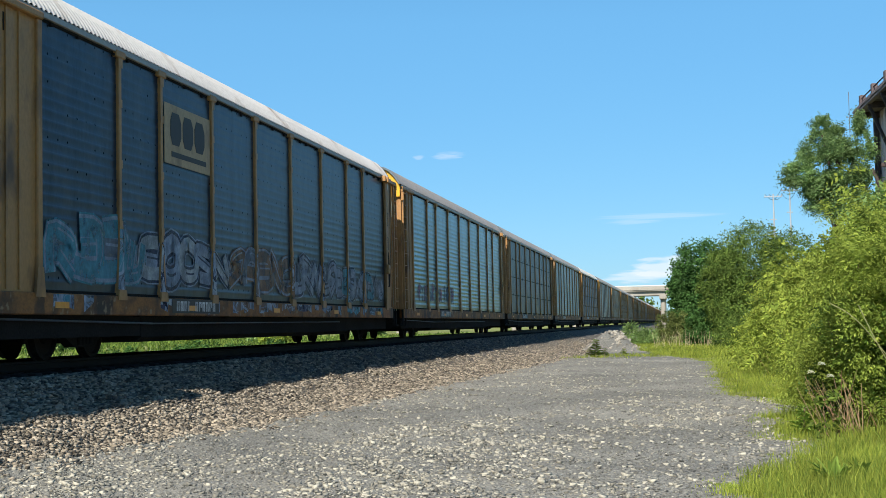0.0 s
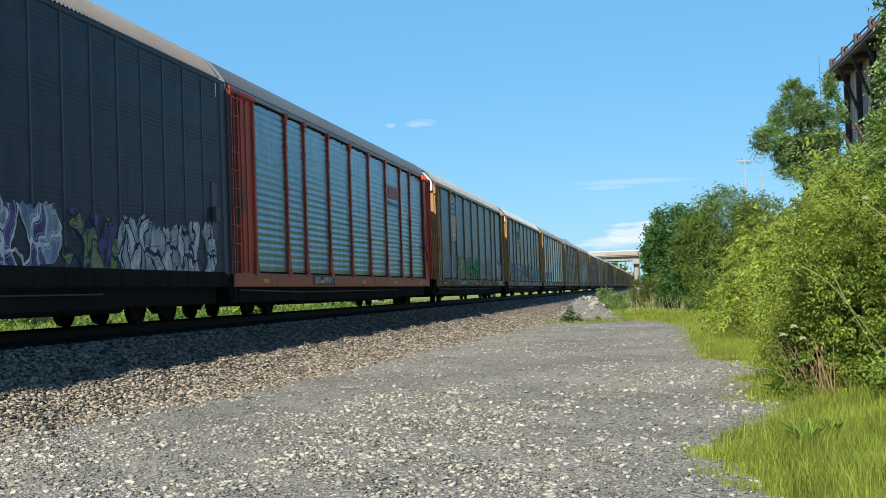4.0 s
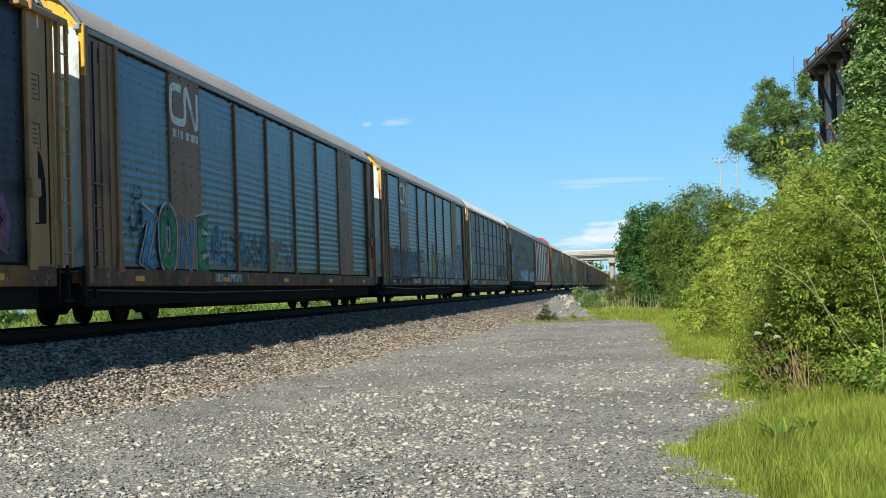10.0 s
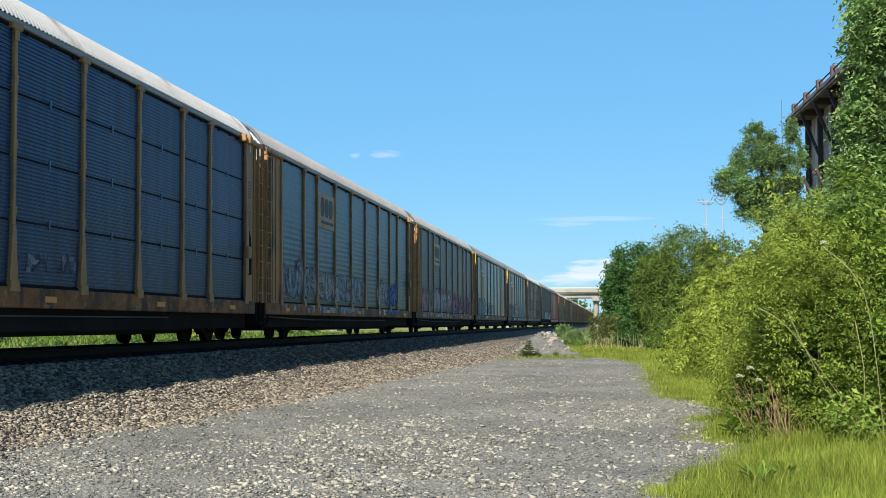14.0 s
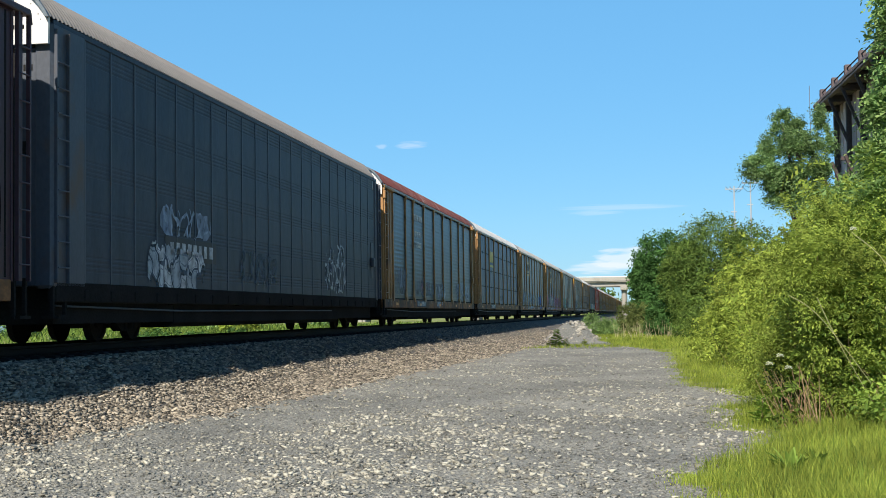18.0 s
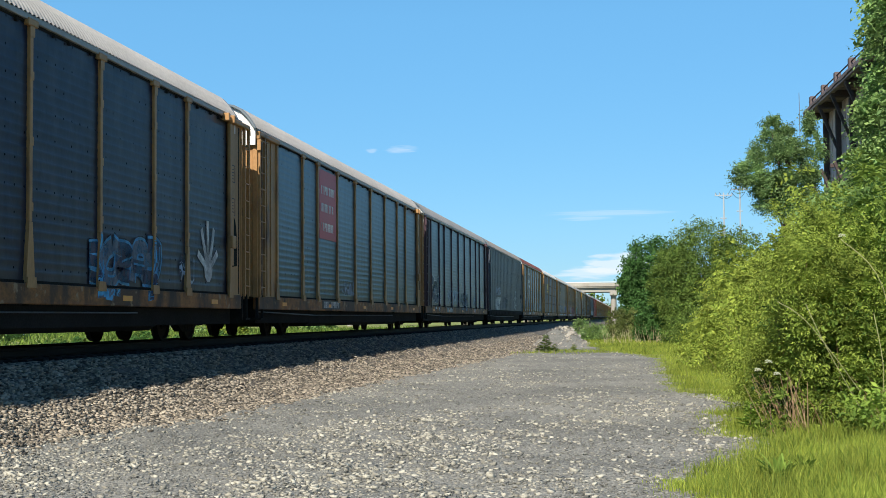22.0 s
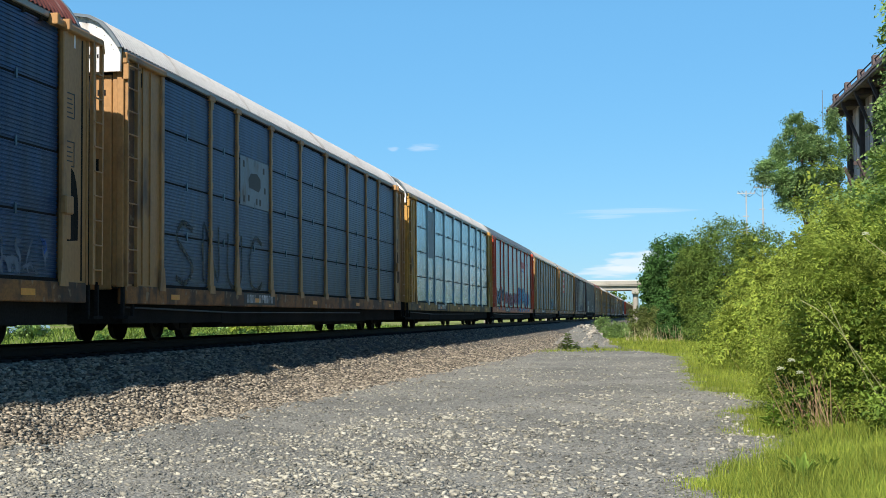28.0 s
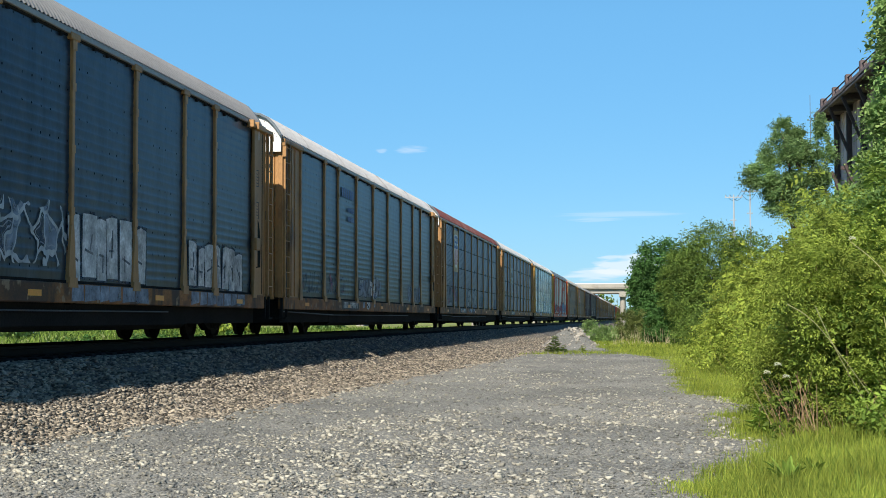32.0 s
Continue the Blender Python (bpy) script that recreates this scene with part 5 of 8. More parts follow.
def wild_paint(fill, second, line, loose):
    """Spray paint in interlocking outlined fields; loose: outlines and patches alone, the sheet showing through."""
    key = (fill, second, line, loose)
    if key in WILD:
        return WILD[key]
    m = bpy.data.materials.new("graffiti_" + "_".join(key[:3]))
    m.use_nodes = True
    n, l = m.node_tree.nodes, m.node_tree.links
    b = n["Principled BSDF"]
    b.inputs["Roughness"].default_value, b.inputs["Specular IOR Level"].default_value = 0.6, 0.3
    tc, who = n.new("ShaderNodeTexCoord"), n.new("ShaderNodeObjectInfo")

    def calc(op, *vals):
        k = n.new("ShaderNodeMath")
        k.operation = op
        for i, v in enumerate(vals):
            if isinstance(v, (int, float)):
                k.inputs[i].default_value = v
            else:
                l.new(v, k.inputs[i])
        return k.outputs[0]

    def blend(fac, a, c):
        k = n.new("ShaderNodeMix")
        k.data_type = "RGBA"
        l.new(fac, k.inputs["Factor"])
        for sock, v in ((6, a), (7, c)):
            if isinstance(v, tuple):
                k.inputs[sock].default_value = (*v, 1)
            else:
                l.new(v, k.inputs[sock])
        return k.outputs[2]

    shift = n.new("ShaderNodeVectorMath")
    shift.operation = "ADD"
    slide = n.new("ShaderNodeCombineXYZ")
    l.new(calc("MULTIPLY", who.outputs["Random"], 60.0), slide.inputs["Y"])
    l.new(tc.outputs["Object"], shift.inputs[0])
    l.new(slide.outputs[0], shift.inputs[1])
    swirl = n.new("ShaderNodeTexNoise")
    swirl.inputs["Scale"].default_value, swirl.inputs["Detail"].default_value = 1.9, 1.5
    l.new(shift.outputs[0], swirl.inputs["Vector"])
    warp = n.new("ShaderNodeVectorMath")
    warp.operation = "MULTIPLY_ADD"
    warp.inputs[1].default_value = (0, 0.85, 0.7)
    l.new(swirl.outputs["Color"], warp.inputs[0])
    l.new(shift.outputs[0], warp.inputs[2])
    squeeze = n.new("ShaderNodeMapping")
    squeeze.inputs["Scale"].default_value = (0, 2.5, 1.7)
    l.new(warp.outputs[0], squeeze.inputs["Vector"])
    cells, edges = n.new("ShaderNodeTexVoronoi"), n.new("ShaderNodeTexVoronoi")
    edges.feature = "DISTANCE_TO_EDGE"
    flat, laid = n.new("ShaderNodeSeparateXYZ"), n.new("ShaderNodeCombineXYZ")
    l.new(squeeze.outputs["Vector"], flat.inputs[0])
    l.new(flat.outputs["Y"], laid.inputs["X"])
    l.new(flat.outputs["Z"], laid.inputs["Y"])
    for v in (cells, edges):
        v.voronoi_dimensions = "2D"
        v.inputs["Scale"].default_value = 1.0
        l.new(laid.outputs[0], v.inputs["Vector"])
    tone = n.new("ShaderNodeSeparateColor")
    l.new(cells.outputs["Color"], tone.inputs[0])
    rim = calc("LESS_THAN", edges.outputs["Distance"], 0.075)
    inner = calc("MULTIPLY", calc("GREATER_THAN", edges.outputs["Distance"], 0.16), calc("LESS_THAN", edges.outputs["Distance"], 0.2))
    fade = calc("MULTIPLY", calc("SUBTRACT", swirl.outputs["Fac"], 0.35), 3.0)
    c1, c2, c3 = (HUES[k] for k in (fill, second, line))
    body = blend(calc("GREATER_THAN", tone.outputs["Red"], 0.62), c1, c2)
    body = blend(calc("MULTIPLY", calc("MINIMUM", calc("MAXIMUM", fade, 0.0), 1.0), 0.5), body, c2)
    body = blend(calc("MULTIPLY", inner, 0.7), body, c3)
    l.new(blend(rim, body, c3), b.inputs["Base Color"])
    worn = n.new("ShaderNodeTexNoise")
    worn.inputs["Scale"].default_value, worn.inputs["Detail"].default_value = 4.0, 6
    l.new(shift.outputs[0], worn.inputs["Vector"])
    left = n.new("ShaderNodeMapRange")
    left.inputs["From Min"].default_value, left.inputs["From Max"].default_value = 0.4, 0.66
    left.inputs["To Min"].default_value, left.inputs["To Max"].default_value = 0.96, 0.5
    l.new(worn.outputs["Fac"], left.inputs["Value"])
    cover = left.outputs["Result"]
    if loose:
        some = calc("MAXIMUM", rim, calc("MULTIPLY", calc("GREATER_THAN", tone.outputs["Green"], 0.6), 0.75))
        cover = calc("MULTIPLY", cover, some)
    else:
        cover = calc("MULTIPLY", cover, calc("MAXIMUM", calc("GREATER_THAN", tone.outputs["Green"], 0.12), rim))
    tr, mx = n.new("ShaderNodeBsdfTransparent"), n.new("ShaderNodeMixShader")
    l.new(cover, mx.inputs["Fac"])
    l.new(tr.outputs[0], mx.inputs[1])
    l.new(b.outputs[0], mx.inputs[2])
    l.new(mx.outputs[0], n["Material Output"].inputs["Surface"])
    WILD[key] = m
    return m


STROKES = (
    (((0.15, 0), (0.12, 0.6), (0.3, 0.95), (0.7, 0.95), (0.88, 0.6), (0.85, 0)), ((0.2, 0.45), (0.8, 0.4))),
    (((0.15, 1), (0.12, 0.3), (0.4, 0.04), (0.75, 0.15), (0.85, 1)), ((0.5, 0.95), (0.5, 0.35))),
    (((0.85, 0.9), (0.3, 0.95), (0.15, 0.65), (0.75, 0.45), (0.85, 0.15), (0.2, 0.05)),),
    (((0.15, 0), (0.15, 1), (0.7, 0.9), (0.75, 0.6), (0.25, 0.48)), ((0.35, 0.48), (0.88, 0.02))),
    (((0.85, 0.95), (0.2, 0.9), (0.12, 0.1), (0.88, 0.05)), ((0.2, 0.5), (0.75, 0.52))),
    (((0.15, 0), (0.2, 1), (0.8, 0.05), (0.85, 1)),),
    (((0.5, 1), (0.15, 0.8), (0.15, 0.2), (0.5, 0.02), (0.85, 0.2), (0.85, 0.8), (0.5, 1)),))


def glyphs(car, r, letters, p0, p1, edge, fill, second, line, x):
    """Fat outlined throw-up shapes, side by side, with a thin pale rim, two fills and small cut lines."""
    rim, dark, bodies, cuts = Shape(), Shape(), (Shape(), Shape()), Shape()
    w = (p1 - p0) / letters
    hollow = line in ("white", "silver", "faded") and fill in ("steel", "navy", "slate")
    for i in range(letters):
        lo, hi = edge((i + 0.5) / letters)
        h, lean, flip = hi - lo, r.uniform(-0.35, 0.35), r.random() < 0.4
        fat = min(0.15 * h, 0.2 * w) * r.uniform(0.9, 1.15)
        for j, stroke in enumerate(STROKES[r.randrange(len(STROKES))]):
            pts = curve_points([(p0 - HALF + w * (i - 0.12 + 1.24 * (u if flip else 1 - u) + lean * (v - 0.5) + r.uniform(-0.1, 0.1)), lo + fat + (h - 2 * fat) * min(1, max(0, v + r.uniform(-0.08, 0.08)))) for u, v in stroke], 3)
            k = 0.00012 * ((i * 2 + j) % 11)
            ribbon(rim, pts, fat * 1.5, x + k)
            ribbon(dark, pts, fat * 1.3, x + 0.0014 + k)
            ribbon(bodies[(i + j) % 2 if r.random() < 0.4 else 0], pts, fat * (1.12 if hollow else 0.92), x + 0.0028 + k)
            if r.random() < 0.7 and not hollow:
                m = len(pts) // 2
                ribbon(cuts, [(a + 0.3 * fat, b + 0.3 * fat) for a, b in pts[m - 2:m + 2]], fat * 0.14, x + 0.0042)
    if hollow:
        rim = Shape()
    pale = "faded" if fill in ("silver", "white", "faded", "cream") else fill
    for shape, key, label in ((rim, pale, "thin pale rim of sprayed shapes"), (dark, line, "outline of sprayed shapes"), (bodies[0], fill, "fat sprayed letter shapes"), (bodies[1], second, "fat sprayed letter shapes"), (cuts, line, "small cut lines in sprayed shapes")):
        if shape.v:
            tagged(part("graffiti", shape.mesh("graffiti", fill_paint(key)), car, label=label), kind="stuff")


def wild(car, p0, p1, z0, z1, fill, second, line, seed, x=1.4765, posts=(), loose=False, sill=True):
    """A painted strip with a ragged, lettered outline over the panels, the posts that cross it and, in places, the sill."""
    r = random.Random(seed)
    h, n = z1 - z0, max(4, round((p1 - p0) / 0.09))
    letters = max(1, round((p1 - p0) / (0.75 * h)))
    tops = [r.uniform(0.8, 1.0) for _ in range(letters + 1)]
    lows = [r.uniform(0.0, 0.09) for _ in range(letters + 1)]

    def edge(u):
        k = min(letters - 1, int(u * letters))
        f = u * letters - k
        arch = min(1.0, 4.2 * f, 4.2 * (1 - f)) ** 0.6
        ends = min(1.0, u * (p1 - p0) / 0.3, (1 - u) * (p1 - p0) / 0.3)
        return z0 + h * lows[k] * arch + 0.25 * h * (1 - ends), z0 + h * (0.74 + (tops[k] - 0.74) * arch + 0.03 * math.sin(23 * u * letters)) - 0.2 * h * (1 - ends)

    mat = wild_paint(fill, second, line, loose)
    if posts and not loose:
        glyphs(car, r, letters, p0, p1, edge, fill, second, line, x)
    else:
        rows = [[(x, p0 - HALF + (p1 - p0) * i / n, z) for z in edge(i / n)] for i in range(n + 1)]
        tagged(part("graffiti", Shape().grid(rows).mesh("graffiti", mat), car, label="sprayed graffiti with outlined shapes"), kind="stuff")
    over = Shape()
    for p in posts:
        if p0 + 0.1 < p < p1 - 0.1:
            lo, hi = edge((p - p0) / (p1 - p0))
            over.box(SIDE - 0.0149, SIDE - 0.0145, p - 0.056 - HALF, p + 0.056 - HALF, max(lo, FLOOR_Z + 0.96), max(hi, FLOOR_Z + 0.97))
            over.plate([(p - 0.15 - HALF, FLOOR_Z + 0.08), (p + 0.15 - HALF, FLOOR_Z + 0.08), (p + 0.056 - HALF, FLOOR_Z + 0.94), (p - 0.056 - HALF, FLOOR_Z + 0.94)], SIDE - 0.0119, SIDE - 0.0115)
    if over.v and not loose:
        tagged(part("graffiti", over.mesh("graffiti", mat), car, label="spray paint carried over the posts"), kind="stuff")
    if sill and z0 < 1.35 and not loose:
        low = Shape()
        for i in range(0, n - 4, 4):
            if r.random() < 0.6:
                a, b = p0 - HALF + (p1 - p0) * i / n, p0 - HALF + (p1 - p0) * (i + 4) / n
                low.plate([(a, SILL_Z + r.uniform(0.03, 0.22)), (b, SILL_Z + r.uniform(0.03, 0.22)), (b, FLOOR_Z - 0.045), (a, FLOOR_Z - 0.045)], SIDE + 0.0008, SIDE + 0.0012)
        if low.v:
            tagged(part("graffiti", low.mesh("graffiti", mat), car, label="spray paint carried over the sill"), kind="stuff")


def bubble(car, word, p0, p1, z0, z1, fills, line, glow, x=1.4765):
    """Thick outlined letters, each in its own colour, over a pale halo."""
    h, w = z1 - z0, (p1 - p0) / len(word)
    halo, edge = Shape(), Shape()
    for i, c in enumerate(word):
        body = Shape()
        for j, stroke in enumerate(LETTERS[c]):
            pts = [(p0 - HALF + w * (i + 0.16 + 0.68 * u), z0 + h * (0.14 + 0.72 * v + 0.05 * math.sin(i * 2.1))) for u, v in stroke]
            pts = curve_points(pts, 3) if c in "SUGOC" else pts
            k = 0.00012 * (i * 3 + j)
            ribbon(halo, pts, 0.2 * h, x + k)
            ribbon(edge, pts, 0.155 * h, x + 0.003 + k)
            ribbon(body, pts, 0.105 * h, x + 0.006 + k)
        tagged(part("graffiti_fill", body.mesh("graffiti_fill", fill_paint(fills[i % len(fills)])), car, label="sprayed letter body"), kind="stuff")
    tagged(part("graffiti_stroke", edge.mesh("graffiti_stroke", fill_paint(line)), car, label="dark outline of sprayed letters"), kind="stuff")
    tagged(part("graffiti_glow", halo.mesh("graffiti_glow", fill_paint(glow)), car, label="pale halo round sprayed letters"), kind="stuff")


def script(car, word, p0, p1, z0, z1, line, width, x=1.4765):
    """Letters written in a single thin sprayed line."""
    h, w, s = z1 - z0, (p1 - p0) / len(word), Shape()
    for i, c in enumerate(word):
        for j, stroke in enumerate(LETTERS[c]):
            pts = [(p0 - HALF + w * (i + 0.1 + 0.75 * u), z0 + h * (v + 0.06 * math.sin(i * 1.9))) for u, v in stroke]
            ribbon(s, curve_points(pts, 5), width, x + 0.0002 * (i + j))
    tagged(part("graffiti_stroke", s.mesh("graffiti_stroke", fill_paint(line)), car, label="thin sprayed letters"), kind="stuff")


def slabs(car, p0, p1, z0, z1, seed, x=1.4765):
    """Tall white blocks close together, each cut by narrow dark slits, over a steel-blue edge."""
    r, edge, body, cut, below = random.Random(seed), Shape(), Shape(), Shape(), Shape()
    p = p0
    while p < p1 - 0.3:
        w = r.uniform(0.42, 0.7)
        lean, top, low = r.uniform(-0.08, 0.08), z1 - r.uniform(0, 0.18), z0 + r.uniform(0, 0.08)
        y = p - HALF
        for s, d, lift in ((edge, 0.045, 0.0), (body, 0.0, 0.0012)):
            s.plate([(y - d, low - d), (y + w * 0.9 + d, low - d), (y + w * 0.9 + lean + d, top + d - r.uniform(0, 0.06)), (y + w * 0.45 + lean, top + d), (y + lean - d, top + d - r.uniform(0, 0.08))], x + lift, x + lift + 0.0006)
        for _ in range(r.choice((1, 2, 2))):
            u, a = r.uniform(0.25, 0.65), r.choice((0.0, 0.0, 0.35))
            v = r.uniform(low + 0.1, top - 0.55)
            ribbon(cut, [(y + w * u, v), (y + w * (u + a * 0.4), v + r.uniform(0.25, 0.45))], 0.028, x + 0.003)
        ribbon(cut, [(y + w * 0.15, low + r.uniform(0.3, 0.6)), (y + w * r.uniform(0.5, 0.75), low + r.uniform(0.3, 0.6))], 0.022, x + 0.0032)
        below.plate([(y, SILL_Z + 0.03), (y + w, SILL_Z + r.uniform(0.03, 0.1)), (y + w * 0.95, FLOOR_Z - 0.045), (y + 0.02, FLOOR_Z - 0.045)], SIDE + 0.0008, SIDE + 0.0012)
        p += w + r.uniform(-0.02, 0.06)
    tagged(part("graffiti", edge.mesh("graffiti", fill_paint("steel")), car, label="dark edge round sprayed white blocks"), kind="stuff")
    tagged(part("graffiti", body.mesh("graffiti", fill_paint("white")), car, label="tall sprayed white blocks"), kind="stuff")
    tagged(part("graffiti", below.mesh("graffiti", fill_paint("faded")), car, label="worn pale spray paint over the sill"), kind="stuff")
    tagged(part("graffiti", cut.mesh("graffiti", fill_paint("steel")), car, label="dark slits in sprayed white blocks"), kind="stuff")


def blue_square(car, p0, p1, z0, z1, x=1.4765):
    """A rounded blue square with a cream square in it."""
    def rounded(a, b, lo, hi, c):
        return [(a + c - HALF, lo), (b - c - HALF, lo), (b - HALF, lo + c), (b - HALF, hi - c), (b - c - HALF, hi), (a + c - HALF, hi), (a - HALF, hi - c), (a - HALF, lo + c)]
    for name, d, c, paint_key, lift in (("navy", 0.0, 0.3, "navy", 0.0), ("blue", 0.07, 0.26, "azure", 0.001), ("rim", 0.32, 0.08, "navy", 0.002), ("cream", 0.37, 0.06, "sand", 0.003)):
        tagged(part("graffiti_fill", Shape().plate(rounded(p0 + d, p1 - d, z0 + d, z1 - d * 1.2, c), x + lift, x + lift + 0.0006).mesh("graffiti_fill", fill_paint(paint_key)), car, label="sprayed square with rounded corners"), kind="stuff")
    marks_ = Shape()
    y, z = (p0 + p1) / 2 - HALF, (z0 + z1) / 2
    for d in (-0.28, 0.28):
        ribbon(marks_, curve_points([(y + d - 0.14, z + 0.05), (y + d, z + 0.25), (y + d + 0.14, z + 0.05)], 4), 0.03, x + 0.0042)
    tagged(part("graffiti_stroke", marks_.mesh("graffiti_stroke", fill_paint("black")), car, label="black sprayed arcs"), kind="stuff")


def splayed_mark(car, p, z, size, key, x=1.4765):
    """A palm-like blot with five spread strokes."""
    s = Shape()
    y = p - HALF
    s.plate([(y + 0.3 * size * math.cos(a), z + 0.3 * size * math.sin(a)) for a in [i * math.pi / 5 for i in range(10)]], x, x + 0.001)
    for a, k in ((158, 0.95), (122, 1.1), (93, 1.15), (64, 1.1), (28, 0.9)):
        c, d = math.cos(radians(a)), math.sin(radians(a))
        ribbon(s, [(y + 0.25 * size * c, z + 0.25 * size * d), (y + 0.6 * size * k * c, z + 0.62 * size * k * d), (y + 0.85 * size * k * c, z + 0.95 * size * k * d)], 0.085 * size, x + 0.0012)
    tagged(part("graffiti_fill", s.mesh("graffiti_fill", fill_paint(key)), car, label="white splayed blot"), kind="stuff")



def fill_paint(key):
    return SPRAY[key]


def spray(name, c):
    """Faded spray paint, worn through in patches."""
    m = material("spray_" + name, tuple(0.8 * v for v in c), 0.6, 0, 0.35, 3, 1.2, 0.0)
    n, l = m.node_tree.nodes, m.node_tree.links
    tc, nz, mr = n.new("ShaderNodeTexCoord"), n.new("ShaderNodeTexNoise"), n.new("ShaderNodeMapRange")
    nz.inputs["Scale"].default_value, nz.inputs["Detail"].default_value = 3.5, 6
    l.new(tc.outputs["Object"], nz.inputs["Vector"])
    mr.inputs["From Min"].default_value, mr.inputs["From Max"].default_value = 0.32, 0.62
    mr.inputs["To Min"].default_value, mr.inputs["To Max"].default_value = 0.97, 0.5
    l.new(nz.outputs["Fac"], mr.inputs["Value"])
    tr, mx = n.new("ShaderNodeBsdfTransparent"), n.new("ShaderNodeMixShader")
    l.new(mr.outputs["Result"], mx.inputs["Fac"])
    l.new(tr.outputs[0], mx.inputs[1])
    l.new(n["Principled BSDF"].outputs[0], mx.inputs[2])
    l.new(mx.outputs[0], n["Material Output"].inputs["Surface"])
    return m


HUES = {"azure": (0.07, 0.4, 0.72), "silver": (0.46, 0.51, 0.55), "white": (0.8, 0.82, 0.83), "black": (0.03, 0.03, 0.035), "blue": (0.04, 0.16, 0.6), "pink": (0.65, 0.24, 0.38), "purple": (0.14, 0.1, 0.3),
        "green": (0.02, 0.38, 0.14), "lime": (0.3, 0.45, 0.06), "ink": (0.012, 0.02, 0.04), "mustard": (0.5, 0.4, 0.03), "soot": (0.018, 0.02, 0.02), "orange": (0.55, 0.16, 0.04), "teal": (0.06, 0.3, 0.4), "cream": (0.55, 0.5, 0.36),
        "sand": (0.5, 0.42, 0.2), "red": (0.4, 0.05, 0.07), "slate": (0.13, 0.17, 0.23), "navy": (0.02, 0.03, 0.08), "rusty": (0.22, 0.12, 0.06), "plum": (0.3, 0.08, 0.18), "yellow": (0.55, 0.4, 0.1), "faded": (0.32, 0.4, 0.52), "steel": (0.06, 0.09, 0.13), "pewter": (0.5, 0.56, 0.62)}
SPRAY = {name: spray(name, hue) for name, hue in HUES.items()}
black_ink = material("thick_ink_paint", (0.012, 0.02, 0.038), 0.6, 0, 0.3, 3, 1.2, 0.0)
pale_sign = paint("pale_blue_sign_paint", (0.17, 0.22, 0.26), 0.2)
logo_blue = material("logo_blue", (0.04, 0.1, 0.3), 0.5, 0, 0.1, 3, 1, 0.02)
logo_red = material("logo_red", (0.5, 0.035, 0.035), 0.5, 0, 0.1, 3, 1, 0.02)
logo_yellow = material("logo_yellow", (0.65, 0.45, 0.05), 0.5, 0, 0.1, 3, 1, 0.02)


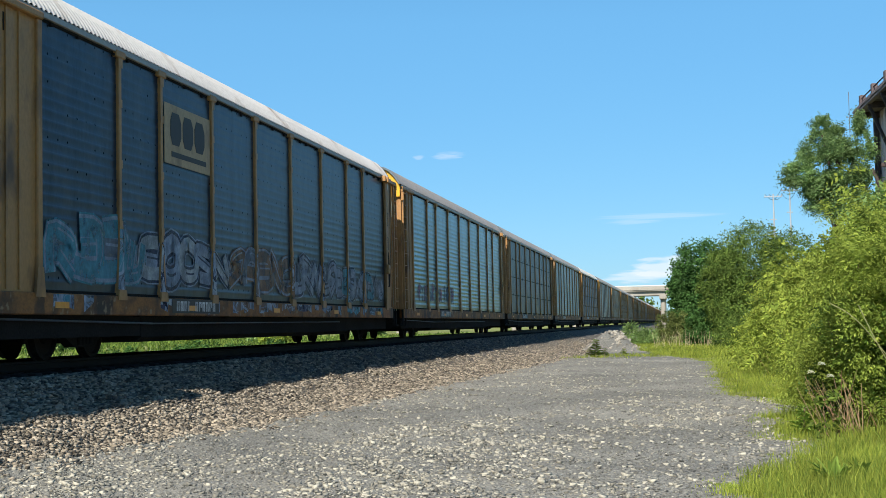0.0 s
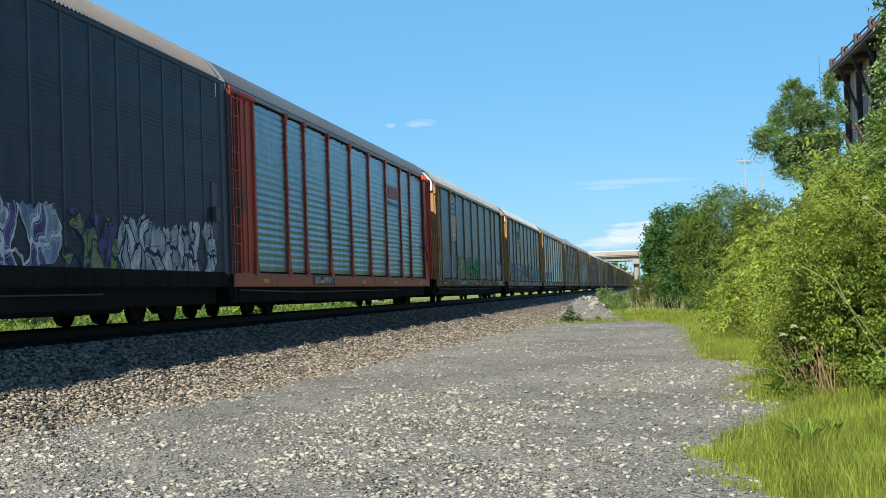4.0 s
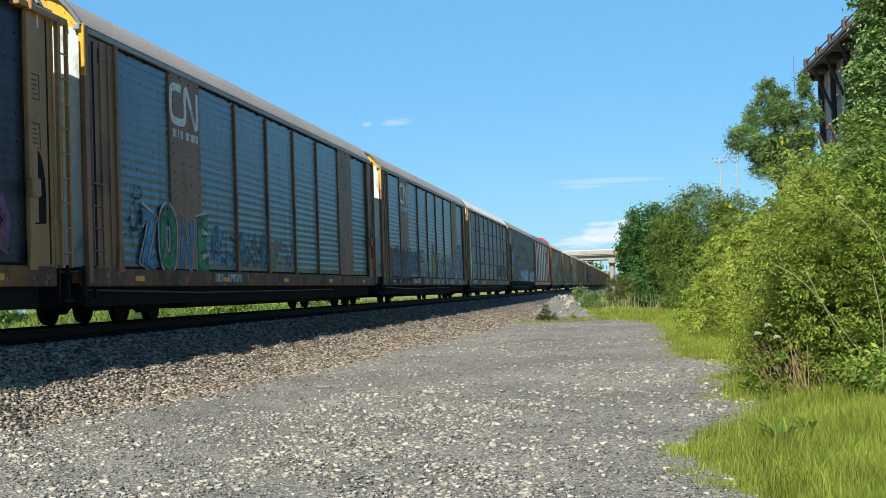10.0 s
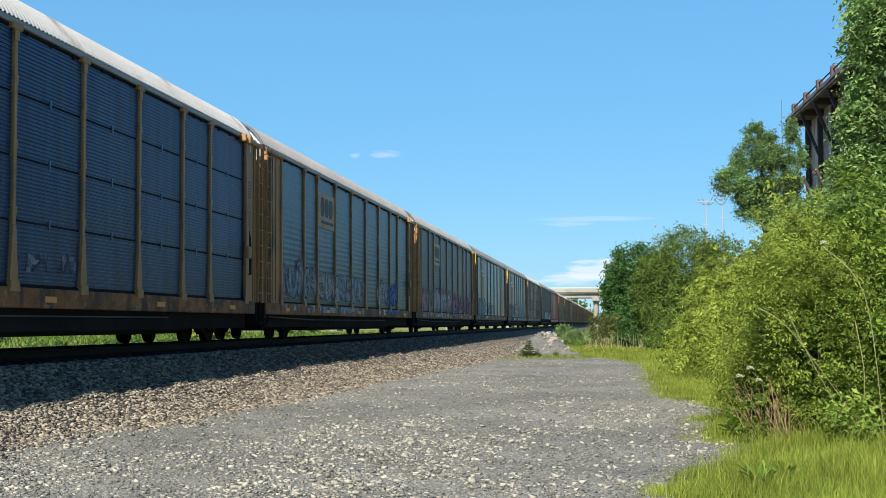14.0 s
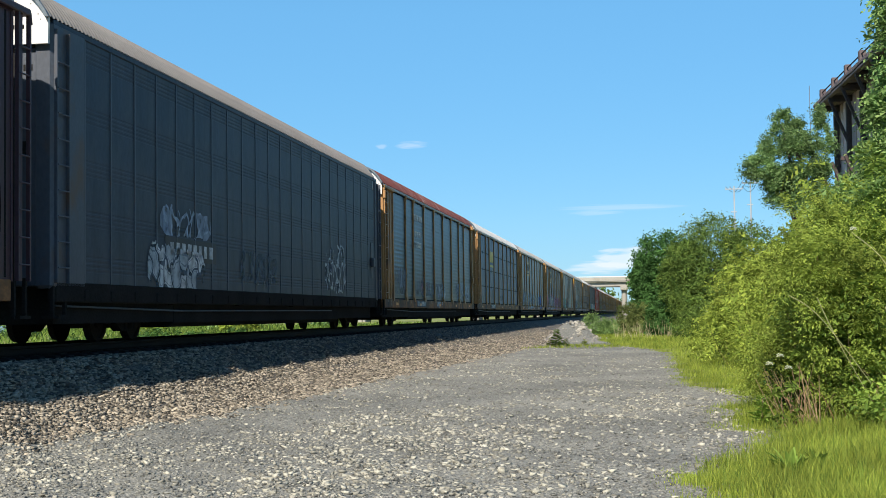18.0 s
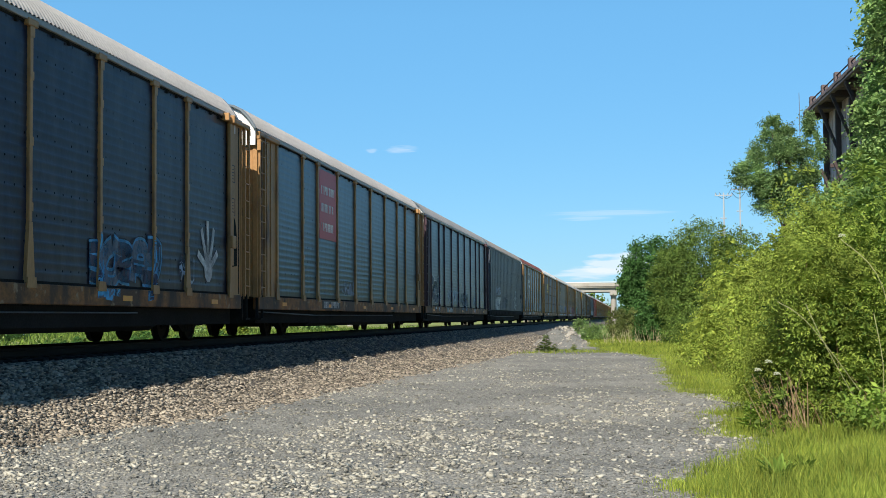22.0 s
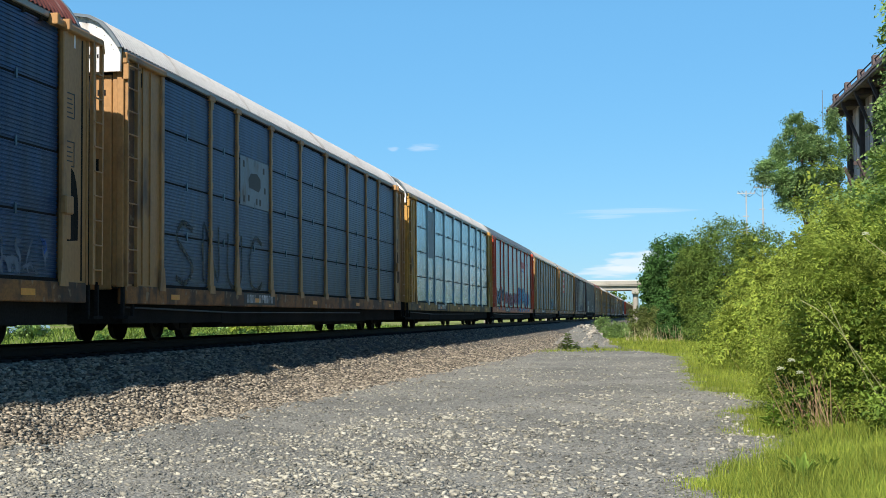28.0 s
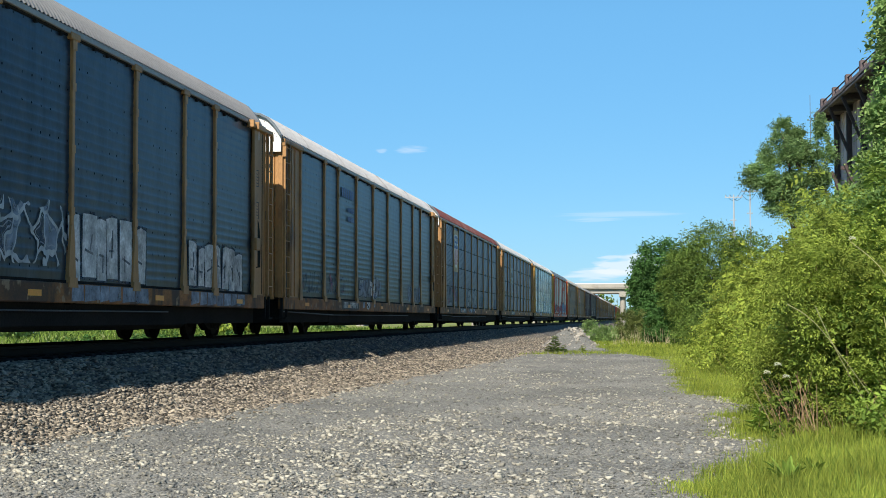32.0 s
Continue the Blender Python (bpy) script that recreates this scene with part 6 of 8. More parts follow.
def logo(car, kind):
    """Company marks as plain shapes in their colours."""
    x = 1.4835
    if kind == "plate_letters":  # tan plate with three dark shapes over a bar
        part("logo_plate", rect(7.7, 10.2, 3.6, 4.75, 1.478).mesh("logo_plate", FRAMES["pale"]), car, label="tan logo plate")
        s = Shape()
        for c in range(3):
            y = 8.05 + c * 0.65 - HALF
            s.plate([(y + 0.05, 3.98), (y + 0.4, 3.98), (y + 0.52, 4.15), (y + 0.52, 4.43), (y + 0.4, 4.6), (y + 0.05, 4.6), (y - 0.05, 4.43), (y - 0.05, 4.15)], x, x + 0.004)
        s.box(x, x + 0.004, 8.05 - HALF, 9.95 - HALF, 3.75, 3.85)
        part("logo", s.mesh("logo", black_plate), car)
    elif kind == "yellow_letters":
        s = Shape()
        for c in range(3):
            y = 8.0 + c * 0.66 - HALF
            s.plate([(y + 0.05, 3.7), (y + 0.4, 3.7), (y + 0.52, 3.9), (y + 0.52, 4.22), (y + 0.4, 4.4), (y + 0.05, 4.4), (y - 0.05, 4.22), (y - 0.05, 3.9)], x, x + 0.004)
        s.box(x, x + 0.004, 8.0 - HALF, 9.9 - HALF, 3.4, 3.54)
        part("logo", s.mesh("logo", logo_yellow), car, label="yellow logo shapes")
    elif kind == "shield":
        part("logo_plate", rect(5.75, 7.5, 2.9, 5.05, 1.478).mesh("logo_plate", FRAMES["pale"]), car, label="pale shield plate")
        y = 6.62 - HALF
        out = [(-0.62, 4.75), (-0.3, 4.85), (0, 4.78), (0.3, 4.85), (0.62, 4.75), (0.66, 4.2), (0.6, 3.55), (0.3, 3.2), (0, 3.05), (-0.3, 3.2), (-0.6, 3.55), (-0.66, 4.2)]
        part("shield", Shape().plate([(y + a, b) for a, b in out], x, x + 0.004).mesh("shield", white_end), car)
        part("shield_head", Shape().plate([(y + a * 0.93, b) for a, b in ((-0.62, 4.7), (-0.3, 4.79), (0, 4.73), (0.3, 4.79), (0.62, 4.7), (0.66, 4.1), (-0.66, 4.1))], x + 0.004, x + 0.008).mesh("shield_head", logo_blue), car)
        s = stencil(6.12, 7.12, 4.48, 4.62, x + 0.0085, 6, 3)
        s2 = stencil(6.08, 7.18, 4.23, 4.37, x + 0.0085, 8, 4)
        part("lettering", s.mesh("lettering", white_end), car)
        part("lettering", s2.mesh("lettering", white_end), car)
        st = Shape()
        for c in range(5):
            yy = y - 0.5 + c * 0.235
            st.box(x + 0.004, x + 0.008, yy, yy + 0.09, 3.4 - 0.18 * (c in (1, 2, 3)) + 0.05, 4.08)
        part("shield_stripes", st.mesh("shield_stripes", logo_red), car)
    elif kind == "red_letters":
        s = Shape()
        for c in range(4):
            y = 19.0 + c * 0.6 - HALF
            s.plate([(y, 3.95), (y + 0.46, 3.95), (y + 0.52, 4.2), (y + 0.44, 4.42), (y + 0.04, 4.42)], x, x + 0.004)
        part("logo", s.mesh("logo", logo_red), car, label="red logo shapes")
        part("logo_bar", Shape().plate([(18.95 - HALF, 3.78), (21.4 - HALF, 3.68), (21.4 - HALF, 3.75), (18.95 - HALF, 3.88)], x, x + 0.004).mesh("logo_bar", logo_blue), car)
    elif kind in ("worm", "white_worm"):
        mat = SPRAY["rusty"] if kind == "worm" else white_end
        s = Shape()
        y = 8.0 - HALF if kind == "worm" else 5.55 - HALF
        u = 0.0 if kind == "worm" else 0.45
        if kind == "white_worm":
            x = SIDE - 0.024
        k = 1.1 if kind == "worm" else 1.13
        low = 3.45 + u * 1.75
        loop = curve_points([(0.62, 0.72), (0.2, 0.72), (0.04, 0.64), (0, 0.5), (0, 0.22), (0.05, 0.07), (0.2, 0), (0.62, 0), (0.78, 0.06), (0.82, 0.2), (0.82, 0.6), (0.87, 0.72), (0.98, 0.68), (1.36, 0.06), (1.47, 0), (1.54, 0.1), (1.54, 0.74)], 4)
        ribbon(s, [(y - 0.12 + a * k, low + b) for a, b in loop], 0.075 if kind == "worm" else 0.085, x)
        part("logo", s.mesh("logo", mat), car, label="looped logo stroke")
        if kind == "white_worm":
            part("lettering", stencil(5.5, 7.2, 3.88, 4.05, x, 10, 5).mesh("lettering", mat), car)
    elif kind == "yellow_bars":
        for p in (1.5, 2.45):
            part("hand_rail", Shape().box(SIDE + 0.01, SIDE + 0.05, p - 0.05 - HALF, p + 0.05 - HALF, 1.1, 2.15, 0.01).mesh("hand_rail", yellow), car, label="yellow hand rail")
    elif kind == "red_sign":
        part("sign", rect(7.75, 10.15, 2.95, 5.1, 1.478, 0.006).mesh("sign", logo_red), car, label="faded red sign panel")
        for i, z in enumerate((4.35, 3.8, 3.2)):
            part("lettering", stencil(8.0, 9.95 - 0.25 * (i > 0), z, z + 0.26, x + 0.002, (9, 8, 8)[i], i).mesh("lettering", white_end), car)
    elif kind == "white_words":
        for i, z in enumerate((4.45, 3.75, 3.3)):
            part("lettering", stencil(7.85, 9.9 - 0.3 * (i > 0), z, z + 0.24, x, (9, 8, 8)[i], i).mesh("lettering", white_end), car)
    elif kind == "white_sign":
        part("sign", rect(7.75, 10.1, 3.1, 4.25, 1.478, 0.006).mesh("sign", pale_sign), car, label="weathered pale blue sign")
        mark = Shape().plate([(8.45 - HALF, 3.55), (9.25 - HALF, 3.5), (9.4 - HALF, 3.62), (9.38 - HALF, 3.82), (9.1 - HALF, 3.93), (8.6 - HALF, 3.9), (8.4 - HALF, 3.75)], x + 0.002, x + 0.004)
        for p, z in ((7.98, 3.18), (8.35, 3.22), (9.0, 3.18), (9.3, 3.18), (7.95, 4.0), (9.6, 3.98), (9.7, 3.5)):
            mark.box(x + 0.002, x + 0.004, p - HALF, p + 0.13 - HALF, z, z + 0.15)
        part("logo", mark.mesh("logo", black_plate), car, label="dark weathered mark and small bars")
    elif kind == "cream_sign":
        part("sign", rect(7.75, 10.0, 3.2, 4.3, 1.478, 0.006).mesh("sign", FRAMES["pale"]), car, label="weathered cream sign")
        loop = curve_points([(0.75, 0.6), (0.2, 0.6), (0.0, 0.3), (0.2, 0.0), (0.8, 0.0)], 4)
        s = Shape()
        ribbon(s, [(8.1 - HALF + a, 3.42 + b) for a, b in loop], 0.07, x + 0.003)
        ribbon(s, [(9.0 - HALF, 3.4), (9.02 - HALF, 4.02), (9.6 - HALF, 3.42), (9.62 - HALF, 4.04)], 0.07, x + 0.0032)
        part("logo", s.mesh("logo", logo_blue), car, label="blue looped mark")
    elif kind == "pale_corner":
        part("corner_sheet", Shape().box(SIDE - 0.03, SIDE - 0.012, 1.75 - HALF, 2.44 - HALF, FLOOR_Z + 0.02, EAVE_Z - 0.22, 0.004).mesh("corner_sheet", pale_green), car, label="pale repaired sheet in the corner bay")
    elif kind == "dark_words":
        for i, z in enumerate((4.4, 3.95, 3.65)):
            part("lettering", bars(8.0 + 0.9 * (i > 0), 9.9, z, z + (0.3 if i == 0 else 0.16), x, (6, 7, 7)[i], i).mesh("lettering", logo_blue), car)
    elif kind == "pale_plate":
        part("sign", rect(5.8, 7.4, 3.0, 5.0, 1.478, 0.006).mesh("sign", pale_sign), car, label="pale weathered plate")


def build_car(kind, frame_key, roof_key, panel, label, end="white", marks=(), tags=()):
    """kind: ribbed, sectioned, smooth or plated."""
    fr = FRAMES[frame_key]
    car = thing("autorack_railcar", label, "railcar", group="autorack train")
    smooth = kind == "smooth"
    inset = 0.3 if kind == "plated" else 0.0
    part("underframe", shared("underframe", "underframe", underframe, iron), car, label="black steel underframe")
    for s in (1, -1):
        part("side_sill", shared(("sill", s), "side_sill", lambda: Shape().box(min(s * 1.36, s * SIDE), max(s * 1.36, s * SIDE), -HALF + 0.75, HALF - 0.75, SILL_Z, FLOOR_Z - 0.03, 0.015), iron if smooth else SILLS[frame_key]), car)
    if smooth:
        for i in range(22):
            part("panel", shared("smooth", "panel", lambda: smooth_panel(1.16), panel), car, pose(1.5, 1.95 + i * 1.16 - HALF, 0))
            part("rib", shared("rib", "rib", lambda: Shape().box(1.47, SIDE - 0.016, -0.03, 0.03, 0.92, EAVE_Z - 0.03, 0.008), FRAMES["grey"]), car, pose(0, 1.95 + i * 1.16 - HALF, 0))
        part("number_panel", rect(5.9, 9.2, 1.62, 2.08, 1.506).mesh("number_panel", black_plate), car, label="dark stencil panel")
        part("lettering", bars(6.15, 9.0, 1.72, 1.98, 1.512, 8, 3).mesh("lettering", SPRAY["white"]), car)
    layout = () if smooth else PLATED_BAYS if kind == "plated" else tuple(zip(BAYS[:-1], BAYS[1:]))
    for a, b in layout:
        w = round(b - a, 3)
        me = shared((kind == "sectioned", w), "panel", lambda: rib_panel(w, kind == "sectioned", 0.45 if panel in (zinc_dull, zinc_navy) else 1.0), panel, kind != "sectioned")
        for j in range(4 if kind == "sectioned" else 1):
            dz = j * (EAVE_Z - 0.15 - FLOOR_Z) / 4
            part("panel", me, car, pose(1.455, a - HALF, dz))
            if j:
                part("clip", shared("clip", "clip", lambda: Shape().box(0.0, 0.03, -0.03, 0.03, FLOOR_Z - 0.06, FLOOR_Z + 0.1, 0.006), zinc), car, pose(1.455, (a + b) / 2 - HALF, dz))
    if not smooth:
        # Added black sheet paints the unlit inside that shows at the joints.
        part("lining", shared("lining", "lining", lambda: Shape().box(1.4, 1.44, 2.2 - HALF, BAYS[-1] - HALF, FLOOR_Z, EAVE_Z - 0.1), iron), car, label="black backing sheet for the unlit inside behind the joints")
    if kind == "plated":
        for a, b in PLATES:
            part("plate", Shape().box(1.43, SIDE - 0.03, a - HALF, b - HALF, FLOOR_Z, EAVE_Z - 0.08, 0.012).mesh("plate", fr), car)
            tagged(part("rivets", rivets(a, b, SIDE - 0.0295).mesh("rivets", iron), car, label="rows of dark bolt heads"), kind="stuff")
    if not smooth:
        # Black strip paints the shade in the gap between panels and sill.
        part("bottom_rail", shared("bottom_rail", "bottom_rail", lambda: Shape().box(1.4, SIDE - 0.05, BAYS[0] - HALF, BAYS[-1] - HALF, FLOOR_Z - 0.03, FLOOR_Z + 0.02, 0.005), iron), car, label="black strip painted for the shade in the gap under the panels")
        tagged(part("lug_strip", shared("lug_strip", "lug_strip", eave_shadow_and_lugs, iron), car, label="dark lugs that hold the panels, with a black strip for the eave's shadow line"), kind="stuff")
    if smooth:
        for i in range(23):
            part("stake_pocket", shared("pocket", "stake_pocket", lambda: Shape().box(1.36, SIDE + 0.02, -0.09, 0.09, SILL_Z + 0.03, 0.93, 0.015), iron), car, pose(0, 1.95 + i * 1.16 - HALF, 0))
    else:
        me = shared(("post", kind == "plated"), "post", lambda: post_shape(kind == "plated"), zinc_bright if frame_key == "yellow" else fr)
        for p in PLATED_POSTS if kind == "plated" else POSTS:
            part("post", me, car, pose(0, p - HALF, 0))
            if "cream_sign" in marks:
                for j in (1, 2, 3):
                    part("splice_pad", shared("splice_pad", "splice_pad", splice_pad, zinc_shiny), car, pose(1.4775, p - HALF, FLOOR_Z + j * (EAVE_Z - 0.15 - FLOOR_Z) / 4), label="pale bolted pads beside the post")
    if "cream_sign" in marks:
        for p in (21.0, 21.4, 22.7, 23.1, 23.5):
            tagged(part("stencil_column", upright_stencil(p, 3.3 + 0.25 * math.sin(p * 9), 4.25, 1.4855).mesh("stencil_column", SPRAY["white"]), car, label="white stencilled column of small bars"), kind="stuff")
    part("top_rail", shared("top_rail", "top_rail", lambda: Shape().box(1.4, SIDE - 0.005, -HALF + 0.65, HALF - 0.65, EAVE_Z - 0.09, EAVE_Z + 0.01, 0.01), panel if smooth else ROOFS["zinc"]), car)
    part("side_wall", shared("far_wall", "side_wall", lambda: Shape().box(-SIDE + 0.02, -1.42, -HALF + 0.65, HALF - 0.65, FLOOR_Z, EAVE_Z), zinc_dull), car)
    part("roof", shared(("roof", inset), "roof", lambda: roof_shape(0.44 + inset), ROOFS[roof_key]), car, label={"white": "white corrugated roof", "zinc": "grey corrugated roof", "dusty": "dusty pale corrugated roof", "steel": "blue-grey roof", "ash": "ash-brown corrugated roof", "rust": "rusted red corrugated roof"}[roof_key])
    gm = {"white": white_end, "yellow": yellow, "grey": FRAMES["grey"], "green": pale_green}[end]
    for s in (-1, 1):
        back = pose(0, inset if s < 0 else 0, 0)
        part("gable", shared(("gable", s), "gable", lambda: gable_shape(s), gm), car, back, label="painted roof end")
        y = s * (HALF - 0.62)
        part("end_door", shared(("door", s), "end_door", lambda: Shape().box(-1.45, 0.0, min(y, y - s * 0.08), max(y, y - s * 0.08), FLOOR_Z - 0.1, EAVE_Z - 0.45, 0.015), fr), car, back)
        part("end_door", shared(("door2", s), "end_door", lambda: Shape().box(0.02, 1.29, min(y, y - s * 0.08), max(y, y - s * 0.08), FLOOR_Z - 0.1, EAVE_Z - 0.45, 0.015), pale_green if end == "yellow" else fr), car, back)
        part("roof_edge", shared(("roof_edge", s), "roof_edge", lambda: roof_edge(s), ROOFS["steel"]), car, back, label="dark folded rim of the roof")
        tagged(part("gable_stencil", shared(("gable_stencil", s), "gable_stencil", lambda: gable_marks(s), iron), car, back, label="dark bolt heads and stencilled bars"), kind="stuff")
        tagged(part("door_stencil", shared(("door_stencil", s), "door_stencil", lambda: end_door_marks(s), iron), car, back, label="dark seams and small opening of the end doors"), kind="stuff")
        ya = s * (HALF - (0.68 if s < 0 else 0.22))
        yb = s * (HALF - (1.15 if s < 0 else 0.6))
        if smooth:
            part("corner_post", shared(("corner_post", s), "corner_post", lambda: Shape().box(1.2, SIDE + 0.0, *sorted((s * (HALF - 0.6), s * (HALF - (1.93 if s < 0 else 1.02)))), 0.94, EAVE_Z - 0.03, 0.05), fr), car)
        else:
            for name, make in (("corner_bay", corner_shape), ("corner_post", corner_strut), ("corner_strip", corner_strip)):
                part(name, shared((name, s, kind == "plated"), name, lambda: make(s, kind == "plated"), fr), car)
        if kind == "plated" and s < 0:
            part("end_panel", shared("end_panel", "end_panel", lambda: Shape().box(-1.1, 1.47, -HALF + 0.76, -HALF + 0.795, FLOOR_Z - 0.1, EAVE_Z - 0.02, 0.01), pale_green), car, label="pale grey-green end door panel")
            part("end_post", shared("end_post", "end_post", lambda: Shape().box(1.472, SIDE + 0.045, -HALF + 0.72, -HALF + 0.798, EAVE_Z - 0.9, EAVE_Z + 0.02, 0.012), yellow), car, label="yellow head of the corner post")
            part("end_post", shared("end_post_low", "end_post", lambda: Shape().box(1.472, SIDE + 0.045, -HALF + 0.72, -HALF + 0.798, FLOOR_Z - 0.3, EAVE_Z - 0.9, 0.012), fr), car)
        if kind == "plated":
            for z in (1.35, 1.75, 2.15, 2.55):
                part("grab_iron", shared(("grab_iron", s), "grab_iron", lambda: grab_iron(s), fr), car, pose(0, 0.25 if s < 0 else 0, z))
            part("corner_plate", shared(("corner_plate", s), "corner_plate", lambda: Shape().box(1.2, SIDE + 0.03, *sorted((s * (HALF - 0.5), s * (HALF - 0.66))), FLOOR_Z - 0.3, EAVE_Z + 0.02, 0.015), fr), car, back)
        else:
            if not smooth:
                part("header", shared(("header", s), "header", lambda: corner_header(s), fr), car)
            part("ladder", shared(("ladder", s, smooth), "ladder", lambda: ladder_shape(SIDE + 0.03, min(ya, yb), max(ya, yb), FLOOR_Z - 0.05, EAVE_Z - 0.15, 0.2 if s > 0 else 0.12), fr), car)
        part("coupler", shared(("coupler", s), "coupler", lambda: coupler_shape(s), iron), car)
        part("bracket", shared(("bracket", s), "bracket", lambda: Shape().box(1.3, SIDE + 0.07, min(ya, yb), max(ya, yb), 0.45, 0.5).box(1.46, 1.52, ya - 0.03, ya + 0.03, 0.45, FLOOR_Z).box(1.46, 1.52, yb - 0.03, yb + 0.03, 0.45, FLOOR_Z), iron), car)
        tr = part("truck", shared("truck", "truck", truck_frame, iron), car, pose(0, HALF - 3.45 if s > 0 else 5.05 - HALF, 0))
        for a in (-0.88, 0.88):
            for o in (1, -1):
                part("wheel", shared(("wheel", o), "wheel", lambda: wheel_shape(o), wheel_mat), tr, pose(0, a, 0))
            part("axle", shared("axle", "axle", lambda: Shape().tube((-1.05, 0, 0.42), (1.05, 0, 0.42), 0.085, None, 10), wheel_mat), tr, pose(0, a, 0))
    part("brake_pipe", shared("brake_pipe", "brake_pipe", lambda: Shape().tube((1.4, -HALF + 1.0, 0.66), (1.4, -7.0, 0.58), 0.018, None, 6).tube((1.4, -7.0, 0.58), (1.4, 6.8, 0.6), 0.014, None, 6), FRAMES["grey"]), car, label="thin grey pipe under the sill")
    part("brake_box", shared("brake_box", "brake_box", lambda: Shape().box(1.5, 1.62, HALF - 1.75, HALF - 1.45, 2.15, 2.45, 0.02).box(1.49, 1.52, HALF - 1.72, HALF - 1.35, 1.75, 3.0, 0.01), fr), car)
    if not smooth:
        for i, p in enumerate((3.3, 9.0, 14.6, 20.2, 25.6)):
            part("reflector", shared("reflector", "reflector", lambda: Shape().box(SIDE + 0.002, SIDE + 0.006, -0.24, 0.24, SILL_Z + 0.1, SILL_Z + 0.2), amber), car, pose(0, p - HALF, 0))
        part("number_plate", shared("number_plate", "number_plate", lambda: rect(7.9, 10.5, SILL_Z + 0.05, FLOOR_Z - 0.04, SIDE + 0.0005, 0.003), black_plate), car, label="black stencil plate")
        part("lettering", shared("mark", "lettering", lambda: stencil(8.1, 10.3, SILL_Z + 0.09, SILL_Z + 0.28, SIDE + 0.005, 11, 9), SPRAY["white"]), car)
        for z in (2.95, 3.75):
            tagged(part("data_plate", shared(("data", z), "data_plate", lambda: plate_frame(HALF - 1.62, HALF - 1.2, z, z + 0.42), black_plate), car, label="black-edged stencil panel"), kind="stuff")
        # Flat black plate paints the shade of the hand brake recess.
        part("brake_opening", shared("brake_opening", "brake_opening", lambda: Shape().plate([(HALF - 1.78 + 0.32 - 0.32 * math.cos(a) * 0.9 + 0.14, 2.15 + 0.78 * math.sin(a)) for a in [math.pi * (i / 8 - 0.5) + math.pi / 2 for i in range(9)]] + [(HALF - 1.05, 1.75), (HALF - 1.45, 1.72)], SIDE - 0.0285, SIDE - 0.0245), iron), car, label="flat black plate for the shaded recess round the hand brake")
        # Flat black strips paint the shade of narrow gaps in the corner bays.
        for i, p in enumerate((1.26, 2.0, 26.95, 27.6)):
            part("slot", shared(("slot", i), "slot", lambda: Shape().box(SIDE - 0.0295, SIDE - 0.0265, p - HALF - (0.05, 0.015, 0.02, 0.03)[i], p - HALF + (0.05, 0.015, 0.02, 0.03)[i], FLOOR_Z, EAVE_Z - 0.2), iron), car, label="flat black strip for the shaded gap beside the ladder")
        # A flat brown sheet paints the shade behind the ladder.
        part("ladder_recess", shared("recess", "ladder_recess", lambda: Shape().box(SIDE - 0.0298, SIDE - 0.0285, 0.66 - HALF, 1.17 - HALF, FLOOR_Z, EAVE_Z - 0.3), SILLS["brown"]), car, label="flat dark sheet with the shade behind the ladder painted on")
        # Another black strip, for the shaded slot under the header.
        part("top_slot", shared("top_slot", "top_slot", lambda: Shape().box(SIDE - 0.0295, SIDE - 0.026, 1.5 - HALF, 1.6 - HALF, EAVE_Z - 0.55, EAVE_Z - 0.28), iron), car, label="flat black strip for the shaded slot below the header")
        part("edge_strip", shared("edge_strip", "edge_strip", lambda: Shape().box(SIDE - 0.03, SIDE - 0.005, -HALF + 1.55, -HALF + 1.6, FLOOR_Z, EAVE_Z - 0.16), fr), car)
        part("edge_strip", shared("edge_strip2", "edge_strip", lambda: Shape().box(SIDE - 0.03, SIDE - 0.005, -HALF + 1.94, -HALF + 1.98, FLOOR_Z, EAVE_Z - 0.16), fr), car)
    for mk in marks:
        logo(car, mk)
    face = 1.516 if smooth else 1.4765
    posts = () if kind in ("smooth", "plated") else POSTS
    for i, (p0, p1, z0, z1, fill, second, line, *loose) in enumerate(tags):
        seed = int(p0 * 31 + z0 * 17) + i
        wild(car, p0, p1, z0, z1, fill, second, line, seed, face + 0.0004 * i, posts, bool(loose), not smooth)
        for a, b in PLATES if kind == "plated" else ():
            lo, hi = max(a + 0.02, p0), min(b - 0.02, p1)
            if hi - lo > 0.5:
                wild(car, lo, hi, z0, z1, fill, second, line, seed, SIDE - 0.0295, (), bool(loose), False)
    return car


# Places along the train of the couplings, counted backwards from the first car that passes.
COUPLINGS = {-2: 73.7, -1: 45.0, 0: 16.1, 1: -12.5, 2: -41.0, 3: -70.0, 4: -97.7, 5: -126.0, 6: -154.8, 7: -183.4, 8: -211.5, 9: -239.9, 10: -268.5, 11: -296.9, 12: -325.3,
             13: -354.2, 14: -382.7, 15: -411.2, 16: -439.8, 17: -468.5, 18: -497.3, 19: -525.9}
ADVANCE = ((0, 0), (3, 0.38), (6, 1.11), (9, 1.76), (13, 2.03), (17, 2.07), (20, 2.06), (23, 1.8), (26, 1.31), (29, 0.82), (32, 0.28))
TAN = "autorack railcar with tan posts and galvanised ribbed panels"
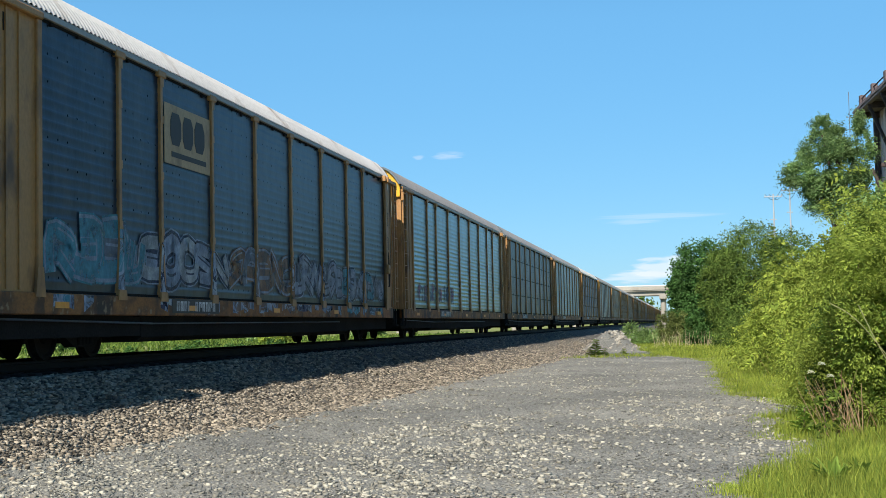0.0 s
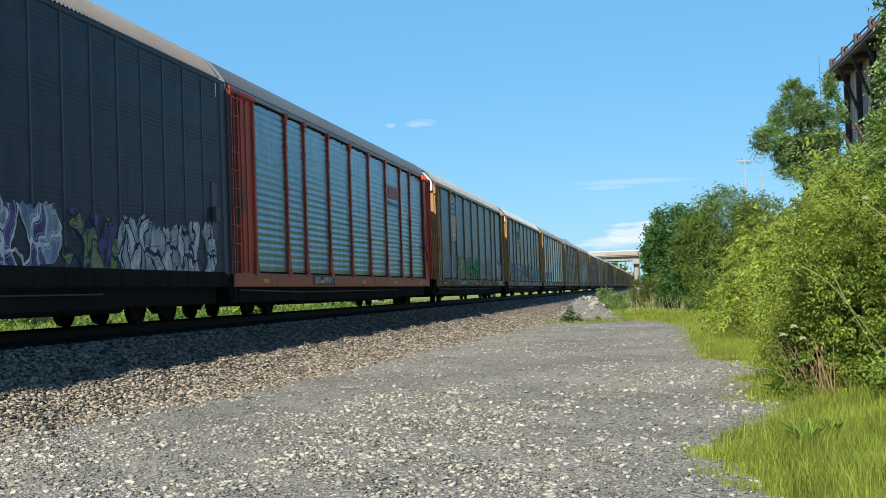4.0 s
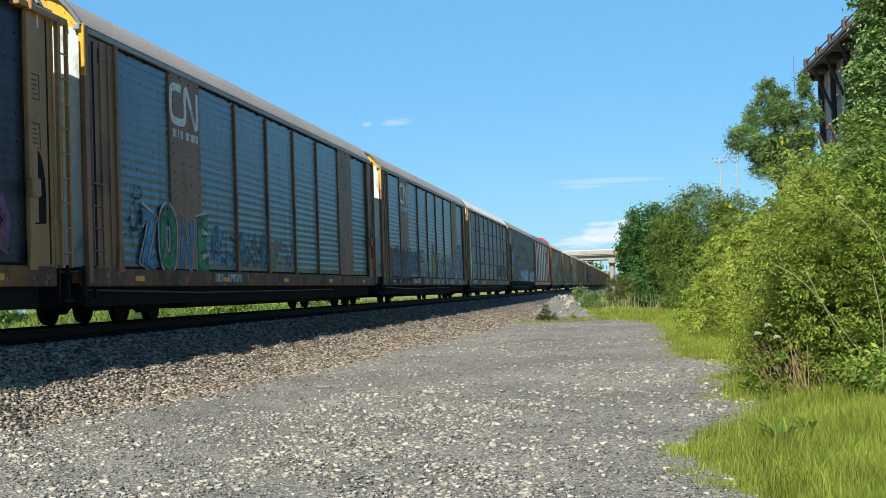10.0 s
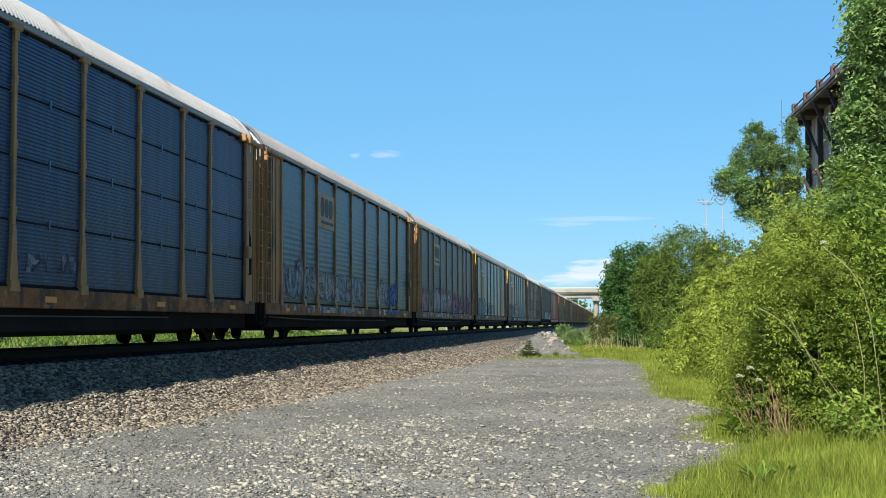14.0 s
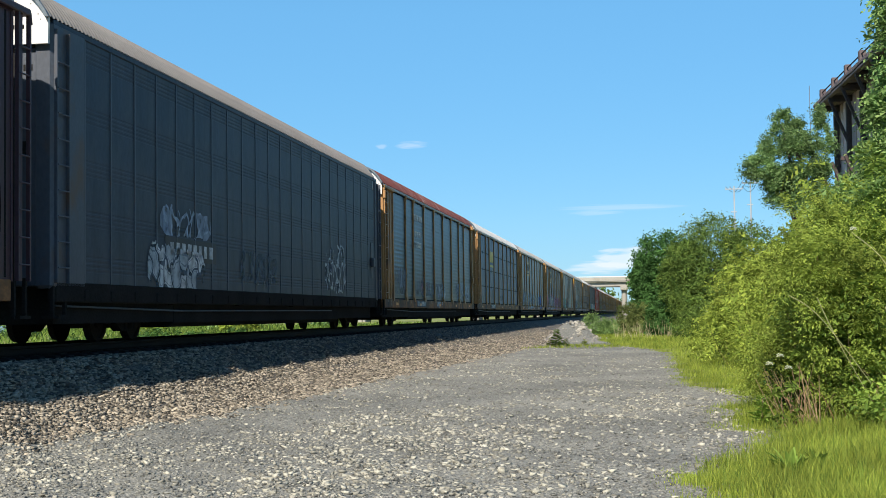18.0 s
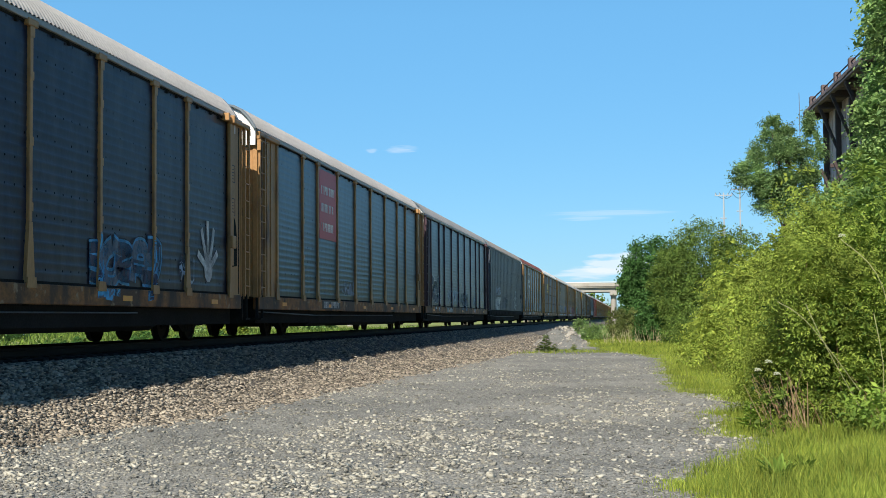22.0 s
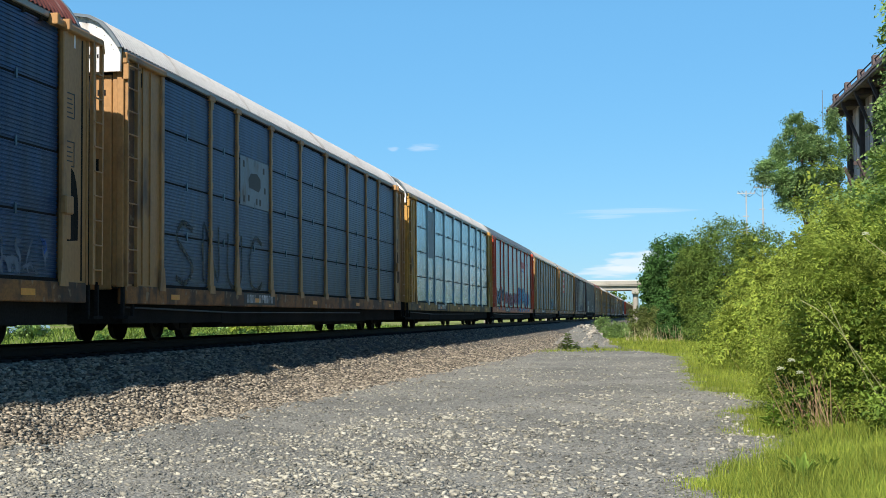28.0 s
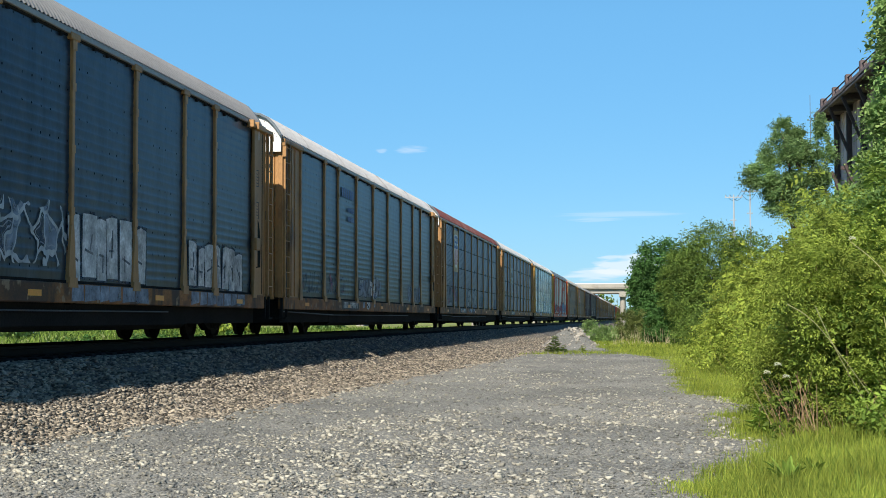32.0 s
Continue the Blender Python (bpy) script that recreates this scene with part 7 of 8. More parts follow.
CARS = {
    -6: ("plated", "brown", "zinc", zinc, TAN, "white", (), ()), -5: ("sectioned", "tan", "white", zinc_blue, TAN, "white", (), ()), -4: ("ribbed", "tan", "zinc", zinc, TAN, "white", (), ()),
    -3: ("sectioned", "tan", "zinc", zinc_dull, TAN, "white", (), ()),
    -2: ("ribbed", "tan", "zinc", zinc_bright, "autorack railcar with close posts, bright panels and a yellow roof end", "yellow", (), ((3.5, 12, 1.35, 2.1, "plum", "slate", "slate", 1),)),
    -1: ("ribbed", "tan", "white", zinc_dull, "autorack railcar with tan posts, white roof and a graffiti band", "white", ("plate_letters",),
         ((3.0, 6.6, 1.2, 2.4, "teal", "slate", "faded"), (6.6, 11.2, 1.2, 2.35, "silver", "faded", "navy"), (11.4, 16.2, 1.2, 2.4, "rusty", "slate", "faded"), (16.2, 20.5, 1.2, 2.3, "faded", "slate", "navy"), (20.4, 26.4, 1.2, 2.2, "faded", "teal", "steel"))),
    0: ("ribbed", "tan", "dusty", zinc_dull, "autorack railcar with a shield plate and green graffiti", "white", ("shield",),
        ((3.1, 7.4, 1.15, 2.4, "silver", "faded", "faded", 1), (7.8, 10.2, 1.15, 2.3, "lime", "cream", "slate"), (10.4, 16.0, 1.12, 2.2, "green", "green", "ink"), (16.6, 21.6, 1.2, 2.25, "faded", "silver", "slate", 1), (23.9, 26.5, 1.12, 2.3, "white", "faded", "blue"))),
    1: ("ribbed", "red", "steel", zinc_bright, "orange-red autorack railcar with bright ribbed panels", "white", ("red_letters",), ()),
    2: ("smooth", "grey", "ash", steel_grey, "slate-grey smooth-sided autorack railcar with bright graffiti", "white", ("yellow_bars",),
        ((2.2, 3.4, 2.3, 3.5, "white", "faded", "blue"), (4.9, 6.7, 1.1, 2.3, "navy", "steel", "slate"), (6.6, 10.4, 0.98, 2.3, "teal", "steel", "navy"), (10.4, 14.0, 1.02, 2.2, "white", "azure", "navy"), (10.2, 14.2, 0.95, 1.35, "lime", "green", "green"), (14.3, 19.2, 1.0, 2.25, "faded", "purple", "white"), (19.2, 21.6, 0.95, 2.1, "lime", "purple", "navy"), (21.5, 27.0, 0.96, 2.1, "silver", "white", "navy"))),
    3: ("sectioned", "tan", "white", zinc_blue, "autorack railcar with dark blue sectioned panels and a white roof", "white", ("cream_sign", "pale_corner"),
        ((3.0, 5.5, 1.2, 2.2, "faded", "silver", "faded"), (7.6, 10.2, 1.2, 2.2, "faded", "slate", "silver"), (10.5, 13, 1.25, 2.15, "slate", "faded", "silver", 1), (18.2, 26.4, 1.2, 2.2, "navy", "plum", "faded"))),
    4: ("plated", "brown", "zinc", zinc, "brown autorack railcar with wide plates and white block graffiti", "yellow", ("white_worm",), ()),
    5: ("plated", "brown", "zinc", zinc, "brown autorack railcar with wide plates and a yellow end", "yellow", ("white_worm",),
        ((8.1, 13, 1.15, 2.15, "azure", "teal", "navy", 1), (13, 15.8, 1.2, 2.0, "lime", "plum", "slate", 1), (2.9, 3.9, 1.4, 2.7, "ink", "ink", "ink", 1))),
    6: ("ribbed", "tan", "dusty", zinc_navy, "autorack railcar with dark panels and pink graffiti", "white", ("plate_letters",),
        ((3.0, 7.6, 1.15, 2.4, "slate", "pink", "faded"), (7.4, 14.9, 1.3, 2.6, "pink", "plum", "plum", 1), (7.4, 14.6, 1.1, 2.3, "silver", "faded", "purple"), (14.5, 17.2, 1.1, 2.1, "pink", "plum", "ink"), (17, 26, 1.1, 2.25, "plum", "pink", "purple"))),
    7: ("ribbed", "tan", "dusty", zinc_dull, "autorack railcar with tan posts and pale graffiti", "white", ("plate_letters",),
        ((2.95, 7.2, 1.2, 2.35, "faded", "silver", "steel"), (7.7, 11, 1.2, 2.25, "silver", "faded", "navy"), (10.8, 15.6, 1.2, 2.2, "faded", "silver", "slate"), (18.8, 21, 1.15, 2.3, "silver", "white", "navy"), (20.8, 23.8, 1.15, 2.2, "blue", "blue", "navy"))),
    8: ("sectioned", "tan", "white", zinc_blue, "autorack railcar with blue sectioned panels and yellow letter shapes", "white", ("yellow_letters",), ((13.4, 15.8, 1.3, 1.7, "silver", "navy", "navy", 1),)),
    9: ("ribbed", "tan", "rust", zinc_dull, "autorack railcar with a rusted red roof and white lettering", "white", ("white_words",),
        ((3.1, 6.2, 1.2, 2.4, "faded", "slate", "slate", 1), (7.9, 13, 1.2, 2.0, "plum", "slate", "slate", 1), (13.7, 16.6, 1.15, 1.9, "silver", "faded", "slate"), (20.5, 26, 1.15, 2.2, "faded", "slate", "faded", 1))),
    10: ("smooth", "grey", "ash", steel_grey, "slate-grey smooth-sided autorack railcar", "white", (), ((4.9, 8.4, 0.98, 2.0, "white", "silver", "steel"), (5.6, 8.8, 2.1, 2.8, "faded", "faded", "faded", 1), (11, 14.5, 1.2, 2.1, "steel", "steel", "steel", 1), (19.7, 22.6, 1.1, 2.7, "steel", "steel", "silver", 1))),
    11: ("ribbed", "purple", "zinc", zinc_dull, "autorack railcar with dark maroon posts and outlined graffiti", "white", (),
         ((2.95, 5.7, 1.15, 2.55, "steel", "navy", "white"), (8.6, 14, 1.2, 2.1, "faded", "slate", "faded", 1), (14.3, 17.6, 1.1, 2.0, "steel", "steel", "faded"), (20.2, 21.2, 1.2, 1.8, "faded", "silver", "faded"))),
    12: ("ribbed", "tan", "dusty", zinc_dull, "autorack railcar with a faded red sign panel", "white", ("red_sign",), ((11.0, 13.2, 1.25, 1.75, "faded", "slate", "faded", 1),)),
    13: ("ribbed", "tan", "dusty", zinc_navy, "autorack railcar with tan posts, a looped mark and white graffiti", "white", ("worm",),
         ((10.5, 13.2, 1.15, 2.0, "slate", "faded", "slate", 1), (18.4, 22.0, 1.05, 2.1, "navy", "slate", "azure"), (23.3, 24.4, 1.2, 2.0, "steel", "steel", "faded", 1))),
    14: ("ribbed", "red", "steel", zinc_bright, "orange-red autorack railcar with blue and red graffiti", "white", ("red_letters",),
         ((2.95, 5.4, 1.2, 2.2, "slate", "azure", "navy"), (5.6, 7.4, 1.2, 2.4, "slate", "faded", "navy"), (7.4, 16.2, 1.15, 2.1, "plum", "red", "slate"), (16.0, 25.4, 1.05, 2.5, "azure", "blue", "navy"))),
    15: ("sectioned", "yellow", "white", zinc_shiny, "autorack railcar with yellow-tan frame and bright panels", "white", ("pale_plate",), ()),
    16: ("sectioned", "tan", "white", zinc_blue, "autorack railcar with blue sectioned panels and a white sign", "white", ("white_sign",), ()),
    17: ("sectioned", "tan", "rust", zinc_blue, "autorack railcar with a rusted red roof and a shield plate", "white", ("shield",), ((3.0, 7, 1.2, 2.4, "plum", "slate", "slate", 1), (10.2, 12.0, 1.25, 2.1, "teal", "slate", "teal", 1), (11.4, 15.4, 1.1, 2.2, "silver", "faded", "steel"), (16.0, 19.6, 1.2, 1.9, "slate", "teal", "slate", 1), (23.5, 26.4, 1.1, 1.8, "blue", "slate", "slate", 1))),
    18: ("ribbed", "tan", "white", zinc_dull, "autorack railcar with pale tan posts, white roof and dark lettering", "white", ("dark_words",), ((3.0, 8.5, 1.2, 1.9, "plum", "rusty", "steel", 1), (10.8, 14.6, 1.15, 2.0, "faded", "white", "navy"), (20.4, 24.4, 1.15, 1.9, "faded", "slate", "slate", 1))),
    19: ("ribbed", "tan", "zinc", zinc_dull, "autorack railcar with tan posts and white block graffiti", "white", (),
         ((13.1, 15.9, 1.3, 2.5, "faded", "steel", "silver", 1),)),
    20: ("ribbed", "tan", "zinc", zinc, TAN, "white", (), ()),
}
TRAIN = []


def build_train():
    bank = {}
    for k in range(-24, 21):
        front = COUPLINGS.get(k, 73.1 - 28.6 * (k + 2) if k < 0 else 15.5 - 28.46 * k)
        back = COUPLINGS.get(k + 1, front - 28.5)
        mid = (front + back) / 2 + SHIFT.get(k, 0)
        if k in CARS:
            car = build_car(*CARS[k])
            bank[k] = car
            if k == 0:
                orange_sill(car)
            if k == 4:
                ground_colours(car)
            if k == 5:
                bubble(car, "ZONE", 3.3, 8.0, 0.95, 2.35, ("azure", "green", "azure", "green"), "ink", "white", SIDE - 0.024)
            if k == 13:
                splayed_mark(car, 25.3, 1.6, 1.0, "white")
            if k == 19:
                slabs(car, 16.0, 19.7, 1.1, 2.35, 7)
                slabs(car, 22.1, 26.3, 1.1, 2.15, 9)
            if k == 16:
                script(car, "SNUC", 3.2, 9.9, 1.15, 2.4, "soot", 0.06)
        else:
            car = None
        TRAIN.append([car, mid, k])
    for row in TRAIN:
        if row[0] is None:
            row[0] = copy_thing(bank[(-3, -4, -5, -6)[row[2] % 4]], pose(TRACK_X, row[1], RAIL_Z))


build_train()


# ---- loose stones ----
def stone_field(name, label, mat, x, y, r, low=0.35):
    """Many small angular stones lying on the ground."""
    n = len(x)
    base = np.array([(a, b, c) for c in (-1, 1) for b in (-1, 1) for a in (-1, 1)], float) * 0.62
    tri = np.array([(0, 2, 3, 1), (4, 5, 7, 6), (0, 1, 5, 4), (2, 6, 7, 3), (0, 4, 6, 2), (1, 3, 7, 5)])
    V = base[None] * (1 + 0.3 * rng.normal(size=(n, 8, 1))) + 0.16 * rng.normal(size=(n, 8, 3))
    V *= r[:, None, None] * np.stack([0.8 + 0.4 * rng.random(n), 0.75 + 0.35 * rng.random(n), low + 0.35 * rng.random(n)], -1)[:, None, :]
    a = rng.random(n) * 6.283
    c, s_ = np.cos(a)[:, None], np.sin(a)[:, None]
    X, Y = V[..., 0] * c - V[..., 1] * s_, V[..., 0] * s_ + V[..., 1] * c
    tilt = (rng.random((n, 1)) - 0.5) * 0.5
    Z = V[..., 2] + X * tilt
    z = ground_height(x, y) + r * 0.22
    P = np.stack([X + x[:, None], Y + y[:, None], Z + z[:, None]], -1).reshape(-1, 3)
    F = (tri[None] + (np.arange(n) * 8)[:, None, None]).reshape(-1, 4)
    return tagged(new(name, raw_mesh(name, P, F, mat)), label, "stones", kind="stuff")


def depths(n, near, far, power=1.6):
    """Distances along the yard, thicker near at hand."""
    u = rng.random(n)
    q = 1 - power
    return (near ** q + u * (far ** q - near ** q)) ** (1 / q)


pale_stone = material("pale_limestone", (0.345, 0.33, 0.272), 0.9, 0, 0.2, 12, 3, 0.3, island=0.45)
grey_stone = material("grey_crushed_stone", (0.19, 0.19, 0.17), 0.9, 0, 0.2, 12, 3, 0.3, island=0.45)
ballast_stone = material("brownish_ballast_stone", (0.25, 0.216, 0.166), 0.9, 0, 0.25, 12, 3, 0.3, island=0.85)


def build_stones():
    y = depths(44000, 7.5, 62)
    x = -7.6 + rng.random(len(y)) * 9.6
    ok = (x > along(TOE, y) + 0.2 * rng.random(len(y))) & (x < along(GRASS_EDGE, y) + wobble(x, y) * 0.3 + 0.4)
    patch = np.sin(x * 0.9 + 1.2) * np.sin(y * 0.35 + x * 0.4) + 0.6 * np.sin(x * 2.3 - y * 0.8)
    ok &= rng.random(len(y)) < np.clip(0.4 + 0.55 * patch + 0.5 * np.exp(-((x + 2.6) / 1.6) ** 2 - ((y - 13) / 6) ** 2), 0.1, 1)
    x, y = x[ok], y[ok]
    stone_field("pale_gravel_stones", "pale limestone pieces scattered over the grey gravel", pale_stone, x, y, 0.0105 + 0.03 * rng.random(len(x)) ** 3.0, 0.42)
    y = depths(42000, 7.5, 50)
    x = -7.6 + rng.random(len(y)) * 9.6
    ok = (x > along(TOE, y)) & (x < along(GRASS_EDGE, y) + wobble(x, y) * 0.3 + 0.5)
    x, y = x[ok], y[ok]
    stone_field("grey_gravel_stones", "small grey crushed stones of the yard", grey_stone, x, y, 0.008 + 0.02 * rng.random(len(x)) ** 2)
    y = depths(50000, 12, 110, 1.4)
    toe = along(TOE, y)
    x = toe + 0.25 - rng.random(len(y)) * (toe + 0.25 + 10.0)
    x += np.where(rng.random(len(y)) < 0.08, rng.random(len(y)) * 0.8, 0)
    stone_field("ballast_stones", "brownish crushed ballast stones on the slope below the track", ballast_stone, x, y, 0.018 + 0.028 * rng.random(len(x)))


build_stones()


# ---- grass ----
def grass_field(name, label, x, y, height, lean=0.5, width=0.006, mat=None):
    n = len(x)
    z = ground_height(x, y) - 0.01
    a = rng.random(n) * 6.283
    h = height * (0.5 + 0.8 * rng.random(n))
    dx, dy = np.cos(a), np.sin(a)
    b = rng.random(n) * 6.283
    bx, by = np.cos(b) * h * lean, np.sin(b) * h * lean
    w = width * (0.7 + 0.7 * rng.random(n)) * (1 + y / 60)
    rows = []
    for f, ww, bend in ((0, 1, 0), (0.55, 0.8, 0.25), (1.0, 0.12, 1.0)):
        cx, cy, cz = x + bx * bend, y + by * bend, z + h * f * (1 - 0.15 * bend)
        rows += [np.stack([cx - dx * w * ww, cy - dy * w * ww, cz], -1), np.stack([cx + dx * w * ww, cy + dy * w * ww, cz], -1)]
    V = np.stack(rows, 1).reshape(-1, 3)
    k = np.arange(n)[:, None] * 6
    F = np.concatenate([k + np.array([[0, 1, 3, 2]]), k + np.array([[2, 3, 5, 4]])], 0)
    return tagged(new(name, raw_mesh(name, V, F, mat or grass_blade)), label, "grass", kind="stuff")


def build_grass():
    y = depths(165000, 8, 60, 1.9)
    d = rng.random(len(y)) ** 1.2 * 5.0 - 0.12
    ok = rng.random(len(y)) < np.clip(d / 0.45 + 0.12 + 0.5 * np.sin(y * 5.3 + d * 9) * np.sin(d * 7 - y * 2.1), 0.06, 1)
    y, d = y[ok], d[ok]
    x = along(GRASS_EDGE, y) + wobble(0, y) * 0.3 + d
    tall = np.clip((d + 0.3) / 0.9, 0.3, 1) * (0.75 + 0.3 * np.sin(x * 3.1) * np.sin(y * 2.3))
    grass_field("verge_grass", "lush yellow-green grass along the edge of the gravel", x, y, (0.1 + 0.16 * rng.random(len(y))) * tall, 0.32, 0.0027)
    y = depths(9000, 8, 40, 1.9)
    d = 0.25 + rng.random(len(y)) * 3.5
    x = along(GRASS_EDGE, y) + d
    grass_field("tall_grass", "taller pale grass blades among the verge grass", x, y, 0.24 + 0.12 * rng.random(len(y)), 0.3, 0.0024)
    y = 58.5 + rng.normal(size=1700) * 1.2 + 4 * rng.random(1700)
    x = -4.6 + rng.random(len(y)) * 4.4 + 0.25 * (y - 60)
    grass_field("sparse_grass", "thin low grass growing through the gravel", x, y, 0.12 + 0 * y, 0.5, 0.005)
    y = 55 + rng.random(22000) * 45
    x = along(GRASS_EDGE, y) + rng.random(len(y)) * 7
    grass_field("far_verge_grass", "pale grass before the scrub", x, y, 0.2 + 0 * y, 0.4, 0.005)
    y = -20 + rng.random(34000) * 220
    x = -16 - rng.random(len(y)) ** 1.5 * 70
    grass_field("field_grass", "uneven green meadow grass and weeds beyond the track", x, y, 0.3 + 0.35 * np.clip(np.sin(y * 1.3 + 2 * np.sin(y * 0.37)) * np.sin(x * 0.9 + y * 0.61), 0, 1), 0.45, 0.02, meadow_blade)


build_grass()


# ---- wooden trestle ----
old_wood = material("weathered_brown_timber", (0.17, 0.132, 0.13), 0.85, 0, 0.35, 3, 0.8, 0.4, stretch=(1, 1, 0.15), obrand=0.35)


pole_mat = material("pale_grey_pole", (0.33, 0.37, 0.42), 0.8, 0, 0.15, 3, 0.3, 0.2)
mast_mat = material("dull_mast_steel", (0.14, 0.16, 0.19), 0.6, 0.3, 0.1, 3, 1, 0)
wall_wood = material("mauve_grey_boards", (0.55, 0.44, 0.41), 0.9, 0, 0.3, 3, 0.8, 0.4, stretch=(1, 1, 0.15), obrand=0.3)
stub_wood = material("grey_post_ends", (0.13, 0.1, 0.1), 0.9, 0, 0.3, 3, 0.8, 0.3)
dark_wood = material("dark_brown_braces", (0.07, 0.05, 0.047), 0.9, 0, 0.3, 3, 0.8, 0.3)


def build_trestle():
    t = thing("timber_trestle", "tall weathered timber wall with a braced walkway along its top", "trestle", pose(7.5, 60, 0, 0, 0, 1.8) @ pose(-7.5, -60, 0))
    x0, z, far, near = 7.5, 10.3, 60.0, 26.0
    n = int((far - near) / 0.5)
    for i in range(n):
        y = near + i * 0.5
        part("deck_plank", shared("deck_plank", "deck_plank", lambda: Shape().box(0, 5.5, 0, 0.47, 0, 0.1, 0.01), old_wood), t, pose(x0, y, z - 0.1 + 0.02 * math.sin(i * 5.1)))
    part("edge_beam", Shape().box(x0 + 0.02, x0 + 0.2, near, far, z - 0.22, z - 0.11, 0.02).mesh("edge_beam", old_wood), t)
    part("kerb_beam", Shape().box(x0 + 0.05, x0 + 0.2, near, far, z + 0.005, z + 0.08, 0.02).mesh("kerb_beam", old_wood), t)
    y = far - 0.6
    while y > near:
        part("stub_post", shared("stub", "stub_post", lambda: Shape().box(-0.12, 0.12, -0.16, 0.16, 0.0, 0.6, 0.015), stub_wood), t, pose(x0 + 0.34, y, z))
        part("leg", shared("leg", "leg", lambda: Shape().box(-0.1, 0.1, -0.12, 0.12, 0, z - 0.4, 0.02), dark_wood), t, pose(x0 + 0.86, y, 0))
        part("cross_beam", shared("xbeam", "cross_beam", lambda: Shape().box(-0.2, 5.3, -0.1, 0.1, -0.36, -0.11, 0.02), dark_wood), t, pose(x0 + 0.27, y, z - 0.01))
        part("brace", shared("brace", "brace", lambda: Shape().box(-0.06, 0.06, -0.07, 0.07, -1.1, 1.1, 0.012), dark_wood), t, pose(x0 + 0.55, y, z - 1.35, 0, -22, 0))
        part("strut", shared("strut", "strut", lambda: Shape().box(0, 0.5, -0.07, 0.07, -0.08, 0.08, 0.012), dark_wood), t, pose(x0 + 0.5, y, z - 2.7))
        part("brace", shared("brace", "brace", lambda: Shape().box(-0.06, 0.06, -0.07, 0.07, -1.1, 1.1, 0.012), dark_wood), t, pose(x0 + 0.55, y, z - 3.85, 0, -22, 0))
        part("strut", shared("strut", "strut", lambda: Shape().box(0, 0.5, -0.07, 0.07, -0.08, 0.08, 0.012), dark_wood), t, pose(x0 + 0.5, y, z - 5.2))
        y -= 2.9
    for zz in (0.28, 0.46):
        part("guard_rail", Shape().tube((x0 + 0.3, near, z + zz), (x0 + 0.3, far, z + zz), 0.03, None, 6).mesh("guard_rail", dark_wood), t)
    for i in range(int((far - near) / 0.62)):
        part("wall_plank", shared("wall_plank", "wall_plank", lambda: Shape().box(0, 0.08, 0, 0.6, 0, z - 0.12, 0.012), wall_wood), t, pose(x0 + 0.98 + 0.03 * (i % 3), far - 0.62 - i * 0.62, 0))
    for i in range(6):
        part("end_plank", shared("end_plank", "end_plank", lambda: Shape().box(0, 0.66, -0.04, 0.04, 0, z - 0.12, 0.012), wall_wood), t, pose(x0 + 1.1 + i * 0.68, far - 0.08, 0))
    mast = thing("antenna_mast", "thin grey lattice antenna mast behind the trestle", "antenna", pose(8.6, 70, 0))
    part("mast", Shape().tube((0, 0, 0), (0, 0, 12.8), 0.03, 0.015, 6).mesh("mast", mast_mat), mast)
    for zz in (9.5, 10.2, 10.9, 11.5):
        part("rung", Shape().tube((-0.15, 0, zz), (0.15, 0, zz), 0.01, None, 5).mesh("rung", mast_mat), mast)


build_trestle()

# ---- power poles ----


def power_pole(x, y, h, group="power poles"):
    p = thing("power_pole", "tall pale utility pole with crossarms and insulators", "power pole", pose(x, y, 0), group)
    part("pole", Shape().tube((0, 0, 0), (0, 0, h), 0.16, 0.1, 10).mesh("pole", pole_mat), p)
    part("crossarm", Shape().box(-1.2, 1.2, -0.08, 0.08, h - 0.45, h - 0.3, 0.02).mesh("crossarm", pole_mat), p)
    part("crossarm", Shape().box(-0.5, 0.35, -0.08, 0.08, h - 3.6, h - 3.45, 0.02).mesh("crossarm", pole_mat), p)
    for a in (-1.1, -0.55, 0.55, 1.1):
        part("insulator", Shape().tube((a, 0, h - 0.3), (a, 0, h - 0.05), 0.06, 0.04, 8).mesh("insulator", pole_mat), p)


power_pole(12.9, 190, 18.6)
power_pole(15.9, 200, 20.3)
wires = thing("power_lines", "thin grey overhead wires between the utility poles", "wires")
for a in (-1.1, -0.55, 1.1):
    pts = [(12.9 + a + (3.0 + 40 * 0) * u, 190 + 10 * u, 18.6 + 1.7 * u - 1.2 * math.sin(math.pi * u)) for u in [i / 8 for i in range(9)]]
    w = Shape()
    for p, q in zip(pts[:-1], pts[1:]):
        w.tube(p, q, 0.03, None, 5, False)
    part("wire", w.mesh("wire", iron), wires)

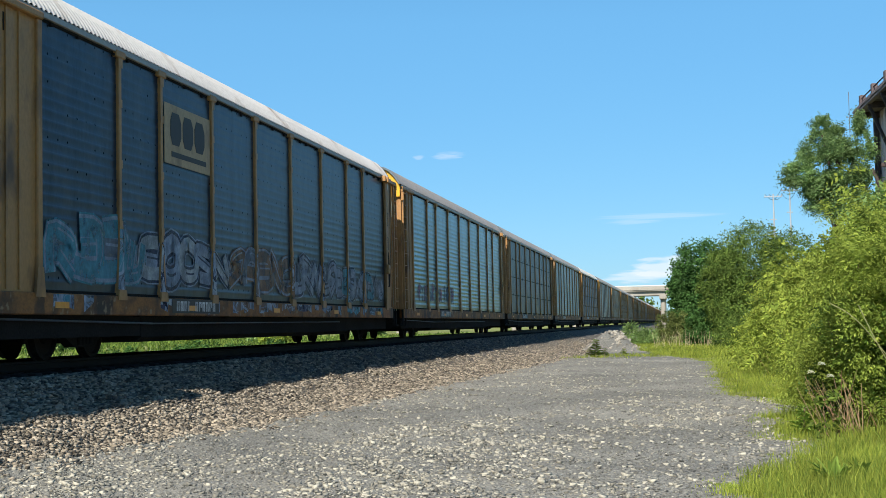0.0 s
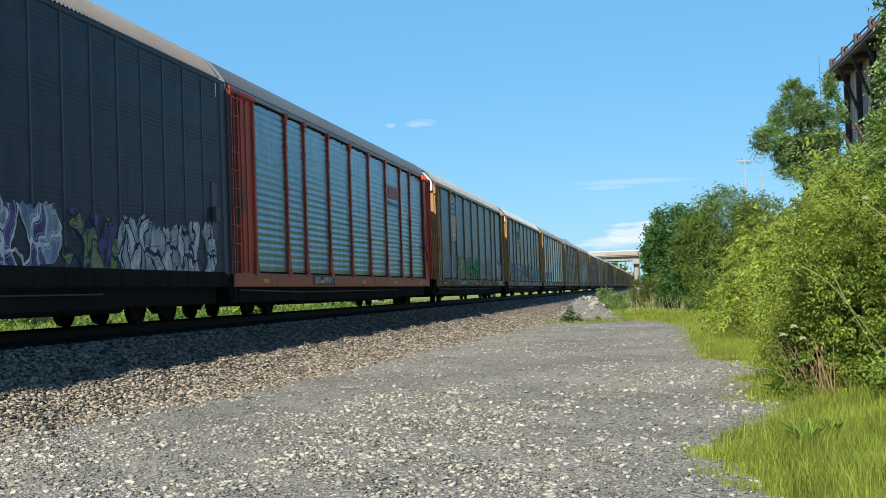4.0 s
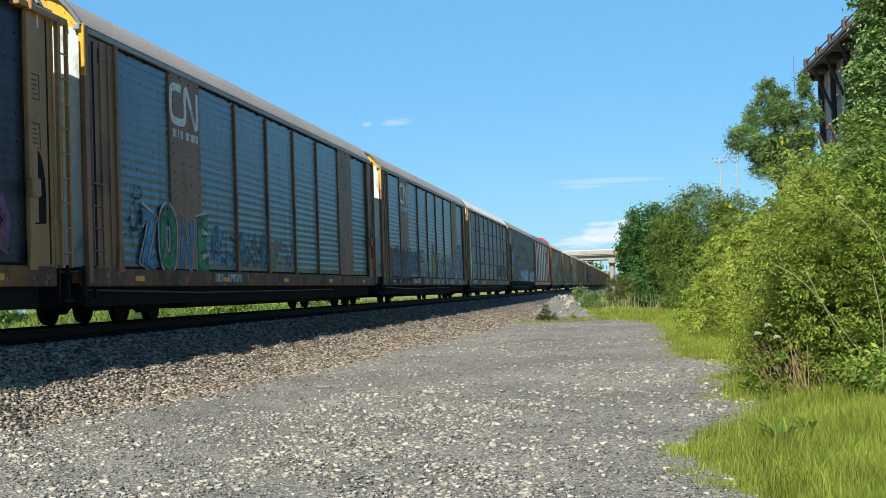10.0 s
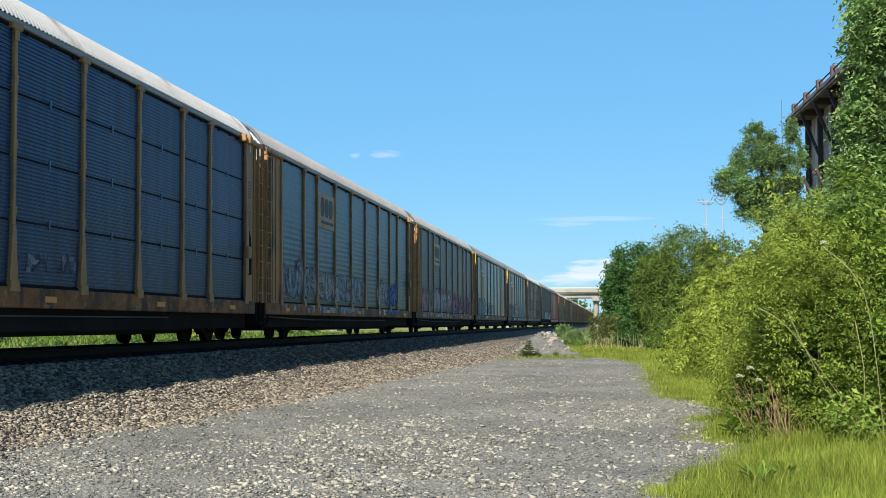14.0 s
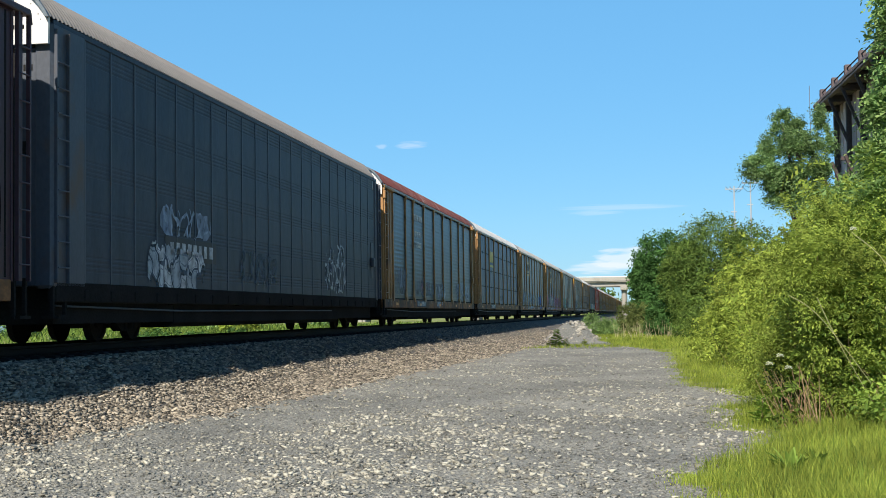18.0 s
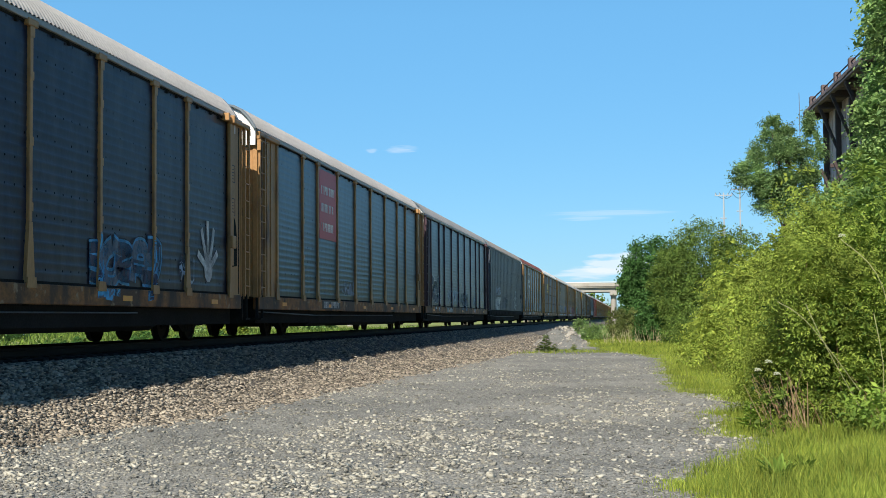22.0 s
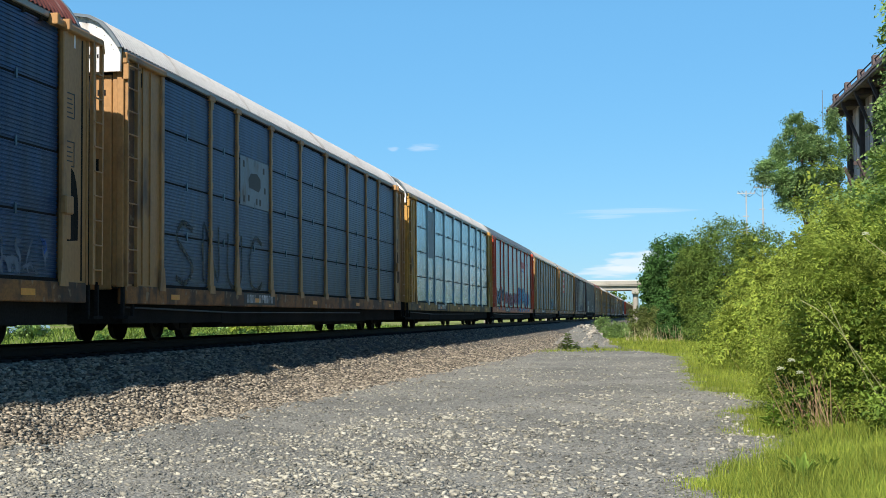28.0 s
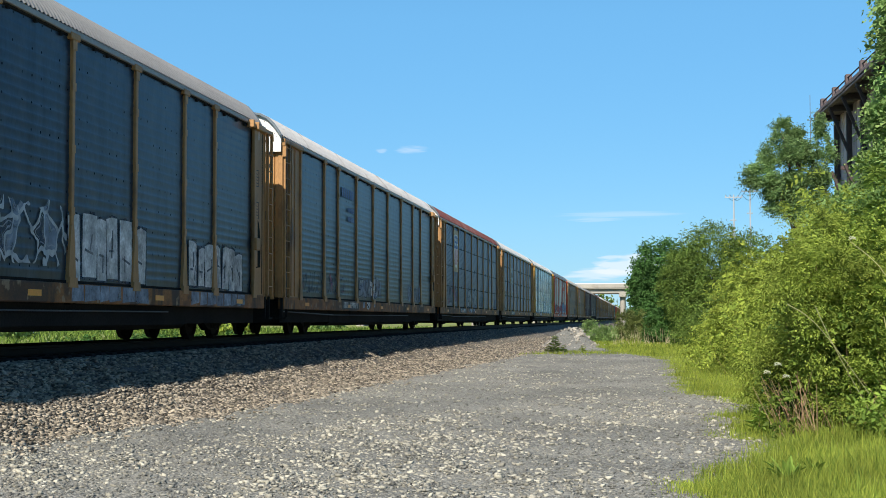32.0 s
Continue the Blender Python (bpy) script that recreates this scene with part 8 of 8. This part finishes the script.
# ---- rubble heap and weeds ----
def build_rubble():
    heap = thing("rubble_heap", "low heap of grey gravel and broken stone against the bank", "rubble")
    rr = random.Random(5)
    height = lambda f, a: 0.95 * (0.5 + 0.5 * math.cos(math.pi * min(1, f))) * (1 + 0.28 * math.sin(a * 3 + 1 + f * 4) * min(1, f * 3)) - 0.03 * f
    rows = []
    for i in range(25):
        a = 2 * math.pi * i / 24
        rows.append([(-3.75 + 1.9 * f * math.cos(a), 74 + 3.6 * f * math.sin(a), height(f, a)) for f in (0, 0.12, 0.25, 0.4, 0.55, 0.7, 0.85, 1.0)])
    part("mound", Shape().grid(rows).mesh("mound", gravel_mat, True), heap)
    rock = material("broken_stone", (0.29, 0.268, 0.228), 0.9, 0, 0.25, 5, 2, 0.4, obrand=0.45)
    chalk = material("pale_broken_concrete", (0.36, 0.34, 0.29), 0.9, 0, 0.2, 5, 2, 0.4, obrand=0.3)
    for i in range(46):
        f, a = rr.uniform(0.1, 0.75), rr.uniform(-1.5, 0.9)
        q = rr.uniform(0.05, 0.12)
        block = Shape().box(-q, q, -q * 0.7, q * 0.7, -q * 0.45, q * 0.45, q * 0.2)
        part("rock", block.mesh("rock", chalk if i % 3 else rock), heap, pose(-3.75 + 1.9 * f * math.cos(a), 74 + 3.6 * f * math.sin(a), height(f, a) + q * 0.2, rr.uniform(-40, 40), rr.uniform(-40, 40), rr.uniform(0, 90)), "pale broken block" if i % 3 else "")
    for i in range(230):
        a, f = rr.uniform(0, 6.28), rr.random() ** 0.6
        s = Shape()
        q = rr.uniform(0.035, 0.085) * (1.6 if i % 9 == 0 else 1)
        s.box(-q, q, -q * 0.7, q * 0.7, -q * 0.5, q * 0.5, q * 0.25)
        part("rock", s.mesh("rock", rock), heap, pose(-3.75 + 1.9 * f * math.cos(a), 74 + 3.6 * f * math.sin(a), height(f, a) + q * 0.25, rr.uniform(-40, 40), rr.uniform(-40, 40), rr.uniform(0, 90)))


build_rubble()


def weed(x, y, h, label, mat, n=40, size=0.16):
    p = thing("weed", label, "weed", pose(x, y, float(ground_height(x, y))))
    rr = random.Random(int(x * 100 + y))
    st, lf = Shape(), Shape()
    st.tube((0, 0, 0), (0.02, 0, h * 0.9), 0.012, 0.005, 6)
    for i in range(n):
        z = h * (0.08 + 0.9 * i / n)
        a = i * 2.4
        l = size * (1.25 - 0.8 * z / h) * rr.uniform(0.8, 1.2)
        u, w = Vector((math.cos(a), math.sin(a), rr.uniform(0.1, 0.7))), Vector((-math.sin(a), math.cos(a), 0)) * l * 0.16
        b = Vector((0.01, 0, z))
        k = len(lf.v)
        lf.v += [tuple(b), tuple(b + u * l * 0.5 + w), tuple(b + u * l - Vector((0, 0, l * 0.25))), tuple(b + u * l * 0.5 - w)]
        lf.f.append((k, k + 1, k + 2, k + 3))
    part("stalk", st.mesh("stalk", stem_mat), p)
    part("leaves", lf.mesh("leaves", mat), p)


def dock(x, y, h, label):
    """A rosette of long upright lance-shaped leaves, each folded along its middle."""
    p = thing("dock_plant", label, "weed", pose(x, y, float(ground_height(x, y))))
    rr = random.Random(int(x * 91 + y))
    for i in range(13):
        a, l, tilt = i * 2.4, h * rr.uniform(0.6, 1.1), rr.uniform(0.25, 0.95)
        out, wide = Vector((math.cos(a), math.sin(a), 0)), Vector((-math.sin(a), math.cos(a), 0))
        leaf = Shape()
        rows = []
        for f, w in ((0, 0.008), (0.25, 0.02), (0.5, 0.03), (0.75, 0.022), (1.0, 0.003)):
            c = out * (l * tilt * f) + Vector((0, 0, l * (f - 0.45 * tilt * f * f)))
            rows.append([tuple(c - wide * w + Vector((0, 0, w * 0.5))), tuple(c), tuple(c + wide * w + Vector((0, 0, w * 0.5)))])
        part("leaf", leaf.grid(rows).mesh("leaf", dock_leaf), p)


dock(1.3, 12.6, 0.31, "broad-leaved dock plant in the verge grass")
dock(1.62, 13.3, 0.24, "small dock plant in the verge grass")
weed(-3.75, 60, 0.8, "dark green weed in the gravel", willow_leaf, 90, 0.32)
weed(-4.05, 60.3, 0.4, "low green weed in the gravel", olive_leaf, 40, 0.22)
weed(-3.4, 60.5, 0.35, "low yellow-green weed in the gravel", willow_leaf, 40, 0.22)
weed(-2.6, 62, 0.3, "low yellow-green weed in the gravel", bush_leaf, 40, 0.2)
weed(1.5, 18.0, 0.4, "green plant at the foot of the shrub", dock_leaf, 60, 0.18)

# ---- beyond the track and under the bridge ----
for i, (x, y, r) in enumerate(((-62, 118, 2.0), (-74, 130, 2.4), (-58, 150, 1.8), (-90, 160, 3.0), (-48, 96, 1.5), (-80, 100, 2.2), (-66, 190, 2.6), (-44, 140, 1.6), (-100, 120, 2.6), (-52, 210, 2.0), (-40, 170, 1.3), (-36, 118, 0.9), (-110, 90, 2.6), (-70, 78, 1.4))):
    bush("field_shrub", "green shrub in the meadow beyond the track", 3, [((x, y, r * 0.75), (r * 1.6, r * 1.3, r * 0.8), 1), ((x + r, y + 1, r * 0.6), (r, r, r * 0.7), 0.6)], 0.35, 1600, (willow_leaf, tree_leaf, bush_leaf)[i % 3])


def far_woods(name, label, x0, x1, y, z, n):
    blobs = [((x0 + (x1 - x0) * (i + 0.5) / n, y + 12 * math.sin(i * 1.9), z * 0.45), ((x1 - x0) / n * 0.9, 8, z * (0.5 + 0.12 * math.sin(i * 2.7))), 1) for i in range(n)]
    tagged(new(name, leaf_cloud(name, blobs, 2.2, 9000, willow_leaf, shell=0.6)), label, "woods", kind="stuff")


far_woods("distant_woods", "hazy distant tree line beyond the overpass", -420, 260, 720, 15, 40)
far_woods("meadow_woods", "distant tree line beyond the meadow", -330, -90, 330, 10, 24)


van_blue = material("pale_blue_car_paint", (0.2, 0.32, 0.42), 0.35, 0, 0.1, 2, 1, 0)


def parked_car(x, y, turn, mat, label):
    p = thing("parked_car", label, "car", pose(x, y, 0.12, 0, 0, turn))
    part("body", Shape().plate([(-2.2, 0.3), (2.2, 0.3), (2.25, 0.7), (1.9, 0.9), (0.9, 0.95), (0.45, 1.45), (-1.2, 1.5), (-1.9, 1.0), (-2.25, 0.9)], -0.85, 0.85).mesh("body", mat), p)
    part("windows", Shape().plate([(0.75, 0.98), (0.4, 1.38), (-1.15, 1.42), (-1.65, 1.0)], -0.86, 0.86).mesh("windows", black_plate), p)
    for a in (-1.35, 1.35):
        for b in (-0.75, 0.75):
            part("wheel", Shape().tube((b - 0.1, a, 0.32), (b + 0.1, a, 0.32), 0.32, None, 16).mesh("wheel", iron), p)


parked_car(-75.5, 189, 80, white_end, "white parked car in the meadow beyond the track")
parked_car(-55.3, 113.5, 116, van_blue, "pale blue parked car in the meadow beyond the track")

# ---- road traffic on the bridge ----
embank = material("embankment_grass", (0.1, 0.14, 0.035), 0.95, 0, 0.3, 2, 0.2, 0.5)
for x0, x1, nm in ((-1500, -220, "west_ramp"), (160, 1500, "east_ramp")):
    tagged(new("road_embankment", Shape().plate([(BRIDGE_Y - 16, -0.2), (BRIDGE_Y - 0.2, DECK_Z - 0.02), (BRIDGE_Y + 12.2, DECK_Z - 0.02), (BRIDGE_Y + 28, -0.2)], x0, x1).mesh("road_embankment", embank)), "grassy road embankment of the overpass", "embankment", kind="structure")
LORRIES = []
cab_blue = material("lorry_blue", (0.03, 0.22, 0.6), 0.35, 0, 0.05, 2, 1, 0)
cab_red = material("lorry_red", (0.55, 0.04, 0.05), 0.35, 0, 0.05, 2, 1, 0)
cab_dark = material("lorry_dark", (0.06, 0.08, 0.11), 0.35, 0, 0.05, 2, 1, 0)
box_white = material("lorry_white", (0.8, 0.8, 0.8), 0.45, 0, 0.04, 2, 1, 0)
box_black = material("lorry_black_tarpaulin", (0.06, 0.065, 0.06), 0.7, 0, 0.3, 2, 1, 0.3)


def lorry(label, cab_mat, box_mat, marked=False):
    """A long-nosed lorry that heads along +x, its tail at the origin."""
    t = thing("semi_truck", label, "truck", group="trucks on the overpass")
    low = 1.15 if box_mat is box_white else 1.25
    part("trailer", Shape().box(0, 16.15, -1.28, 1.28, low, 4.08 if box_mat is box_white else 3.55, 0.06).mesh("trailer", box_mat), t, label="long box trailer")
    part("chassis", Shape().box(0.3, 21.0, -0.45, 0.45, 0.75, 1.12, 0.03).mesh("chassis", iron), t)
    part("cab", Shape().prism([(16.7, 0.7), (22.3, 0.7), (22.4, 1.5), (20.6, 1.95), (20.1, 2.95), (18.9, 3.9), (17.0, 3.95), (16.7, 3.6)], -1.15, 1.15).mesh("cab", cab_mat), t, label="long-nosed cab with a roof fairing")
    part("side_window", Shape().prism([(18.7, 2.05), (20.3, 2.05), (19.95, 2.8), (18.7, 2.8)], -1.17, 1.17).mesh("side_window", black_plate), t)
    for x in (0.9, 2.2, 17.4, 18.7, 21.6):
        for y in (-1.05, 1.05):
            part("wheel", shared("lorry_wheel", "wheel", lambda: Shape().tube((0, -0.16, 0.52), (0, 0.16, 0.52), 0.52, None, 18), iron), t, pose(x, y, 0))
    if marked:
        part("lettering", Shape().box(5.2, 6.3, -1.292, -1.285, 2.4, 3.2).box(6.5, 7.9, -1.292, -1.285, 2.4, 3.2).box(8.2, 8.6, -1.292, -1.285, 2.4, 3.2).box(8.9, 10.0, -1.292, -1.285, 2.4, 3.2).mesh("lettering", black_plate), t)
        part("lettering", Shape().box(5.2, 6.3, 1.285, 1.292, 2.4, 3.2).box(6.5, 7.9, 1.285, 1.292, 2.4, 3.2).box(8.2, 8.6, 1.285, 1.292, 2.4, 3.2).box(8.9, 10.0, 1.285, 1.292, 2.4, 3.2).mesh("lettering", black_plate), t)
    return t


LORRIES.append((lorry("white box trailer pulled by a blue truck cab", cab_blue, box_white), -9.6, 4.9, 30.8, BRIDGE_Y + 3.4, 0))
LORRIES.append((lorry("black tarpaulin trailer pulled by a red truck cab", cab_red, box_black), -3.1, 11.1, 30.8, BRIDGE_Y + 3.4, 0))
LORRIES.append((lorry("long white box trailer pulled by a blue truck cab", cab_blue, box_white), -8.4, 12.0, 29.0, BRIDGE_Y + 3.4, 0))
LORRIES.append((lorry("white trailer with dark lettering pulled by a dark truck cab", cab_dark, box_white, True), 13.9, 28.9, -29.6, BRIDGE_Y + 8.6, 180))


# ---- clouds ----
def cloud(name, x, z, w, h, seed, scale, dense, edge=0.6):
    m = bpy.data.materials.new("cloud_" + name)
    m.use_nodes = True
    n, l = m.node_tree.nodes, m.node_tree.links
    n.remove(n["Principled BSDF"])
    tc = n.new("ShaderNodeTexCoord")
    mp = n.new("ShaderNodeMapping")
    mp.inputs["Location"].default_value = (seed, seed * 0.7, 0)
    mp.inputs["Scale"].default_value = (scale, scale, scale * w / h * 0.45)
    l.new(tc.outputs["Generated"], mp.inputs["Vector"])
    nz = n.new("ShaderNodeTexNoise")
    nz.inputs["Scale"].default_value, nz.inputs["Detail"].default_value = 1.0, 7
    l.new(mp.outputs["Vector"], nz.inputs["Vector"])
    sp = n.new("ShaderNodeSeparateXYZ")
    l.new(tc.outputs["Generated"], sp.inputs[0])

    def math_node(op, a, b):
        k = n.new("ShaderNodeMath")
        k.operation = op
        for i, v in enumerate((a, b)):
            if isinstance(v, float):
                k.inputs[i].default_value = v
            else:
                l.new(v, k.inputs[i])
        return k.outputs[0]

    ex = math_node("MULTIPLY", math_node("SUBTRACT", sp.outputs["X"], 0.5), 2.0)
    ez = math_node("MULTIPLY", math_node("SUBTRACT", sp.outputs["Z"], 0.5), 2.0)
    rad = math_node("ADD", math_node("MULTIPLY", ex, ex), math_node("MULTIPLY", ez, ez))
    body = math_node("SUBTRACT", nz.outputs["Fac"], math_node("MULTIPLY", rad, 0.5))
    mr = n.new("ShaderNodeMapRange")
    mr.inputs["From Min"].default_value, mr.inputs["From Max"].default_value = 0.14, edge
    mr.inputs["To Max"].default_value = dense
    l.new(body, mr.inputs["Value"])
    tr, em, mx = n.new("ShaderNodeBsdfTransparent"), n.new("ShaderNodeEmission"), n.new("ShaderNodeMixShader")
    em.inputs["Color"].default_value, em.inputs["Strength"].default_value = (0.84, 0.88, 0.94, 1), 0.85
    l.new(mr.outputs["Result"], mx.inputs["Fac"])
    l.new(tr.outputs[0], mx.inputs[1])
    l.new(em.outputs[0], mx.inputs[2])
    l.new(mx.outputs[0], n["Material Output"].inputs["Surface"])
    me = bpy.data.meshes.new("cloud")
    me.from_pydata([(x - w, 3000, z - h), (x + w, 3000, z - h), (x + w, 3000.5, z + h), (x - w, 3000.5, z + h)], [], [(0, 1, 2, 3)])
    me.materials.append(m)
    ob = tagged(new("cloud", me), "small white fair-weather cloud far off", "cloud", kind="structure")
    ob.visible_shadow = False


cloud("puff", -505, 384, 46, 11, 3.1, 2.4, 0.3, 0.5)
cloud("small_puff", -575, 383, 17, 9, 5.1, 2.0, 0.25, 0.5)
cloud("streak", -40, 232, 165, 9, 7.7, 3.0, 0.22, 0.45)
cloud("thin_streak", -95, 221, 75, 7, 2.3, 3.0, 0.2, 0.45)
cloud("heap", -20, 118, 105, 34, 11.3, 3.5, 0.62, 0.36)
cloud("low_heap", -90, 100, 90, 18, 6.4, 3.0, 0.5, 0.4)


# ---- moving things ----
def motions():
    for car, mid, k in TRAIN:
        walk(car, [(t, pose(TRACK_X, mid + 17.5 * t + o, RAIL_Z)) for t, o in ADVANCE])
    for lorry, x, t0, v, y, turn in LORRIES:
        walk(lorry, [(t, pose(x + v * (t - t0), y, DECK_Z, 0, 0, turn)) for t in (0, 8, 16, 24, 32)])


motions()
